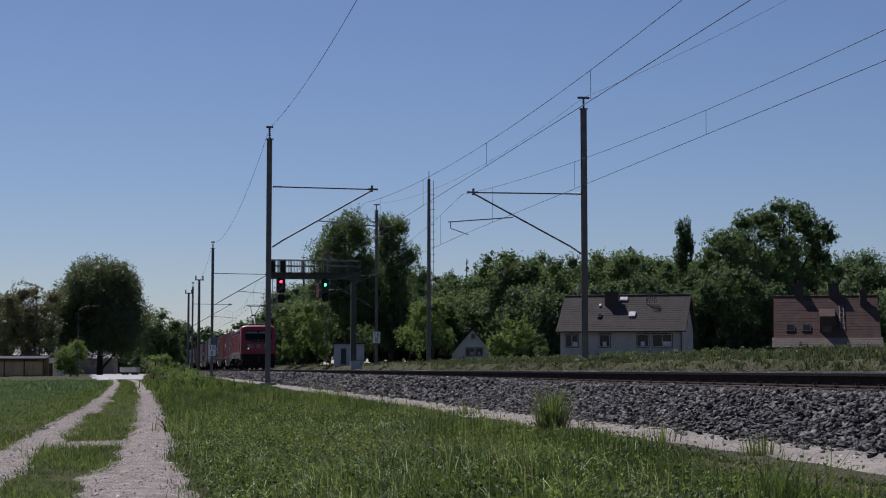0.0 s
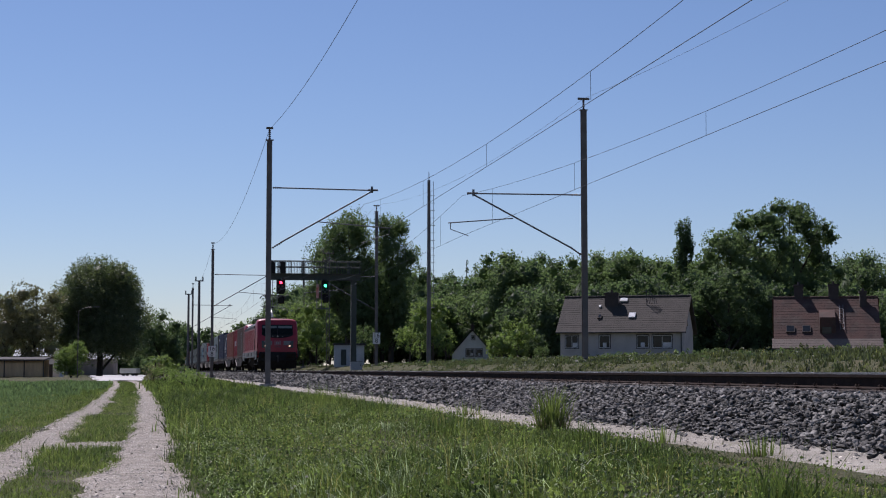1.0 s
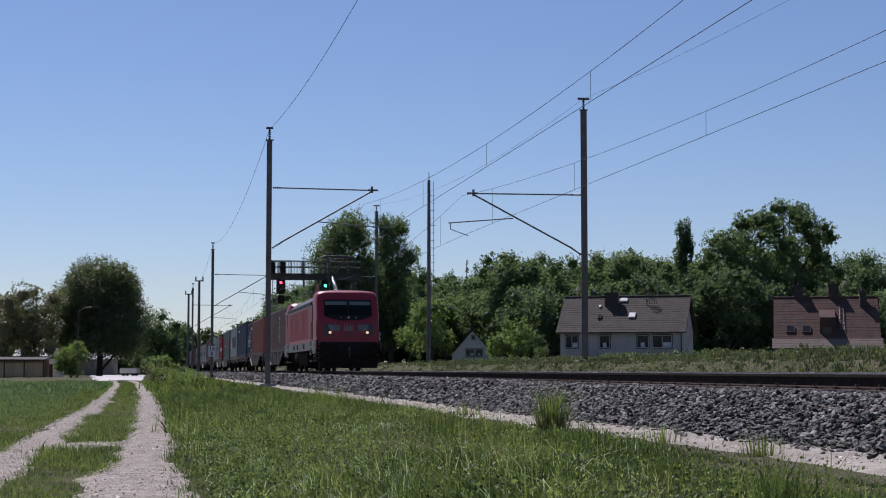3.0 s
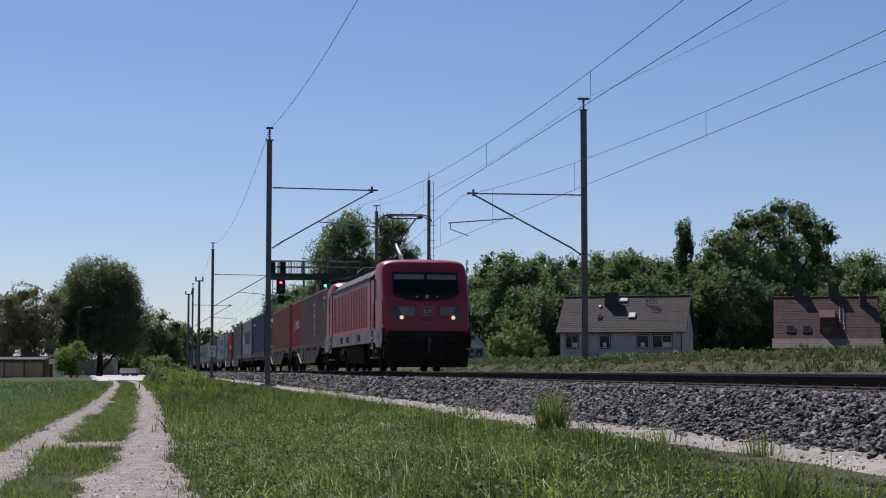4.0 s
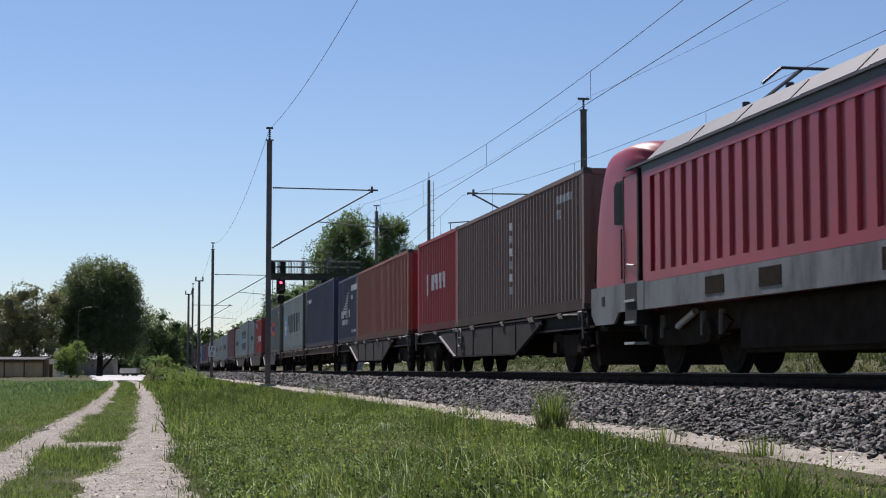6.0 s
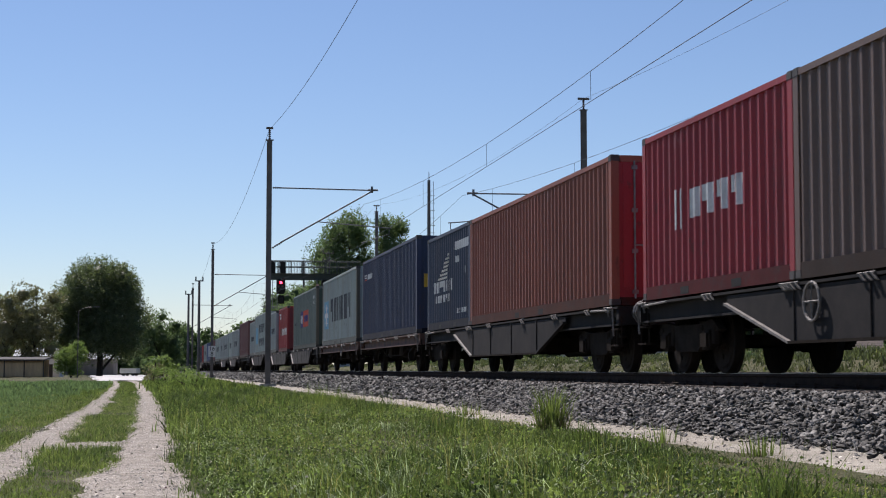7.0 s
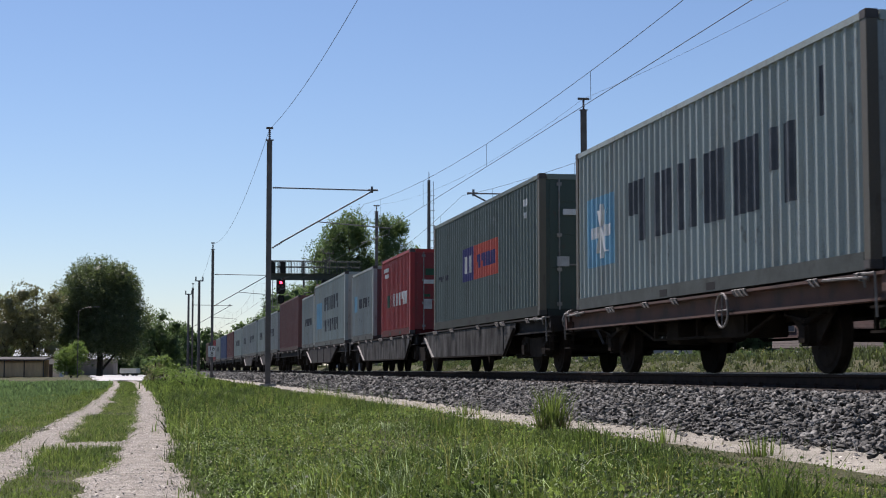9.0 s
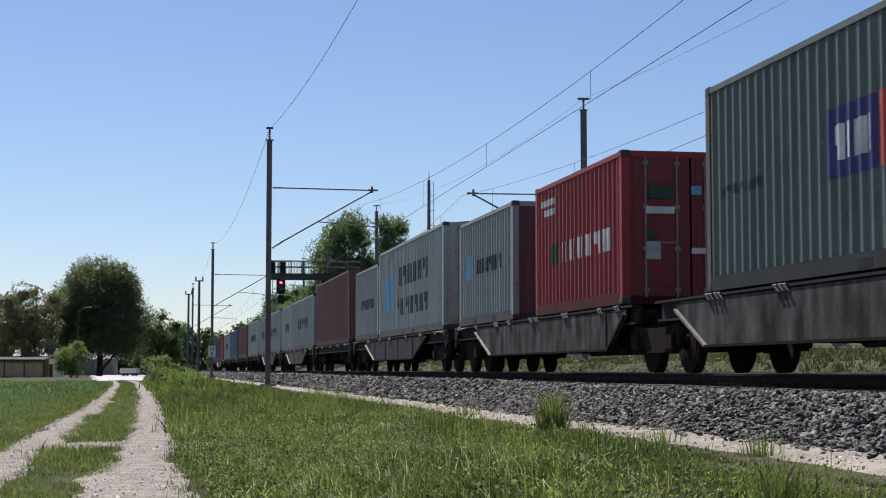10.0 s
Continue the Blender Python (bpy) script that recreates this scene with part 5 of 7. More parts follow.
# shed and yard by the field
hx, hy = spot(40, 226)
shed = thing("open_shed", "long low timber shed with flat felt roof at the field", "shed")
shed.matrix_world = Matrix.Translation((hx, hy, 0.0)) @ pose(0, 0, 0, 0, 0, -8)
bm = B()
box(bm, -5.2, 3.2, 3.2, 3.4, 0, 2.5)
part("rear_wall", bm, WOOD, shed)
for k in range(10):
    bm = B()
    box(bm, -5.2 + k * 0.84, -5.2 + k * 0.84 + 0.80, -0.03, 0.03, 0.15, 2.1)
    part("board", bm, WOOD, shed)
bm = B()
prism(bm, [(-0.5, 2.35), (3.7, 2.75), (3.7, 2.93), (-0.5, 2.55)], "x", -5.4, 3.4)
part("roof", bm, ROOFING, shed)
for x in (-5.2, -2.4, 0.4, 3.1):
    bm = B()
    box(bm, x - 0.07, x + 0.07, -0.14, -0.035, 0, 2.42)
    part("post", bm, BRICK_DARK, shed)
hx, hy = spot(88, 232)
annex = thing("shed_annex", "small white rendered outbuilding beside the shed", "shed")
annex.matrix_world = Matrix.Translation((hx, hy, 0.0)) @ pose(0, 0, 0, 0, 0, -8)
bm = B()
box(bm, -1.6, 1.6, 0, 3, 0, 2.7)
part("wall", bm, WHITEWALL, annex)
bm = B()
box(bm, -1.8, 1.8, -0.2, 3.2, 2.7, 2.9)
part("roof", bm, ROOFING, annex)
bm = B()
box(bm, -0.3, 0.6, -0.04, 0, 0, 1.9)
part("door", bm, ROOFING, annex)
for px, dep, w, h, z in ((165, 300, 8, 4.4, 0.0), (228, 270, 2.8, 1.9, 0.0), (75, 300, 10, 5.2, 0.0)):
    hx, hy = spot(px, dep)
    b = thing("farm_building" if w > 5 else "parked_trailer", "boarded farm building with brown shade-painted walls and pale roof behind the trees" if w > 5 else "pale trailer standing in the yard", "building" if w > 5 else "trailer")
    b.matrix_world = Matrix.Translation((hx, hy, z)) @ pose(0, 0, 0, 0, 0, -10)
    bm = B()
    box(bm, -w / 2, w / 2, 0, 4, 0.0 if w > 5 else 0.5, h * 0.7, 0.04)
    part("wall" if w > 5 else "body", bm, WHITEWALL if w < 5 else SHADED_WALL, b)
    bm = B()
    if w > 5:
        prism(bm, [(-0.4, h * 0.7), (4.4, h * 0.7), (2, h)], "x", -w / 2 - 0.3, w / 2 + 0.3)
        part("roof", bm, WHITEWALL, b)
    else:
        for x in (-0.8, 0.8):
            rod(bm, (x, 0.3, 0.3), (x, 0.5, 0.3), 0.3, seg=14)
            rod(bm, (x, 3.5, 0.3), (x, 3.7, 0.3), 0.3, seg=14)
        part("wheels", bm, ROOFING, b)

hx, hy = spot(139, 205)
lamp_post = thing("street_lamp", "grey street lamp with a curved arm at the yard", "street lamp", pose(hx, hy, 0))
bm = B()
rod(bm, (0, 0, 0), (0, 0, 8.6), 0.07, 0.04, 8)
part("pole", bm, MAST, lamp_post)
bm = B()
for a, b in (((0, 0, 8.6), (0.5, 0, 8.95)), ((0.5, 0, 8.95), (1.3, 0, 9.15)), ((1.3, 0, 9.15), (2.0, 0, 9.2))):
    rod(bm, a, b, 0.03, seg=6)
part("arm", bm, MAST, lamp_post)
bm = B()
box(bm, 1.9, 2.7, -0.12, 0.12, 9.15, 9.28, 0.05)
part("lamp_head", bm, STEEL, lamp_post)

# ---- train ----
# Train space: x across, y = metres behind the headlamps, z = metres over the rail head.
LOCO_RED = mat("traffic_red_paint", (0.275, 0.010, 0.023), (0.23, 0.010, 0.021), rough=0.42, scale=1.2, coat=0.0, grain=0.06, dirt=(0.16, 0.03, 0.03), dirt_amount=0.35, dirt_scale=1.5)
LOCO_GREY = mat("skirt_grey_paint", (0.150, 0.155, 0.155), (0.095, 0.098, 0.097), rough=0.6, scale=1.8, dirt=(0.045, 0.040, 0.035), dirt_amount=0.85, dirt_scale=1.8, stretch=(1, 1.2, 0.4), spec=0.3)
ROOF_GREY = mat("roof_grey_paint", (0.056, 0.060, 0.066), (0.040, 0.043, 0.048), rough=0.6, scale=1.5, dirt=(0.055, 0.048, 0.042), dirt_amount=0.5)
GRIME = mat("underframe_grime", (0.017, 0.013, 0.010), (0.026, 0.020, 0.015), rough=0.95, spec=0.05, scale=4, bump=0.2, bscale=60, dirt=(0.045, 0.038, 0.032), dirt_amount=0.5)
WHEEL = mat("wheel_steel", (0.025, 0.020, 0.016), (0.015, 0.012, 0.010), rough=0.9, metal=0.0, scale=6, spec=0.06)
TYRE = mat("wheel_tread", (0.4, 0.39, 0.38), rough=0.3, metal=1.0)
GLASS = mat("cab_glass", (0.006, 0.010, 0.009), (0.009, 0.013, 0.012), rough=0.12, scale=1, spec=0.12)
WHITE = mat("white_paint", (0.70, 0.70, 0.68), (0.60, 0.60, 0.58), rough=0.5, scale=4)
GREYTAG_L = mat("pale_grey_panel", (0.19, 0.19, 0.185), (0.14, 0.14, 0.138), rough=0.7, spec=0.2)
LAMP = glow("warm_headlamp", (1.0, 0.62, 0.38), 0.75)
FADED = mat("faded_mark", (0.30, 0.22, 0.225), (0.22, 0.16, 0.165), rough=0.6, scale=9)
DULL_BAR = mat("dull_number_paint", (0.10, 0.055, 0.06), (0.08, 0.04, 0.045), rough=0.6, scale=9)
HOUSING = mat("lamp_housing_grey", (0.022, 0.03, 0.03), (0.03, 0.038, 0.038), rough=0.35, scale=3)
SIDE_GLASS = mat("dark_side_glass", (0.012, 0.014, 0.014), rough=0.5, scale=1, spec=0.03)
LENS_OFF = mat("lamp_lens", (0.30, 0.28, 0.25), (0.22, 0.2, 0.18), rough=0.15, scale=8)
SHADE = mat("cab_sun_blind", (0.16, 0.19, 0.18), (0.13, 0.155, 0.148), rough=0.6, spec=0.2)
RUBBER = mat("black_rubber", (0.012, 0.012, 0.012), rough=0.85, spec=0.25)
BUFF = mat("buffer_steel", (0.06, 0.055, 0.05), (0.04, 0.037, 0.034), rough=0.55, metal=0.5, scale=5)
PANTO = mat("pantograph_steel", (0.05, 0.052, 0.056), (0.035, 0.036, 0.04), rough=0.5, metal=0.4)
ALU = mat("bright_arm", (0.36, 0.36, 0.35), rough=0.5, metal=0.5)

MOVING = []        # (thing, metres behind the lamps, height): all that the train carries
WHEELSETS = []     # (wheelset, radius)


def wheelset_mesh(r, name):
    """An axle with two wheels, in its own space about the axle."""
    bm = B()
    rod(bm, (-0.9, 0, 0), (0.9, 0, 0), 0.085, seg=10)
    for s in (-1, 1):
        for a, b, rr, r2 in ((0.685, 0.715, r + 0.03, r + 0.03), (0.715, 0.82, r, r - 0.004)):
            rod(bm, (s * a, 0, 0), (s * b, 0, 0), rr, r2, 36)
        rod(bm, (s * 0.82, 0, 0), (s * 0.835, 0, 0), r * 0.86, r * 0.80, 30)
        rod(bm, (s * 0.82, 0, 0), (s * 0.88, 0, 0), 0.14, 0.12, 14)
        for k in range(6):
            a = k * math.pi / 3
            rod(bm, (s * 0.835, math.cos(a) * r * 0.5, math.sin(a) * r * 0.5), (s * 0.845, math.cos(a) * r * 0.5, math.sin(a) * r * 0.5), 0.035, seg=6)
    me = bpy.data.meshes.new(name)
    bmesh.ops.recalc_face_normals(bm, faces=bm.faces)
    bm.to_mesh(me)
    bm.free()
    me.materials.append(WHEEL)
    return me


WAGON_WHEEL, LOCO_WHEEL = wheelset_mesh(0.475, "wheelset"), wheelset_mesh(0.60, "wheelset")


def add_wheelset(parent, y, r):
    o = new("wheelset", LOCO_WHEEL if r > 0.5 else WAGON_WHEEL)
    o.parent = parent
    o.location = (0, y, r)
    WHEELSETS.append((o, y, r))
    return o


# -- locomotive --
HALF = [(1.49, 0.98), (1.49, 1.48), (1.49, 2.2), (1.49, 2.75), (1.487, 3.14), (1.475, 3.42), (1.42, 3.63), (1.24, 3.735), (0.7, 3.77), (0.0, 3.775)]


def nose(z):
    return float(np.interp(z, [0.9, 1.35, 2.0, 2.4, 3.35, 3.5], [0.06, 0.0, 0.0, 0.07, 0.52, 0.66]))


def face_y(x, z):
    """The front of the cab: how far behind the lamps it stands at x, z."""
    return nose(z) + 0.13 * min(1.2, abs(x) / 1.3) ** 2.6 - 0.02


def cab_body():
    bm = B()
    rings = []
    full = [(-x, z) for x, z in HALF] + [(x, z) for x, z in HALF[-2::-1]]
    front = []
    for x, z in full:
        zf = z if z < 2.0 else 2.0 + (z - 2.0) * 0.88
        xf = x * (0.88 if z < 3.2 else 0.94)
        front.append(bm.verts.new((xf, face_y(xf, zf), zf)))
    rings.append(front)
    for sx, zs, push in ((0.955, 0.93, 0.13), (0.99, 0.975, 0.36), (1.0, 0.995, 0.72), (1.0, 1.0, 1.15)):
        ring = []
        for x, z in full:
            zz = z if z < 2.0 else 2.0 + (z - 2.0) * zs
            ring.append(bm.verts.new((x * sx, nose(min(zz, 3.5) if z < 3.3 else 3.4) * (1 - push * 0.3) + push, zz)))
        rings.append(ring)
    rings.append([bm.verts.new((x, 3.0, z)) for x, z in full])
    n = len(full)
    for a, b in zip(rings, rings[1:]):
        for i in range(n - 1):
            bm.faces.new((a[i], a[i + 1], b[i + 1], b[i]))
    # the face, row by row
    cols = 9
    grid = []
    half = len(HALF)
    for i in range(half - 1):
        L, R = front[i], front[n - 1 - i]
        row = [L] + [bm.verts.new((L.co.x + (R.co.x - L.co.x) * k / cols, face_y(L.co.x + (R.co.x - L.co.x) * k / cols, L.co.z), L.co.z)) for k in range(1, cols)] + [R]
        grid.append(row)
    for a, b in zip(grid, grid[1:]):
        for k in range(cols):
            bm.faces.new((a[k], a[k + 1], b[k + 1], b[k]))
    top = front[half - 1]
    for k in range(cols):
        bm.faces.new((grid[-1][k], grid[-1][k + 1], top))
    bmesh.ops.contextual_create(bm, geom=[e for e in bm.edges if e.is_boundary and all(abs(v.co.y - 3.0) < 1e-4 for v in e.verts)])
    return bm


def on_face(x0, x1, z0, z1, out, x2=None, x3=None, nx=6, nz=6, thick=0.03, bow=0.0):
    """A patch that lies on the cab's face: bottom edge x0..x1 at z0, top edge x2..x3 at z1."""
    x2, x3 = (x0 if x2 is None else x2), (x1 if x3 is None else x3)
    bm = B()
    for o in (out, out - thick):
        o = o + 0.012
        rows = []
        for j in range(nz + 1):
            v = j / nz
            a, b, zz = x0 + (x2 - x0) * v, x1 + (x3 - x1) * v, z0 + (z1 - z0) * v
            row = []
            for i in range(nx + 1):
                x = a + (b - a) * i / nx
                z = zz + bow * (1 - v) * abs(2 * i / nx - 1) ** 3
                row.append(bm.verts.new((x, face_y(x, z) - o, z)))
            rows.append(row)
        for p, q in zip(rows, rows[1:]):
            for i in range(nx):
                bm.faces.new((p[i], p[i + 1], q[i + 1], q[i]))
    return bm


def locomotive():
    L = thing("electric_locomotive", "traffic-red electric freight locomotive with grey skirt and lit headlamps", "locomotive")
    END = 17.45
    for flip in (False, True):
        m = Matrix.Identity(4) if not flip else Matrix.Translation((0, END, 0)) @ Matrix.Rotation(math.pi, 4, "Z")

        def fit(o):
            o.matrix_local = m
            return o
        cab = fit(part("cab", cab_body(), LOCO_RED, L, "red cab with raked front", smooth=True))
        sub_ = cab.modifiers.new("smooth", "SUBSURF")
        sub_.levels = sub_.render_levels = 2
        part("front_mask", on_face(-1.12, 1.12, 2.34, 3.30, 0.012, -1.10, 1.10, 14, 8, bow=0.22), BLACK, cab, "black mask round the windscreen")
        for a, b in ((-1.07, -0.03), (0.03, 1.07)):
            part("windscreen", on_face(a, b, 2.58, 3.22, 0.024), GLASS, cab, "dark windscreen pane")
            part("sun_blind", on_face(a + 0.02, b - 0.02, 3.045, 3.21, 0.027, thick=0.002), SHADE, cab, "pale sun blind")
        bm = B()
        rod(bm, (0.12, face_y(0.1, 2.55) - 0.05, 2.55), (0.62, face_y(0.6, 2.9) - 0.05, 2.95), 0.012, seg=5)
        rod(bm, (-0.55, face_y(0.5, 2.55) - 0.05, 2.55), (-0.12, face_y(0.1, 2.9) - 0.05, 2.95), 0.012, seg=5)
        part("wiper", bm, RUBBER, cab)
        for s in (-1, 1):
            part("white_chevron", on_face(s * 0.86, s * 0.42, 1.83, 2.13, 0.012, s * 0.96, s * 0.42), GREYTAG_L, cab, "pale panel beside the lamps")
            part("lamp_housing", on_face(s * 1.12, s * 0.72, 1.64, 2.14, 0.018, s * 1.14, s * 0.98), HOUSING, cab)
            bm = B()
            rod(bm, (s * 0.86, face_y(0.86, 1.77) - 0.10, 1.77), (s * 0.86, face_y(0.86, 1.77) + 0.02, 1.77), 0.062, seg=20)
            part("headlamp", bm, LAMP if not flip else LENS_OFF, cab, "round headlamp")
            bm = B()
            rod(bm, (s * 0.34, face_y(0.34, 2.46) - 0.05, 2.46), (s * 0.34, face_y(0.34, 2.46), 2.46), 0.032, seg=10)
            part("marker_lamp", bm, LENS_OFF, cab)
        bm = B()
        rod(bm, (0, face_y(0, 2.46) - 0.05, 2.46), (0, face_y(0, 2.46), 2.46), 0.06, seg=16)
        part("top_lamp", bm, LENS_OFF, cab, "unlit top lamp")
        # rail operator's mark, as a plain framed shape
        for a, b, c, d in ((-0.21, 0.21, 2.10, 2.13), (-0.21, 0.21, 1.83, 1.86), (-0.21, -0.18, 1.86, 2.10), (0.18, 0.21, 1.86, 2.10), (-0.13, -0.02, 1.90, 2.06), (0.02, 0.13, 1.90, 2.06)):
            part("mark", on_face(a, b, c, d, 0.012, nx=2, nz=2), FADED, cab)
        for k in range(6):
            x = -0.2 + 0.065 * k + (0.03 if k > 2 else 0)
            part("number_bar", on_face(x, x + 0.045, 1.66, 1.74, 0.01, nx=1, nz=1), DULL_BAR, cab)
        # side of the cab
        for s in (-1, 1):
            bm = B()
            prism(bm, [(1.52, 2.46), (1.88, 2.42), (1.88, 3.06), (1.60, 3.07), (1.52, 3.0)], "x", s * 1.478, s * 1.497)
            part("side_window", bm, SIDE_GLASS, cab, "dark cab side window")
            part("window_surround", prism(B(), [(1.46, 2.42), (1.95, 2.37), (1.95, 3.10), (1.58, 3.11), (1.46, 3.03)], "x", s * 1.47, s * 1.491), RUBBER, cab)
            part("grab_rail", rod(B(), (s * 1.53, 2.0, 1.5), (s * 1.53, 2.0, 2.3), 0.014, seg=6), RUBBER, cab)
            bm = B()
            box(bm, s * 1.48 if s > 0 else -1.494, 1.494 if s > 0 else s * 1.48, 2.05, 2.72, 1.42, 3.12)
            part("cab_door", bm, LOCO_RED, cab, "red cab door")
            bm = B()
            box(bm, min(s * 1.44, s * 1.498), max(s * 1.44, s * 1.498), 2.72, 2.80, 1.0, 3.2)
            box(bm, min(s * 1.44, s * 1.498), max(s * 1.44, s * 1.498), 1.99, 2.03, 1.4, 3.15)
            part("door_joint", bm, RUBBER, cab)
            bm = B()
            rod(bm, (s * 1.50, 2.2, 1.72), (s * 1.53, 2.65, 1.68), 0.016, seg=6)
            part("handrail", bm, ALU, cab)
            part("front_handrail", rod(B(), (s * 1.44, 0.34, 2.35), (s * 1.45, 0.16, 1.55), 0.016, seg=6), RUBBER, cab)
            bm = B()
            prism(bm, [(0.10, 0.98), (0.10, 1.43), (3.05, 1.43), (3.05, 0.98), (1.7, 0.98), (1.45, 0.80), (0.35, 0.80)], "x", s * 1.46, s * 1.502)
            part("skirt", bm, LOCO_GREY, cab, "grey cab skirt")
            # Black panel proud of the skirt puts a step recess's shade into colour.
            part("step_recess_shade", box(B(), min(s * 1.3, s * 1.506), max(s * 1.3, s * 1.506), 2.09, 2.69, 0.75, 1.41), BLACK, cab, "black panel painted as the shade of a step recess")
            for z in (0.45, 0.78, 1.12):
                bm = B()
                box(bm, min(s * 1.3, s * 1.52), max(s * 1.3, s * 1.535), 2.12, 2.66, z, z + 0.04)
                part("step", bm, ALU, cab)
                bm = B()
                box(bm, min(s * 1.2, s * 1.45), max(s * 1.2, s * 1.45), -0.2, 0.1, z, z + 0.035)
                part("front_step", bm, GRIME, cab)
            bm = B()
            box(bm, min(s * 1.46, s * 1.51), max(s * 1.46, s * 1.51), 0.75, 0.92, 1.12, 1.27)
            part("socket", bm, BLACK, cab)
            # buffers
            bm = B()
            rod(bm, (s * 0.875, -0.1, 1.05), (s * 0.875, -0.66, 1.05), 0.11, seg=14)
            box(bm, s * 0.875 - 0.32, s * 0.875 + 0.32, -0.72, -0.66, 0.88, 1.22, 0.03)
            part("buffer", bm, GRIME, cab, "black steel buffer")
            bm = B()
            rod(bm, (s * 0.55, -0.12, 1.0), (s * 0.52, -0.3, 0.55), 0.03, seg=6)
            part("brake_hose", bm, RUBBER, cab)
        bm = B()
        box(bm, -1.34, 1.34, -0.12, 0.4, 0.72, 1.33, 0.05)
        part("buffer_beam", bm, BLACK, cab, "black buffer beam")
        bm = B()
        prism(bm, [(-1.32, 0.14), (1.32, 0.14), (1.38, 0.72), (-1.38, 0.72)], "y", -0.1, 0.05)
        part("snow_plough", bm, GRIME, cab)
        bm = B()
        box(bm, -0.06, 0.06, -0.45, -0.1, 0.95, 1.1, 0.02)
        rod(bm, (0, -0.4, 1.0), (0, -0.36, 0.6), 0.04, seg=8)
        part("coupling_hook", bm, BUFF, cab)
        bm = B()
        for x in (-0.55, 0.35):
            rod(bm, (x, 1.3, 3.70), (x, 1.3, 3.79), 0.06, 0.04, 10)
        part("roof_horn", bm, RUBBER, cab)
    # machine room
    y0, y1 = 3.0, END - 3.0
    bm = B()
    box(bm, -1.44, 1.44, y0, y1, 1.0, 3.28)
    part("machine_room", bm, LOCO_RED, L)
    for s in (-1, 1):
        bm = B()
        # ribbed wall
        y = y0 + 0.55
        pitch = (y1 - y0 - 0.9) / 22
        rows = [(y, 1.485)]
        for k in range(22):
            a = y0 + 0.55 + k * pitch
            rows += [(a + 0.02, 1.485), (a + 0.24, 1.485), (a + 0.27, 1.39), (a + pitch - 0.03, 1.39), (a + pitch, 1.485)]
        za, zb = 1.52, 3.02
        lo = [bm.verts.new((s * x, yy, za)) for yy, x in rows]
        hi = [bm.verts.new((s * x, yy, zb)) for yy, x in rows]
        for i in range(len(rows) - 1):
            bm.faces.new((lo[i], lo[i + 1], hi[i + 1], hi[i]))
        part("ribbed_wall", bm, LOCO_RED, L, "red side wall with deep vertical ribs")
        bm = B()
        box(bm, min(s * 1.42, s * 1.492), max(s * 1.42, s * 1.492), y0, y1, 1.40, 1.54)
        box(bm, min(s * 1.42, s * 1.492), max(s * 1.42, s * 1.492), y0, y1, 3.0, 3.10)
        box(bm, min(s * 1.42, s * 1.492), max(s * 1.42, s * 1.492), y0, y0 + 0.55, 1.54, 3.0)
        box(bm, min(s * 1.42, s * 1.492), max(s * 1.42, s * 1.492), y1 - 0.38, y1, 1.54, 3.0)
        part("wall_frame", bm, LOCO_RED, L)
        bm = B()
        prism(bm, [(s * 1.49, 3.10), (s * 1.49, 3.22), (s * 1.10, 3.60), (s * 0.9, 3.62), (s * 0.9, 3.1)], "y", y0 - 0.05, y1 + 0.05)
        part("roof_slope", bm, ROOF_GREY, L, "grey sloping roof panel")
        for k in range(6):
            a = y0 + 0.3 + k * 1.85
            part("roof_grille", prism(B(), [(s * 1.42, 3.305), (s * 1.16, 3.56), (s * 1.14, 3.545), (s * 1.40, 3.29)], "y", a, a + 1.55), ROOF_GREY, L)
        bm = B()
        box(bm, min(s * 1.46, s * 1.53), max(s * 1.46, s * 1.53), y0 - 0.8, y1 + 0.8, 3.215, 3.25)
        part("gutter", bm, ROOF_GREY, L)
        bm = B()
        box(bm, min(s * 1.40, s * 1.495), max(s * 1.40, s * 1.495), y0 + 0.05, y1 - 0.05, 0.98, 1.395)
        part("side_skirt", bm, LOCO_GREY, L, "dusty grey side skirt")
        for a in (y0 + 2.6, y1 - 3.5, y0 + 6.0):
            bm = B()
            box(bm, min(s * 1.45, s * 1.505), max(s * 1.45, s * 1.505), a, a + 0.7, 1.08, 1.32)
            part("skirt_hatch", bm, GRIME, L)
    bm = B()
    box(bm, -0.92, 0.92, y0, y1, 3.3, 3.62)
    part("roof_deck", bm, ROOF_GREY, L)
    bm = B()
    box(bm, -1.1, 1.1, 2.2, END - 2.2, 0.62, 1.0)
    box(bm, -1.25, 1.25, 6.4, END - 6.4, 0.28, 0.98, 0.06)
    part("transformer_tank", bm, GRIME, L)
    for y in (3.75, 13.7):
        for s in (-1, 1):
            bm = B()
            prism(bm, [(y - 2.1, 0.72), (y - 1.7, 0.85), (y - 0.6, 0.66), (y + 0.6, 0.66), (y + 1.7, 0.85), (y + 2.1, 0.72), (y + 1.6, 0.48), (y + 0.7, 0.42), (y - 0.7, 0.42), (y - 1.6, 0.48)], "x", s * 0.98, s * 1.14)
            part("bogie_frame", bm, GRIME, L)
            for d in (-1.3, 1.3):
                bm = B()
                rod(bm, (s * 1.0, y + d, 0.6), (s * 1.22, y + d, 0.6), 0.2, 0.17, 14)
                part("axle_box", bm, GRIME, L)
                for q in (-0.38, 0.38):
                    part("spring", rod(B(), (s * 1.08, y + d + q, 0.55), (s * 1.08, y + d + q, 0.9), 0.09, seg=10), BUFF, L)
            bm = B()
            rod(bm, (s * 1.2, y - 0.8, 0.9), (s * 1.16, y + 0.1, 0.7), 0.05, seg=8)
            part("damper", bm, ALU, L)
        for d in (-1.3, 1.3):
            add_wheelset(L, y + d, 0.60)
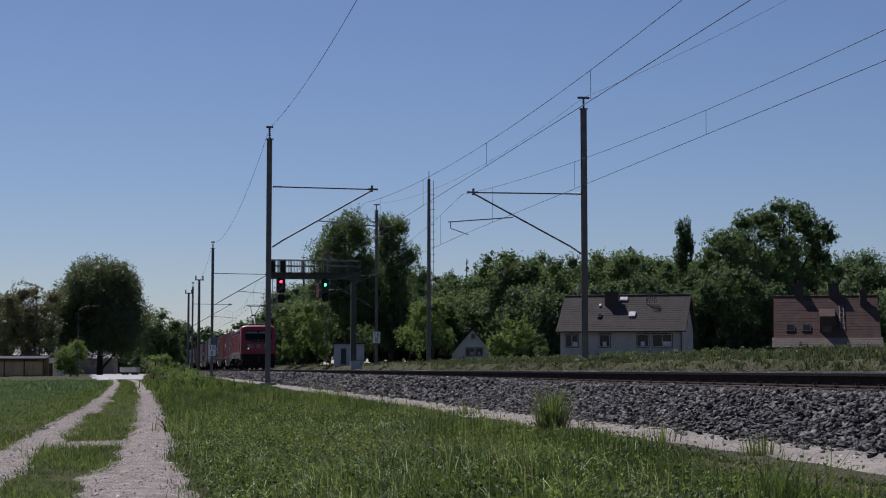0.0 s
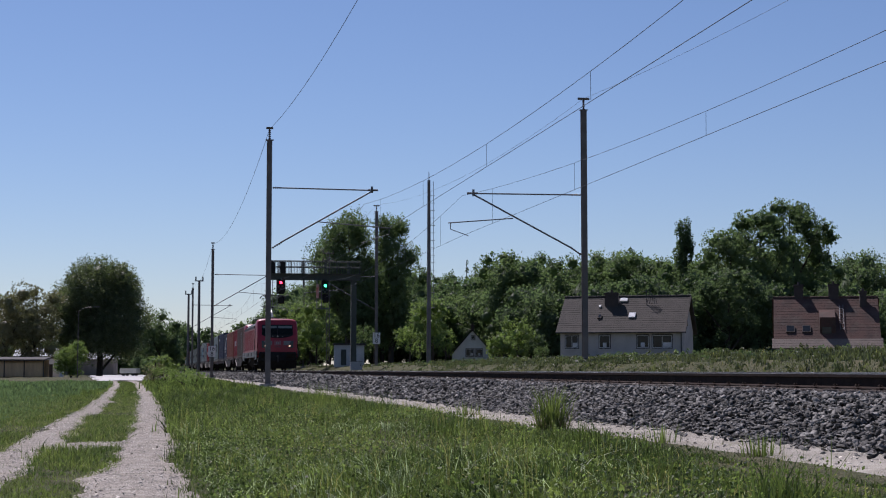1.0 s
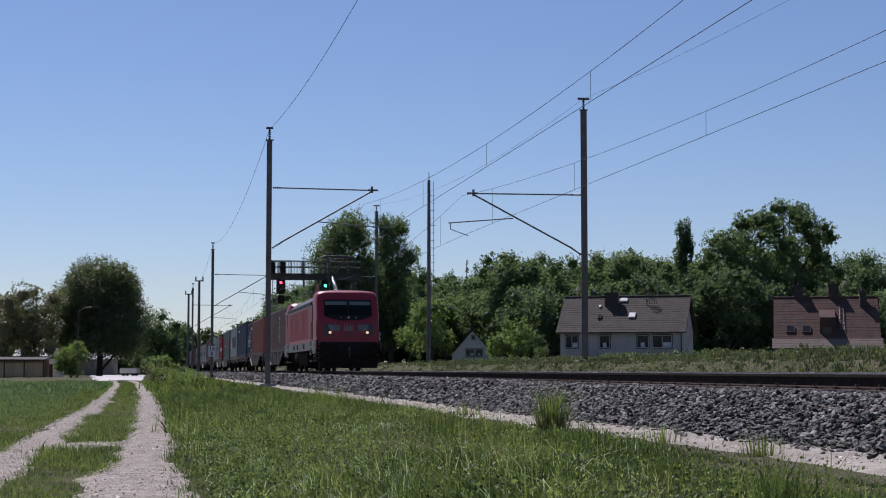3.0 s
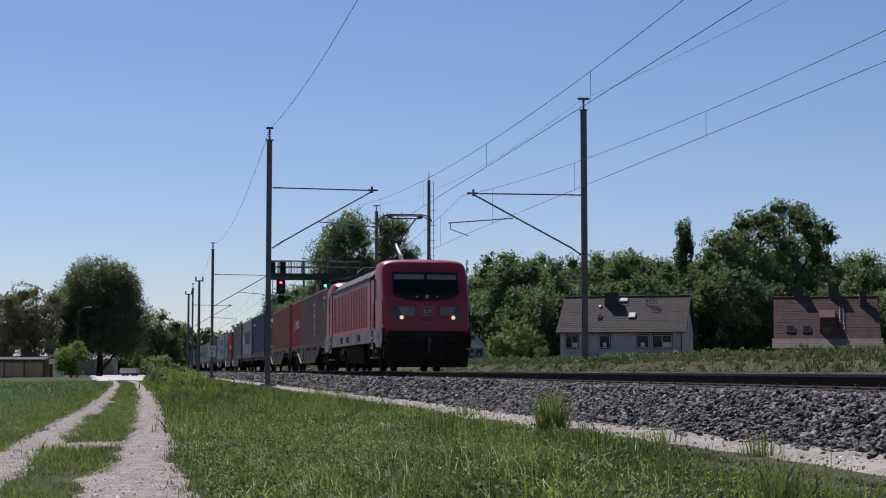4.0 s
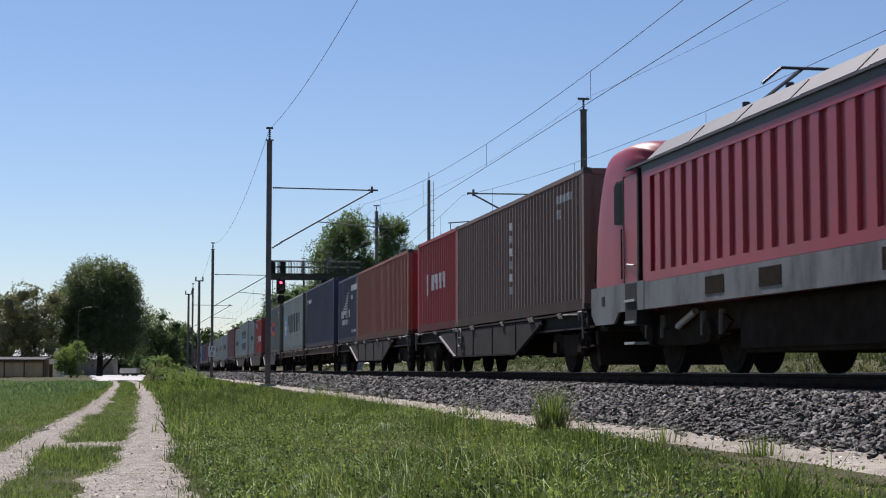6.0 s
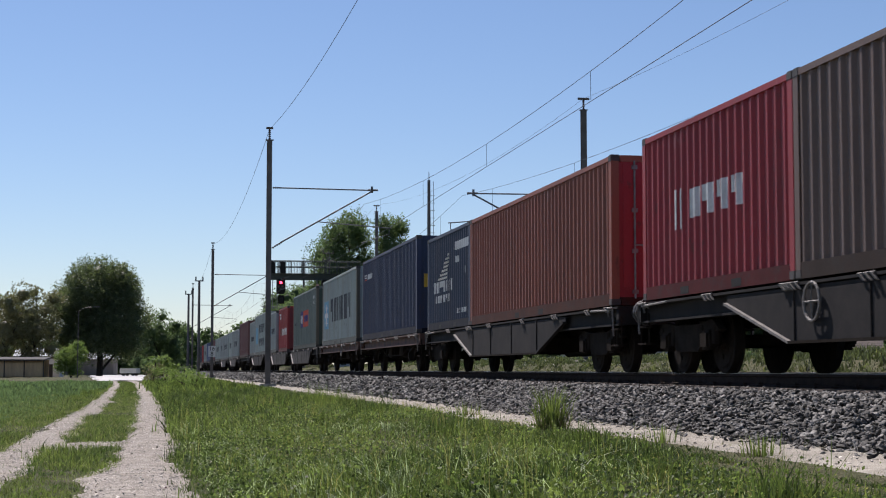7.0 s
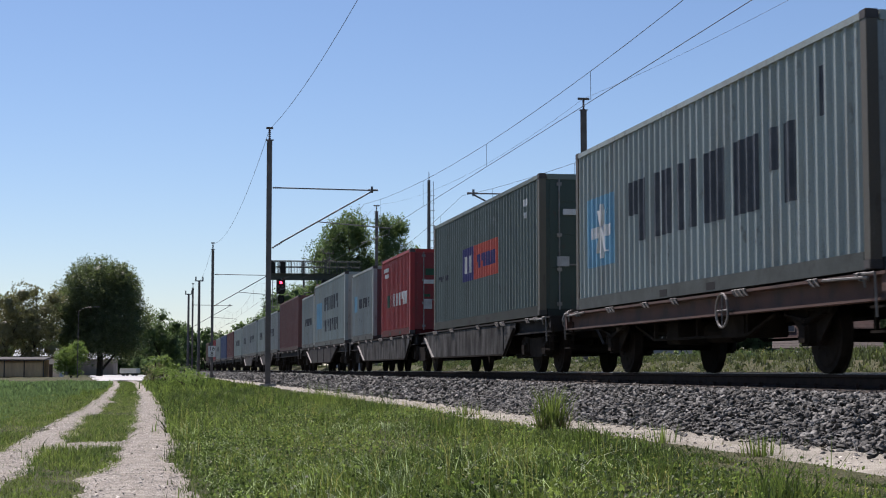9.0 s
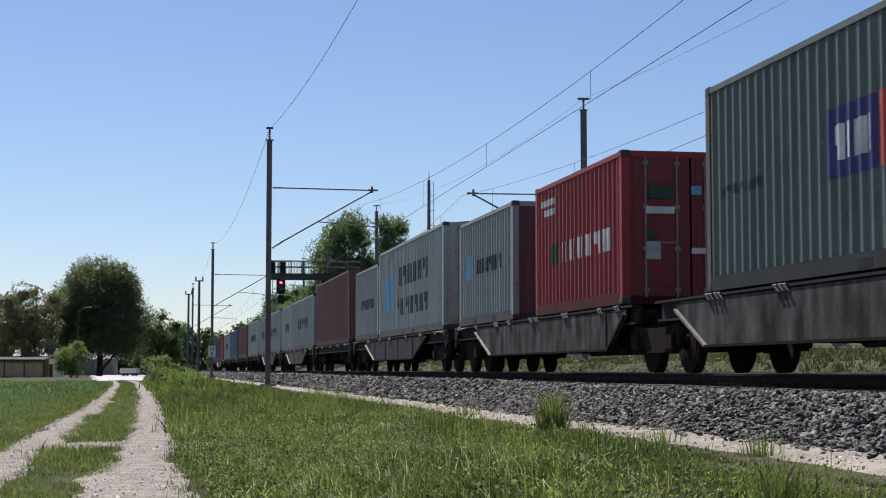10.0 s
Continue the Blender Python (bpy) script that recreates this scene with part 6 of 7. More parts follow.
    # raised pantograph
    zc = 5.62
    bm = B()
    for y in (5.05, 5.65):
        for x in (-0.5, 0.5):
            rod(bm, (x, y, 3.6), (x, y, 3.88), 0.06, seg=8)
    box(bm, -0.55, 0.55, 5.0, 5.08, 3.88, 3.94)
    box(bm, -0.55, 0.55, 5.6, 5.68, 3.88, 3.94)
    box(bm, -0.12, 0.12, 4.9, 5.8, 3.9, 3.96)
    part("pantograph_base", bm, PANTO, L)
    bm = B()
    rod(bm, (0, 5.3, 3.95), (0, 7.0, 4.78), 0.06, 0.05, 10)
    part("pantograph_lower_arm", bm, ALU, L, "bright lower arm of the raised pantograph")
    bm = B()
    rod(bm, (0.12, 5.6, 3.95), (0.1, 6.95, 4.66), 0.02, seg=6)
    box(bm, -0.2, 0.2, 6.9, 7.1, 4.72, 4.86)
    part("knee_joint", bm, PANTO, L)
    bm = B()
    for s in (-1, 1):
        rod(bm, (s * 0.1, 7.0, 4.8), (s * 0.42, 4.85, zc - 0.12), 0.028, seg=8)
    rod(bm, (-0.42, 4.85, zc - 0.12), (0.42, 4.85, zc - 0.12), 0.024, seg=8)
    rod(bm, (-0.1, 7.0, 4.8), (0.3, 5.5, zc - 0.36), 0.01, seg=5)
    part("pantograph_upper_arm", bm, PANTO, L)
    for y in (4.62, 5.08):
        bm = B()
        pts = [(-0.97, zc - 0.26), (-0.9, zc - 0.13), (-0.78, zc - 0.04), (-0.6, zc), (0.6, zc), (0.78, zc - 0.04), (0.9, zc - 0.13), (0.97, zc - 0.26)]
        for a, b in zip(pts, pts[1:]):
            rod(bm, (a[0], y, a[1]), (b[0], y, b[1]), 0.022, seg=6)
        part("contact_strip", bm, PANTO, L, "curved contact strip")
    bm = B()
    for s in (-1, 1):
        rod(bm, (s * 0.55, 4.6, zc - 0.05), (s * 0.55, 5.1, zc - 0.05), 0.03, seg=6)
        box(bm, s * 0.55 - 0.09, s * 0.55 + 0.09, 4.75, 4.95, zc - 0.13, zc - 0.05)
    part("head_spring_box", bm, PANTO, L)
    # folded rear pantograph and roof gear
    bm = B()
    rod(bm, (0, 11.0, 3.95), (0, 13.0, 4.0), 0.05, seg=8)
    for s in (-1, 1):
        rod(bm, (s * 0.1, 13.0, 4.02), (s * 0.42, 10.8, 4.06), 0.028, seg=6)
        rod(bm, (s * 0.97, 10.8, 3.86), (s * 0.7, 10.8, 4.08), 0.022, seg=6)
        for y in (11.0, 12.6):
            rod(bm, (s * 0.5, y, 3.6), (s * 0.5, y, 3.92), 0.06, seg=8)
    rod(bm, (-0.7, 10.8, 4.08), (0.7, 10.8, 4.08), 0.022, seg=6)
    part("folded_pantograph", bm, PANTO, L, "second pantograph folded on the roof")
    bm = B()
    for y in (7.6, 8.4, 9.4):
        rod(bm, (-0.3, y, 3.6), (-0.3, y, 3.86), 0.06, seg=8)
    rod(bm, (-0.3, 7.5, 3.88), (-0.3, 9.6, 3.88), 0.025, seg=6)
    part("roof_busbar", bm, PANTO, L)
    MOVING.append((L, 0.0, 0.0))
    return L


locomotive()


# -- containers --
SHADED_RAIL = {}


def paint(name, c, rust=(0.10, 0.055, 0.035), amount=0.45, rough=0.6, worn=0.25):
    """Container paint, and a dirtier rail copy darkened to put shade into the colour."""
    SHADED_RAIL[name] = mat(name + "_rail", tuple(v * 0.27 for v in c), tuple(v * 0.19 for v in c), rough=0.85, scale=1.5, dirt=(0.030, 0.030, 0.029), dirt_amount=0.7, dirt_scale=2.5, spec=0.2)
    return mat(name, c, tuple(v * 0.86 for v in c), rough=rough, scale=0.8, grain=0.08, dirt=rust, dirt_amount=amount, dirt_scale=1.3, stretch=(1, 1.0, 0.22), scuff=tuple(0.55 * v + 0.20 for v in c), scuff_amount=worn, spots=tuple(0.35 * v + 0.5 * q for v, q in zip(c, (0.07, 0.045, 0.03))))


CAST = mat("corner_casting", (0.07, 0.06, 0.055), (0.045, 0.04, 0.036), rough=0.7, scale=8)
LOCKROD = mat("lock_rod", (0.25, 0.24, 0.23), (0.16, 0.15, 0.14), rough=0.5, metal=0.6, scale=6)
DEPTH, PITCH = 0.042, 0.278
STEPS = ((0.0, 0.0), (0.054, 0.0), (0.116, 1.0), (0.216, 1.0), (0.278, 0.0))


def wave(y0, y1):
    """Breakpoints of the pressed wall between y0 and y1: (y, depth)."""
    out = []
    k = math.floor(y0 / PITCH)
    f = lambda y: float(np.interp(y % PITCH, [a for a, _ in STEPS], [b * DEPTH for _, b in STEPS]))
    out.append((y0, f(y0)))
    while k * PITCH < y1:
        for a, _ in STEPS[:-1]:
            y = k * PITCH + a
            if y0 + 1e-4 < y < y1 - 1e-4:
                out.append((y, f(y)))
        k += 1
    out.append((y1, f(y1)))
    return out


def sheet(bm, s, y0, y1, z0, z1, out=0.0, lean=0.0):
    """A piece of the pressed wall on side s, moved outwards; lean shifts the top along the wall."""
    rows = wave(y0, y1)
    for (a, da), (b, db) in zip(rows, rows[1:]):
        q = [bm.verts.new((s * (1.205 - d + out), y, z)) for y, d, z in ((a, da, z0), (b, db, z0), (b + lean, db, z1), (a + lean, da, z1))]
        bm.faces.new(q)
    return bm


CACHE = {}


def container(label, body, L, H, doors=True, end=None, name="shipping_container", post=None):
    """Foot of the nearer end at y = 0; y runs along it; z = 0 its underside."""
    t = thing(name, label, "container", None, "containers on the train")
    key = (L, H)
    if key not in CACHE:
        me = []
        for s in (-1, 1):
            me.append(("side_wall", sheet(B(), s, 0.13, L - 0.13, 0.19, H - 0.09)))
            bm = box(B(), min(s * 1.15, s * 1.219), max(s * 1.15, s * 1.219), 0.16, L - 0.16, 0.0, 0.20)
            me.append(("bottom_rail", bm))
            # Flat black patches on the rail: shade inside fork pockets, painted on.
            for k in range(2):
                yk = L / 2 + (k - 0.5) * 2.1 - 0.18
                me.append(("fork_pocket_shade", box(B(), min(s * 1.2, s * 1.221), max(s * 1.2, s * 1.221), yk, yk + 0.36, 0.02, 0.13)))
            me.append(("top_rail", box(B(), min(s * 1.155, s * 1.219), max(s * 1.155, s * 1.219), 0.16, L - 0.16, H - 0.10, H - 0.02)))
            for y in (0, L - 0.15):
                me.append(("corner_post", box(B(), min(s * 1.08, s * 1.219), max(s * 1.08, s * 1.219), y, y + 0.15, 0.11, H - 0.11)))
            for y in (-0.004, L - 0.17):
                for z in (0, H - 0.118):
                    me.append(("corner_casting", box(B(), min(s * 1.06, s * 1.224), max(s * 1.06, s * 1.224), y, y + 0.174, z, z + 0.118, 0.012)))
        for y in (0.0, L - 0.1):
            me.append(("header_beam", box(B(), -1.05, 1.05, y, y + 0.1, H - 0.12, H - 0.01)))
            me.append(("sill_beam", box(B(), -1.05, 1.05, y, y + 0.1, 0.0, 0.14)))
        bm = B()
        rows = wave(0.15, L - 0.15)
        for (a, da), (b, db) in zip(rows, rows[1:]):
            bm.faces.new([bm.verts.new(p) for p in ((-1.16, a, H - 0.03 - da * 0.5), (1.16, a, H - 0.03 - da * 0.5), (1.16, b, H - 0.03 - db * 0.5), (-1.16, b, H - 0.03 - db * 0.5))])
        me.append(("roof", bm))
        CACHE[key] = me
    for nm, bm in CACHE[key]:
        part(nm, bm.copy(), BLACK if nm == "fork_pocket_shade" else CAST if nm == "corner_casting" else post if post and nm == "corner_post" else SHADED_RAIL[body.name] if nm in ("bottom_rail", "sill_beam") else body, t)
    em = end or body
    if doors:
        for s in (-1, 1):
            bm = B()
            x0, x1 = (0.02, 1.08) if s > 0 else (-1.08, -0.02)
            box(bm, x0, x1, 0.03, 0.07, 0.14, H - 0.12)
            d = part("door", bm, em, t, "container door leaf")
            for k in range(4):
                z = 0.30 + k * (H - 0.6) / 3.4
                part("door_panel", box(B(), x0 + 0.08, x1 - 0.08, 0.018, 0.03, z, z + (H - 0.6) / 3.4 - 0.16), em, d)
            for x in (0.25, 0.8):
                bm = B()
                rod(bm, (s * x, 0.005, 0.12), (s * x, 0.005, H - 0.1), 0.017, seg=6)
                for z in (0.2, 0.9, 1.6, H - 0.25):
                    box(bm, s * x - 0.05, s * x + 0.05, -0.012, 0.02, z, z + 0.07)
                box(bm, s * x - 0.02, s * x + 0.28 * (1 if x < 0.5 else -1) * s + 0.02, -0.02, 0.0, 1.02, 1.05)
                part("lock_rod", bm, LOCKROD, d, "steel locking bar")
    else:
        bm = B()
        rows = wave(-1.08, 1.08)
        for (a, da), (b, db) in zip(rows, rows[1:]):
            bm.faces.new([bm.verts.new((x, 0.03 + d, z)) for x, d, z in ((a, da, 0.14), (b, db, 0.14), (b, db, H - 0.12), (a, da, H - 0.12))])
        part("end_wall", bm, em, t)
    bm = B()
    box(bm, -1.08, 1.08, L - 0.07, L - 0.03, 0.14, H - 0.12)
    part("rear_wall", bm, em, t)
    bm = B()
    box(bm, -1.15, 1.15, 0.1, L - 0.1, 0.10, 0.14)
    part("floor", bm, CAST, t)
    return t


def mark(t, material, y0, y1, z0, z1, lean=0.0, name="painted_mark", label="", out=0.004):
    """A painted shape on the near side wall."""
    bm = B()
    sheet(bm, -1, y0, y1, z0, z1, out, lean)
    return part(name, bm, material, t, label)


def glyphs(t, material, y0, y1, z0, z1, n, seed=0, lean=0.0):
    """A row of plain upright bars in pairs, standing in for a painted name."""
    r = random.Random(seed)
    w = (y1 - y0) / n
    for k in range(n):
        a = y0 + k * w
        bm = B()
        inner = r.uniform(0.44, 0.52)
        sheet(bm, -1, a + 0.08 * w, a + 0.38 * w, z0, z1, 0.008, lean)
        sheet(bm, -1, a + inner * w, a + (inner + 0.32) * w, z0 + (z1 - z0) * r.choice((0.0, 0.0, 0.45)), z1, 0.008, lean)
        part("painted_bar", bm, material, t)


def plate(t, material, x0, x1, z0, z1, name="sticker", label=""):
    bm = B()
    box(bm, x0, x1, -0.022, 0.017, z0, z1)
    return part(name, bm, material, t, label)


TAUPE = paint("taupe_container", (0.15, 0.095, 0.072))
KRED = paint("red_container", (0.30, 0.022, 0.028), amount=0.3)
ORANGE = paint("rust_orange_container", (0.26, 0.075, 0.043), amount=0.3)
NAVY = paint("navy_container", (0.028, 0.040, 0.075), amount=0.3)
NAVY2 = paint("dark_blue_container", (0.030, 0.038, 0.078), amount=0.25)
PALE = paint("pale_grey_container", (0.30, 0.345, 0.325), rust=(0.19, 0.16, 0.12), amount=0.6, worn=0.5)
GREYGREEN = paint("grey_green_container", (0.125, 0.155, 0.135), rust=(0.055, 0.065, 0.052), amount=0.75, worn=0.7)
DKGREEN = paint("dark_green_end", (0.034, 0.056, 0.045), worn=0.4)
GREY = paint("grey_container", (0.255, 0.285, 0.275), rust=(0.16, 0.13, 0.10), amount=0.55, worn=0.5)
HYRED = paint("bright_red_container", (0.30, 0.024, 0.023), amount=0.35)
# Door red: dirtier, and darkened to put the doors' shade into the paint.
SHADED_DOOR_RED = paint("shaded_weathered_red_doors", (0.20, 0.022, 0.024), amount=0.6)
BROWN = paint("brown_container", (0.135, 0.045, 0.042), amount=0.3)
MAROON = paint("maroon_end", (0.11, 0.045, 0.05))
CREAM = paint("cream_end", (0.40, 0.39, 0.33))
OCHRE = paint("ochre_corner_post", (0.10, 0.088, 0.063), amount=0.7)
BLUE = paint("blue_container", (0.05, 0.08, 0.17), amount=0.3)
INK = mat("dark_lettering", (0.03, 0.033, 0.042), (0.05, 0.053, 0.06), rough=0.6, scale=3, dirt=(0.2, 0.21, 0.21), dirt_amount=0.4)
CHALK = mat("white_lettering", (0.68, 0.68, 0.66), (0.55, 0.55, 0.53), rough=0.6, scale=3, dirt=(0.2, 0.15, 0.14), dirt_amount=0.4)
SKYBLUE = mat("sky_blue_panel", (0.17, 0.38, 0.52), (0.13, 0.30, 0.42), rough=0.6, scale=2, dirt=(0.3, 0.33, 0.33), dirt_amount=0.4)
SIGNAL_RED = mat("orange_red_panel", (0.55, 0.09, 0.05), (0.45, 0.07, 0.045), rough=0.6, scale=2)
VIOLET = mat("violet_panel", (0.035, 0.03, 0.14), (0.05, 0.045, 0.17), rough=0.6, scale=2)
YELLOW = mat("yellow_sticker", (0.60, 0.36, 0.03), (0.5, 0.3, 0.03), rough=0.6, scale=6)
FIR = mat("green_mark", (0.02, 0.07, 0.035), rough=0.7)
GREYTAG = mat("grey_tag", (0.42, 0.42, 0.41), (0.3, 0.3, 0.3), rough=0.6, scale=8)
L40, L20, STD, HC = 12.192, 6.058, 2.591, 2.896
DECK = 1.15


def put(t, s, z=DECK):
    MOVING.append((t, s, z))
    return t


def tags(t, L, H, material=CHALK, near=0.3):
    """Owner's code, weights: small bars by the upper corner of the side wall and on the doors."""
    mark(t, material, near, near + 1.05, H - 0.48, H - 0.33, name="code_bar")
    mark(t, material, near + 0.7, near + 1.05, H - 0.78, H - 0.60, name="code_bar")


# in the order of the train
c = put(container("dark taupe corrugated forty-foot container on a flat wagon", TAUPE, L40, STD), 18.81)
for k in range(6):
    mark(c, CHALK if k % 2 else GREYTAG, 5.9, 6.15, 0.55 + k * 0.28, 0.72 + k * 0.28, name="painted_bar")
tags(c, L40, STD, GREYTAG, 1.0)
c = put(container("red corrugated twenty-foot container with white lettering bars", KRED, L20, STD), 31.03)
glyphs(c, CHALK, 1.75, 4.0, 1.12, 1.55, 4, 3)
glyphs(c, CHALK, 4.15, 4.75, 1.0, 1.6, 1, 9)
c = put(container("rust-orange corrugated forty-foot container on a flat wagon", ORANGE, L40, STD, end=KRED), 38.85)
plate(c, CHALK, -0.35, -0.15, 1.7, 1.95)
plate(c, CHALK, 0.2, 0.95, 1.0, 1.08, "code_bar")
plate(c, CHALK, 0.2, 0.95, 0.8, 0.88, "code_bar")
c = put(container("navy twenty-foot container with white sail emblem", NAVY, L20, STD), 51.12)
for k in range(7):       # sail emblem as slanting bars
    z = 1.34 + k * 0.10
    mark(c, CHALK, 3.12 - k * 0.025, 4.5 - k * 0.22, z, z + 0.055, lean=-0.10, name="sail_stripe")
glyphs(c, CHALK, 2.45, 5.2, 1.0, 1.30, 9, 21)
glyphs(c, CHALK, 2.75, 5.0, 0.72, 0.92, 7, 22)
glyphs(c, CHALK, 0.35, 1.9, 0.36, 0.48, 9, 23)
mark(c, CHALK, 0.25, 2.0, 2.0, 2.22, name="code_bar")
mark(c, CHALK, 1.55, 1.95, 1.68, 1.84, name="code_bar")
mark(c, GREYTAG, 0.65, 0.8, 1.35, 1.52, name="code_bar")
c = put(container("dark blue high forty-foot container with yellow end sticker", NAVY2, L40, HC, end=NAVY), 59.06)
plate(c, YELLOW, -1.0, 0.2, 1.35, 1.75, "warning_panel", "yellow warning panel")
for z0, z1, x0, x1 in ((2.18, 2.23, -0.6, 0.3), (2.08, 2.12, -0.6, 0.3), (1.12, 1.2, -0.55, 0.1), (0.65, 1.0, -0.75, -0.25), (0.2, 0.3, -0.3, 0.5)):
    plate(c, GREYTAG, x0, x1, z0, z1, "code_bar")
mark(c, CHALK, 11.3, 11.85, 2.32, 2.37, name="code_bar")
mark(c, CHALK, 11.3, 11.85, 2.24, 2.28, name="code_bar")
mark(c, SIGNAL_RED, 11.3, 11.85, 2.16, 2.20, name="code_bar")
glyphs(c, CHALK, 9.7, 11.0, 2.18, 2.36, 5, 31)
c = put(container("pale grey high forty-foot container with dark lettering bars and blue emblem", PALE, L40, HC, post=OCHRE), 73.1)
glyphs(c, INK, 2.0, 9.15, 0.98, 1.98, 6, 12)
mark(c, SKYBLUE, 9.75, 11.5, 0.72, 1.95, name="emblem_panel", label="sky-blue emblem panel")
mark(c, CHALK, 10.0, 11.2, 1.22, 1.42, name="star_arm", out=0.008)
mark(c, CHALK, 10.5, 10.75, 0.85, 1.8, name="star_arm", out=0.012)
mark(c, CHALK, 10.2, 10.4, 0.95, 1.7, lean=0.45, name="star_arm", out=0.016)
mark(c, CHALK, 10.65, 10.85, 0.95, 1.7, lean=-0.45, name="star_arm", out=0.020)
mark(c, INK, 1.2, 1.35, 1.9, 2.5, name="code_bar")
c = put(container("weathered grey-green high forty-foot container with orange and violet panel", GREYGREEN, L40, HC, end=DKGREEN, post=OCHRE), 88.12)
mark(c, SIGNAL_RED, 3.95, 6.85, 1.1, 1.93, name="emblem_panel", label="orange-red panel")
mark(c, VIOLET, 6.87, 8.15, 1.1, 1.93, name="emblem_panel", label="violet panel")
glyphs(c, CHALK, 6.95, 8.05, 1.3, 1.72, 3, 41)
glyphs(c, VIOLET, 4.3, 6.5, 1.35, 1.68, 4, 42)
glyphs(c, INK, 10.2, 11.7, 1.28, 1.42, 6, 43)
mark(c, CHALK, 1.1, 1.5, 2.35, 2.5, name="code_bar")
mark(c, CHALK, 1.15, 1.4, 2.1, 2.22, name="code_bar")
for x0, x1, z0, z1 in ((-0.85, -0.6, 1.0, 1.2), (-0.72, -0.45, 2.05, 2.17), (0.1, 0.35, 2.0, 2.2), (0.05, 0.6, 0.4, 0.5)):
    plate(c, GREYTAG if z0 < 2 else CHALK, x0, x1, z0, z1)
c = put(container("bright red twenty-foot container with white lettering bars", HYRED, L20, STD, end=SHADED_DOOR_RED), 104.43)
glyphs(c, CHALK, 0.75, 4.2, 0.95, 1.35, 6, 52)
mark(c, FIR, 4.4, 4.9, 0.95, 1.35, name="emblem")
mark(c, CHALK, 4.6, 5.6, 2.15, 2.28, name="code_bar")
mark(c, CHALK, 4.6, 5.5, 1.95, 2.08, name="code_bar")
plate(c, FIR, -0.75, -0.35, 1.78, 1.98, "emblem")
plate(c, CHALK, -0.8, -0.3, 1.52, 1.64)
plate(c, SKYBLUE, 0.0, 0.18, 1.85, 2.0)
plate(c, GREYTAG, -0.8, -0.55, 0.75, 1.05)
plate(c, CHALK, 0.0, 0.25, 0.85, 0.95)
plate(c, FIR, -0.78, -0.6, 1.12, 1.2)
c = put(container("grey twenty-foot container with dark lettering bars", GREY, L20, STD, doors=False, end=MAROON), 112.57)
glyphs(c, INK, 1.2, 4.0, 1.2, 1.55, 6, 61)
mark(c, SKYBLUE, 4.6, 5.3, 1.1, 1.7, name="emblem_panel")
c = put(container("pale grey high forty-foot container with two rows of lettering bars", PALE, L40, HC, end=CREAM), 120.9)
glyphs(c, INK, 2.6, 8.2, 1.55, 2.15, 6, 71)
glyphs(c, INK, 2.6, 8.2, 0.62, 1.15, 7, 72)
mark(c, SKYBLUE, 9.0, 11.3, 0.8, 2.0, name="emblem_panel")
c = put(container("grey twenty-foot container with dark lettering bars", GREY, L20, STD), 133.4)
glyphs(c, INK, 1.3, 4.6, 1.1, 1.45, 6, 81)
c = put(container("brown forty-foot container on a flat wagon", BROWN, L40, HC), 141.7)
REST = [(155.6, L40, STD, GREY, "grey forty-foot container on a flat wagon"), (168.0, L20, STD, PALE, "pale grey twenty-foot container on a flat wagon"),
        (175.6, L40, STD, GREY, "grey forty-foot container on a flat wagon"), (188.0, L20, STD, GREY, "grey twenty-foot container on a flat wagon"),
        (195.6, L40, STD, PALE, "pale grey forty-foot container on a flat wagon"), (210.0, L40, STD, BROWN, "brown forty-foot container on a flat wagon"),
        (224.3, L40, STD, BLUE, "blue forty-foot container on a flat wagon"), (238.2, L40, STD, GREY, "grey forty-foot container on a flat wagon"),
        (252.5, L20, STD, HYRED, "red twenty-foot container on a flat wagon"), (258.8, L40, STD, NAVY, "navy forty-foot container on a flat wagon"),
        (272.8, L40, STD, TAUPE, "taupe forty-foot container on a flat wagon")]
for k, (s, L, H, body, label) in enumerate(REST):
    c = put(container(label, body, L, H), s)
    if body in (GREY, PALE):
        glyphs(c, INK, L * 0.25, L * 0.7, 1.05, 1.55, 5, 90 + k)


# -- wagons --
RUSTY = mat("rusty_wagon_brown", (0.115, 0.056, 0.040), (0.075, 0.042, 0.033), rough=0.85, scale=2, dirt=(0.03, 0.025, 0.022), dirt_amount=0.7, dirt_scale=2)
SOOT = mat("dark_wagon_grey", (0.015, 0.014, 0.014), (0.024, 0.021, 0.020), rough=0.9, spec=0.2, scale=2, dirt=(0.036, 0.030, 0.026), dirt_amount=0.5, dirt_scale=2)
DUSTY = mat("dusty_wagon_grey", (0.105, 0.100, 0.094), (0.018, 0.017, 0.016), rough=0.9, scale=2.4, grain=0.3, dirt=(0.022, 0.020, 0.018), dirt_amount=0.9, dirt_scale=1.1, stretch=(1, 1.0, 0.4), spec=0.1)
EDGE = mat("worn_and_lit_pale_edge", (0.21, 0.19, 0.17), (0.12, 0.108, 0.096), rough=0.7, scale=5)


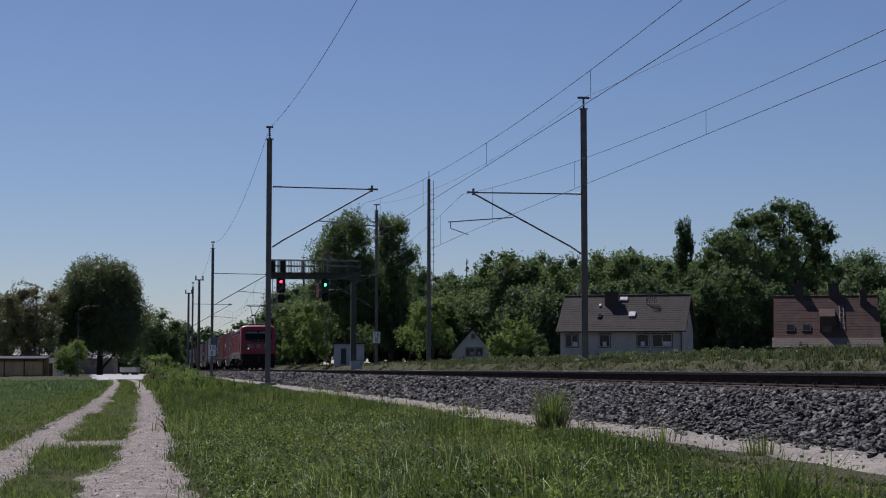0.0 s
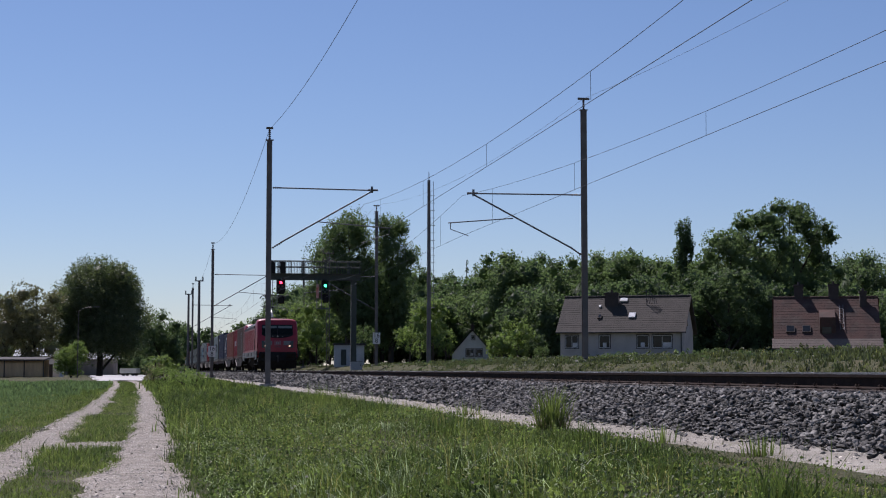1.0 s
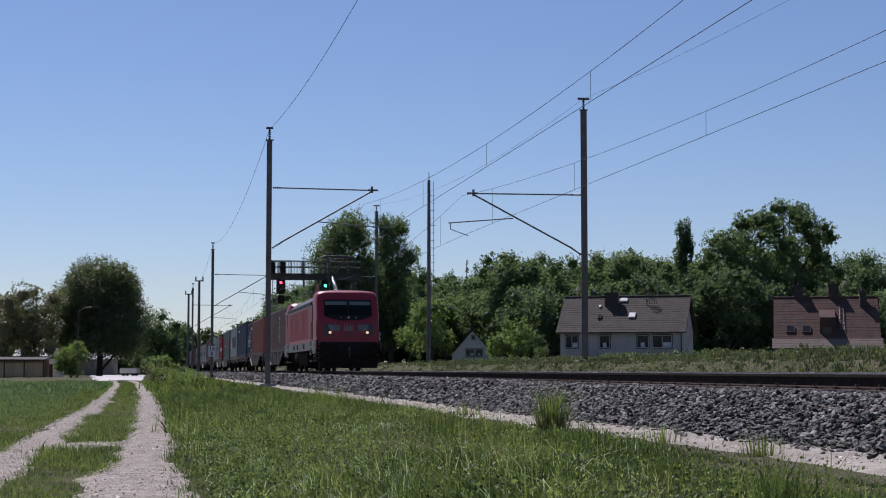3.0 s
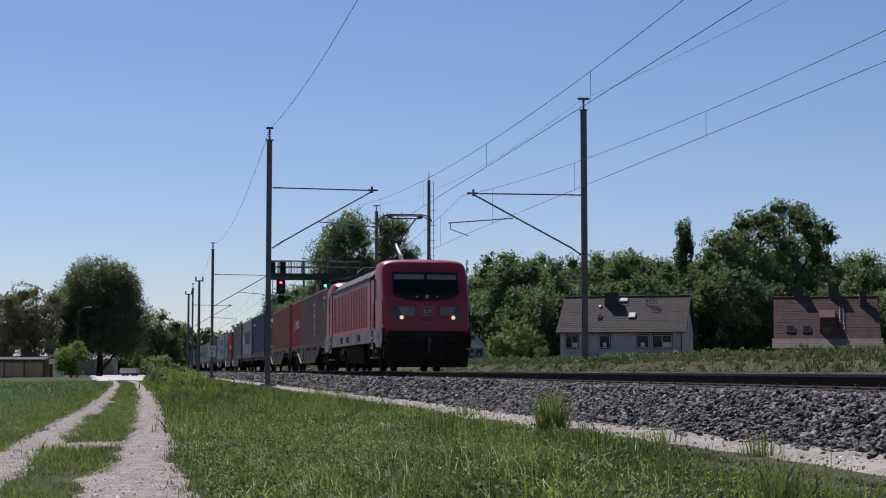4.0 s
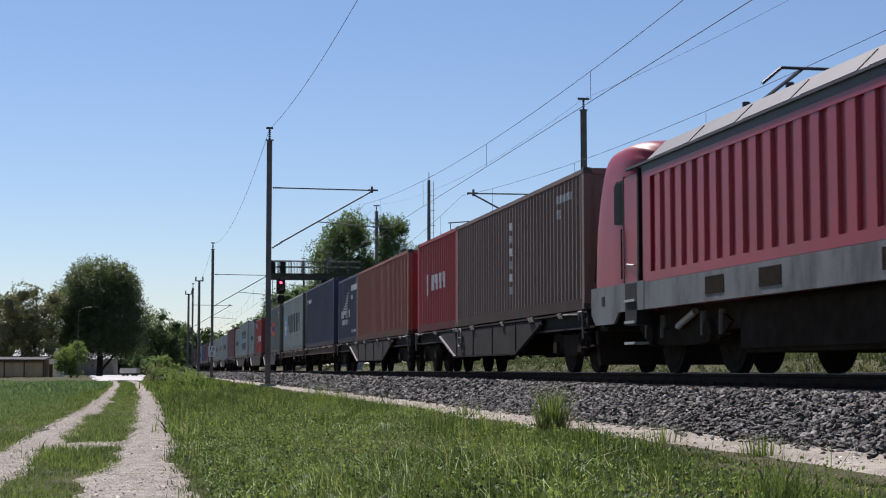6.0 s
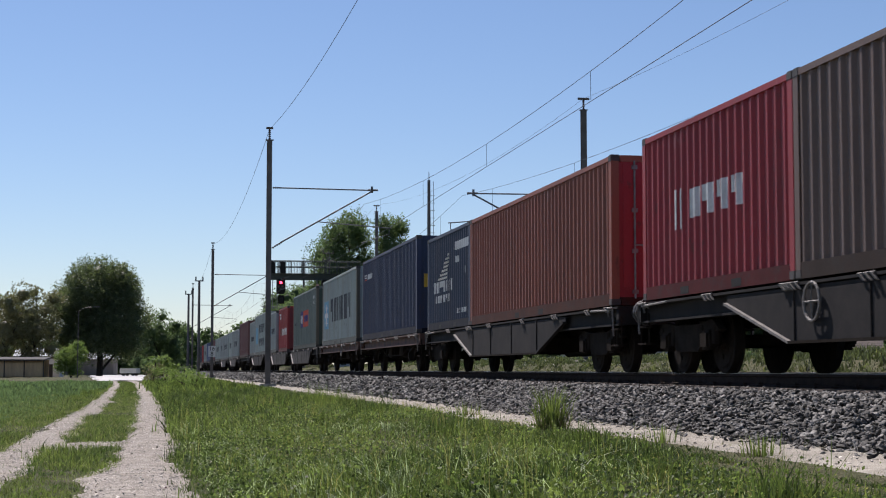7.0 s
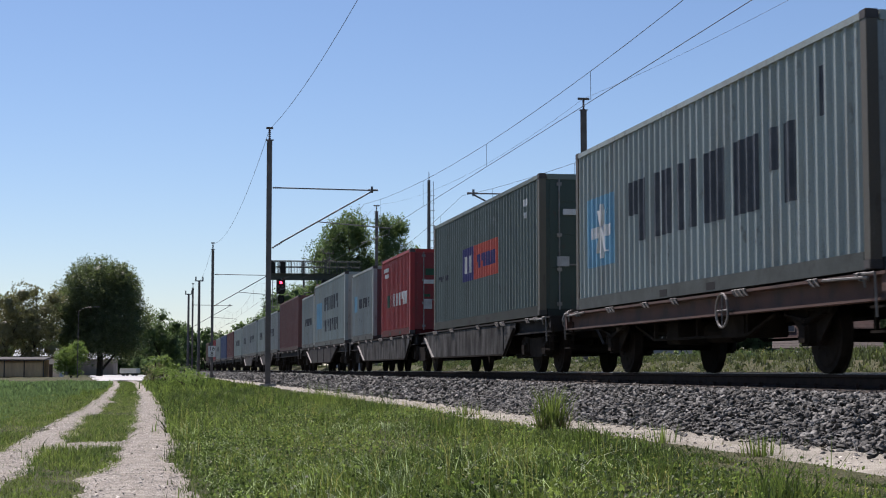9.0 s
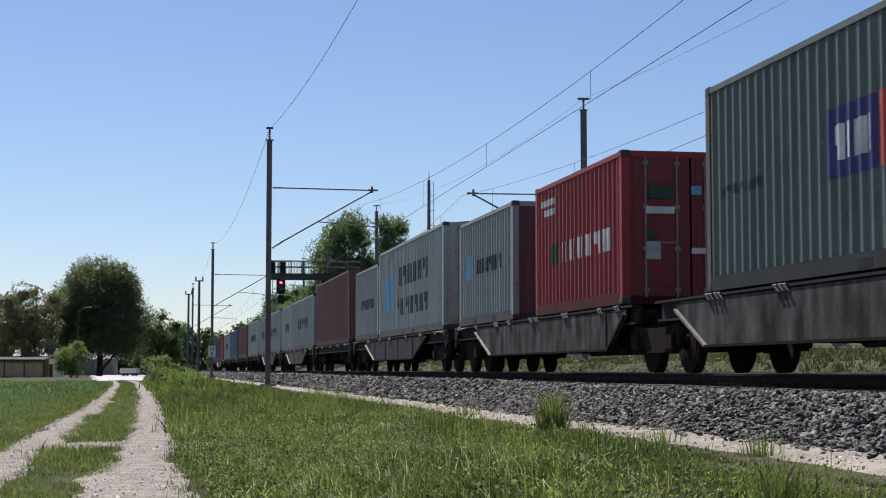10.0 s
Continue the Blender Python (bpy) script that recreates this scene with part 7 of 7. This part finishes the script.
def bogie(w, y, base=1.8):
    for s in (-1, 1):
        bm = B()
        prism(bm, [(y - 1.35, 0.62), (y - 1.1, 0.78), (y - 0.5, 0.72), (y + 0.5, 0.72), (y + 1.1, 0.78), (y + 1.35, 0.62), (y + 0.75, 0.5), (y + 0.45, 0.32), (y - 0.45, 0.32), (y - 0.75, 0.5)], "x", s * 0.94, s * 1.06)
        part("bogie_frame", bm, GRIME, w)
        for d in (-base / 2, base / 2):
            bm = B()
            box(bm, s * 1.04 - 0.1, s * 1.04 + 0.1, y + d - 0.17, y + d + 0.17, 0.34, 0.62, 0.04)
            for q in (-0.26, 0.26):
                rod(bm, (s * 1.02, y + d + q, 0.42), (s * 1.02, y + d + q, 0.7), 0.08, seg=8)
            part("axle_box", bm, GRIME, w)
    for d in (-base / 2, base / 2):
        add_wheelset(w, y + d, 0.475)


def single_axle(w, y):
    """One axle with its guards and leaf springs, for a two-axle wagon."""
    for s in (-1, 1):
        bm = B()
        prism(bm, [(y - 0.75, 0.82), (y - 0.22, 0.38), (y - 0.12, 0.38), (y - 0.12, 0.78), (y + 0.12, 0.78), (y + 0.12, 0.38), (y + 0.22, 0.38), (y + 0.75, 0.82)], "x", s * 0.98, s * 1.0)
        part("axle_guard", bm, GRIME, w)
        part("axle_box", box(B(), s * 1.04 - 0.1, s * 1.04 + 0.1, y - 0.13, y + 0.13, 0.34, 0.62, 0.04), GRIME, w)
        bm = B()
        for k in range(5):
            q = 0.62 - 0.10 * k
            prism(bm, [(y - q, 0.74 - 0.022 * k), (y, 0.66 - 0.022 * k), (y + q, 0.74 - 0.022 * k), (y + q, 0.755 - 0.022 * k), (y, 0.675 - 0.022 * k), (y - q, 0.755 - 0.022 * k)], "x", s * 1.0, s * 1.1)
        part("leaf_spring", bm, GRIME, w)
        for q in (-0.66, 0.66):
            part("spring_shackle", rod(B(), (s * 1.05, y + q, 0.72), (s * 1.05, y + q * 1.05, 0.86), 0.03, seg=6), GRIME, w)
    add_wheelset(w, y, 0.475)


def bracket_mesh():
    """A slanting flap with its hinge, for a sill's edge that looks to -x."""
    bm = B()
    lo = [(0, -0.07, 1.02), (0, -0.02, 1.02), (0, 0.08, 1.10), (0, 0.03, 1.10)]
    v0 = [bm.verts.new(p) for p in lo]
    v1 = [bm.verts.new((-0.035 - (0.02 if k > 1 else 0), p[1], p[2] + 0.01)) for k, p in enumerate(lo)]
    bm.faces.new(v0), bm.faces.new(v1[::-1])
    for i in range(4):
        bm.faces.new((v0[i], v0[(i + 1) % 4], v1[(i + 1) % 4], v1[i]))
    rod(bm, (-0.02, 0.0, 1.112), (-0.02, 0.12, 1.112), 0.014, seg=5)
    me = bpy.data.meshes.new("folding_stop")
    bmesh.ops.recalc_face_normals(bm, faces=bm.faces)
    bm.to_mesh(me)
    bm.free()
    me.materials.append(EDGE)
    return me


BRACKET = bracket_mesh()


def wagon(s0, s1, paint_m, label, belly=True, spigots=(), wheel=0.0, bogies=None, belly_m=None, plate_at=None, joint="", axles=()):
    """A container flat wagon between its buffer faces s0 and s1. Its own space begins at s0.
    plate_at: top and bottom corners of the side plate; joint: the end that rests on a shared bogie; axles: where a two-axle wagon has them."""
    w = thing("container_wagon", label, "flat wagon", None, "container wagons of the train")
    n = s1 - s0
    for s in (-1, 1):
        bm = B()
        prism(bm, [(s * a, b) for a, b in ((1.17 if belly else 1.22, 0.80), (1.17 if belly else 1.22, 0.83), (1.10, 0.84), (1.10, 1.07), (1.22, 1.08), (1.22, 1.115), (1.05, 1.115), (1.05, 0.80))], "y", 0.55, n - 0.55)
        part("side_sill", bm, paint_m, w)
    bm = B()
    box(bm, -0.35, 0.35, 0.6, n - 0.6, 0.70, 1.0)
    for k in range(int(n / 1.6)):
        box(bm, -1.05, 1.05, 0.9 + k * 1.6, 1.0 + k * 1.6, 0.82, 1.05)
    part("centre_sill", bm, GRIME, w)
    b0, b1 = bogies or (2.25, n - 2.25)
    if belly:
        slope = min(2.2, (b1 - b0) * 0.17)
        a, a2, b2, b = [q - s0 for q in plate_at] if plate_at else (b0 + 1.75, b0 + 1.75 + slope, b1 - 1.75 - slope, b1 - 1.75)
        for s in (-1, 1):
            bm = B()
            prism(bm, [(a, 1.06), (a, 0.93), (a2, 0.37), (b2, 0.37), (b, 0.93), (b, 1.06)], "x", s * 1.185, s * 1.205)
            pl = part("belly_plate", bm, belly_m or paint_m, w, "deep side plate with sloping ends")
            # Flange tones follow their facing: light and shade put into the colour.
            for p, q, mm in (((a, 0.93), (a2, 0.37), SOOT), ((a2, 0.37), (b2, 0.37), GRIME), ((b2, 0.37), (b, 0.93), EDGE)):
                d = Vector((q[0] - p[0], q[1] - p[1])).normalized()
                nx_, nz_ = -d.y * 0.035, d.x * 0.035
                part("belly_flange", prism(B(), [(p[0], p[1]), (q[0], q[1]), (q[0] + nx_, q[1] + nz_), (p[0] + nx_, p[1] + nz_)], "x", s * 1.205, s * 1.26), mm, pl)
            for y in (a2 + 0.15,) if belly_m else (a2 + 0.1, a2 + (b2 - a2) * 0.36, a2 + (b2 - a2) * 0.68, b2 - 0.1):
                part("stiffener", box(B(), min(s * 1.205, s * 1.222), max(s * 1.205, s * 1.222), y - 0.02, y + 0.02, 0.41, 1.04), belly_m or paint_m, pl)
        for y in (a2 + 0.7, b2 - 1.2):
            part("brake_box", box(B(), -0.85, 0.85, y, y + 0.5, 0.42, 0.75, 0.03), GRIME, w)
        part("air_tank", rod(B(), (-0.6, n / 2 - 0.5, 0.58), (-0.6, n / 2 + 0.5, 0.58), 0.16, seg=12), GRIME, w)
    else:
        for s in (-1, 1):
            bm = B()
            prism(bm, [(b0 + 2.0, 0.8), (b0 + 3.0, 0.55), (b1 - 3.0, 0.55), (b1 - 2.0, 0.8), (b1 - 2.0, 0.76), (b1 - 3.0, 0.51), (b0 + 3.0, 0.51), (b0 + 2.0, 0.76)], "x", s * 0.9, s * 0.96)
            for k in range(3):
                y = b0 + 3 + k * (b1 - b0 - 6) / 2
                box(bm, s * 0.93 - 0.03, s * 0.93 + 0.03, y - 0.03, y + 0.03, 0.52, 0.95)
            part("truss_bar", bm, GRIME, w)
        bm = B()
        rod(bm, (-0.5, n / 2 - 0.5, 0.62), (-0.5, n / 2 + 0.5, 0.62), 0.17, seg=12)
        part("air_tank", bm, GRIME, w)
        part("brake_box", box(B(), -0.9, -0.4, n / 2 + 1.0, n / 2 + 1.6, 0.45, 0.8, 0.02), GRIME, w)
        part("brake_box", box(B(), -0.95, -0.3, n / 2 - 1.9, n / 2 - 1.0, 0.5, 0.82, 0.02), GRIME, w)
    ends = [(yc, d) for yc, d, e in ((0.0, 1, "front"), (n, -1, "rear")) if e != joint]
    for yc, d in ends:
        bm = B()
        box(bm, -1.2, 1.2, min(yc + d * 0.55, yc + d * 0.68), max(yc + d * 0.55, yc + d * 0.68), 0.82, 1.12)
        part("headstock", bm, paint_m, w)
        for s in (-1, 1):
            bm = B()
            rod(bm, (s * 0.875, yc + d * 0.56, 1.0), (s * 0.875, yc + d * 0.1, 1.0), 0.1, seg=12)
            rod(bm, (s * 0.875, yc + d * 0.1, 1.0), (s * 0.875, yc + d * 0.02, 1.0), 0.22, seg=16)
            part("buffer", bm, BUFF, w)
            bm = B()
            for z in (0.45, 0.72):
                box(bm, s * 1.15 - 0.06, s * 1.15 + 0.06, yc + d * 0.75 - 0.2, yc + d * 0.75 + 0.2, z, z + 0.03)
            for q in (-0.2, 0.2):
                rod(bm, (s * 1.15, yc + d * 0.75 + q, 0.45), (s * 1.15, yc + d * 0.75 + q, 0.95), 0.015, seg=5)
            part("shunter_step", bm, GRIME, w)
        bm = B()
        rod(bm, (0, yc + d * 0.5, 0.98), (0, yc + d * -0.02, 0.92), 0.045, seg=8)
        rod(bm, (-0.3, yc + d * 0.5, 0.9), (-0.25, yc + d * 0.1, 0.55), 0.025, seg=6)
        part("coupling", bm, BUFF, w)
    def bracket(y, name, label=""):
        for side in (-1, 1):
            o = new(name, BRACKET)
            o.parent = w
            o.location = (side * 1.215, y, 0)
            if side > 0:
                o.rotation_euler = (0, 0, math.pi)
            if label:
                tagged(o, label)
    for y in spigots:
        bracket(y - s0, "container_spigot", "worn container locking bracket")
        bracket(y - s0 + 0.16, "container_spigot", "worn container locking bracket")
    k, y = 0, 2.3
    while y < n - 2.0:
        for q in range(2 + k % 2):
            bracket(y + 0.15 * q, "folding_stop")
        y += 2.3 + 0.5 * ((k * 7) % 3)
        k += 1
    # grab handles and a lever at the ends
    for yc, d in ends:
        for s in (-1, 1):
            bm = B()
            p = [(s * 1.24, yc + d * 0.72, 0.62), (s * 1.26, yc + d * 0.72, 1.10), (s * 1.26, yc + d * 1.0, 1.10), (s * 1.24, yc + d * 1.0, 0.95)]
            for u, v in zip(p, p[1:]):
                rod(bm, u, v, 0.016, seg=6)
            part("grab_handle", bm, EDGE, w, "worn pale grab handle")
            part("uncoupling_lever", rod(B(), (s * 1.25, yc + d * 0.9, 1.06), (s * 1.25, yc + d * 2.1, 1.085), 0.018, seg=6), EDGE, w)
    if wheel:
        bm = B()
        R = 0.23
        c0 = Vector((-1.26, wheel - s0, 0.86))
        pts = [c0 + Vector((0, math.cos(a) * R, math.sin(a) * R)) for a in [i * math.pi / 10 for i in range(21)]]
        for a, b in zip(pts, pts[1:]):
            rod(bm, a, b, 0.018, seg=6)
        for a in (0, 5, 10, 15):
            rod(bm, c0, pts[a], 0.012, seg=5)
        rod(bm, c0, c0 + Vector((0.2, 0, 0)), 0.02, seg=6)
        part("handbrake_wheel", bm, EDGE, w, "pale handbrake wheel")
    for y in axles:
        single_axle(w, y - s0)
    for y in () if axles else (b1,) if joint == "front" else (b0, b1):
        bogie(w, y)
    MOVING.append((w, s0, 0.0))
    return w


wagon(18.12, 37.98, SOOT, "dark four-axle container flat wagon with deep side plates", True, (18.9, 30.9, 31.2, 36.9), 30.45, bogies=(2.25, 17.35), plate_at=(22.1, 24.3, 31.2, 33.4))
wagon(37.98, 58.06, SOOT, "dark four-axle container flat wagon with deep side plates", True, (39.0, 50.9, 51.3, 57.0), bogies=(2.25, 18.45), plate_at=(42.0, 44.2, 50.9, 53.1))
wagon(58.06, 72.2, RUSTY, "rusty brown two-axle container flat wagon with low frame", False, (59.2, 71.0, 63.0, 67.0), axles=(61.1, 68.9))
wagon(72.2, 86.75, RUSTY, "rusty brown two-axle container flat wagon with low frame", False, (73.2, 85.1, 77.0, 81.0), 77.6, axles=(75.2, 83.45))
wagon(86.75, 103.25, SOOT, "dusty grey half of an articulated container wagon with deep side plates", True, (88.3, 100.1, 92.0), belly_m=DUSTY, bogies=(2.3, 16.45), plate_at=(90.4, 91.4, 100.4, 101.7), joint="rear")
wagon(103.35, 119.75, SOOT, "dusty grey half of an articulated container wagon with two short containers", True, (104.6, 110.3, 112.8, 118.4), belly_m=DUSTY, bogies=(0.0, 14.6), plate_at=(104.3, 105.3, 114.9, 116.6), joint="front")
wagon(119.75, 140.55, SOOT, "dark four-axle container flat wagon with deep side plates", True, (121.1, 132.9, 139.2))
for a, b in ((140.55, 154.9), (154.9, 174.85), (174.85, 194.8), (194.8, 209.2), (209.2, 223.5), (223.5, 237.4), (237.4, 251.7), (251.7, 271.9), (271.9, 286.0)):
    wagon(a, b, SOOT, "dark container flat wagon", b - a > 17, belly_m=DUSTY)


# ---- movement ----
# where the headlamps stand along the line, second by second
FRONT = [(0.0, 134.56), (1.0, 114.1), (2.0, 93.5), (2.5, 83.04), (3.0, 72.6), (3.5, 62.1), (4.0, 51.45), (4.5, 40.37), (5.0, 29.98), (5.5, 19.5), (5.7, 15.6), (6.0, 9.0), (6.5, -1.9),
         (7.0, -12.79), (7.5, -24.23), (8.0, -34.85), (8.5, -45.53), (9.0, -56.94), (9.5, -68.24), (10.0, -78.98)]


def motions():
    for ob, s, z in MOVING:
        walk(ob, [(t, pose(TRACK, y + s, RAIL + z)) for t, y in FRONT])
    ts = [k / FPS for k in range(int(10 * FPS) + 1)]
    speed = (FRONT[0][1] - FRONT[-1][1]) / 10
    for ob, y0, r in WHEELSETS:
        walk(ob, [(t, Matrix.Translation((0, y0, r)) @ Matrix.Rotation(speed * t / r, 4, "X")) for t in ts])


motions()
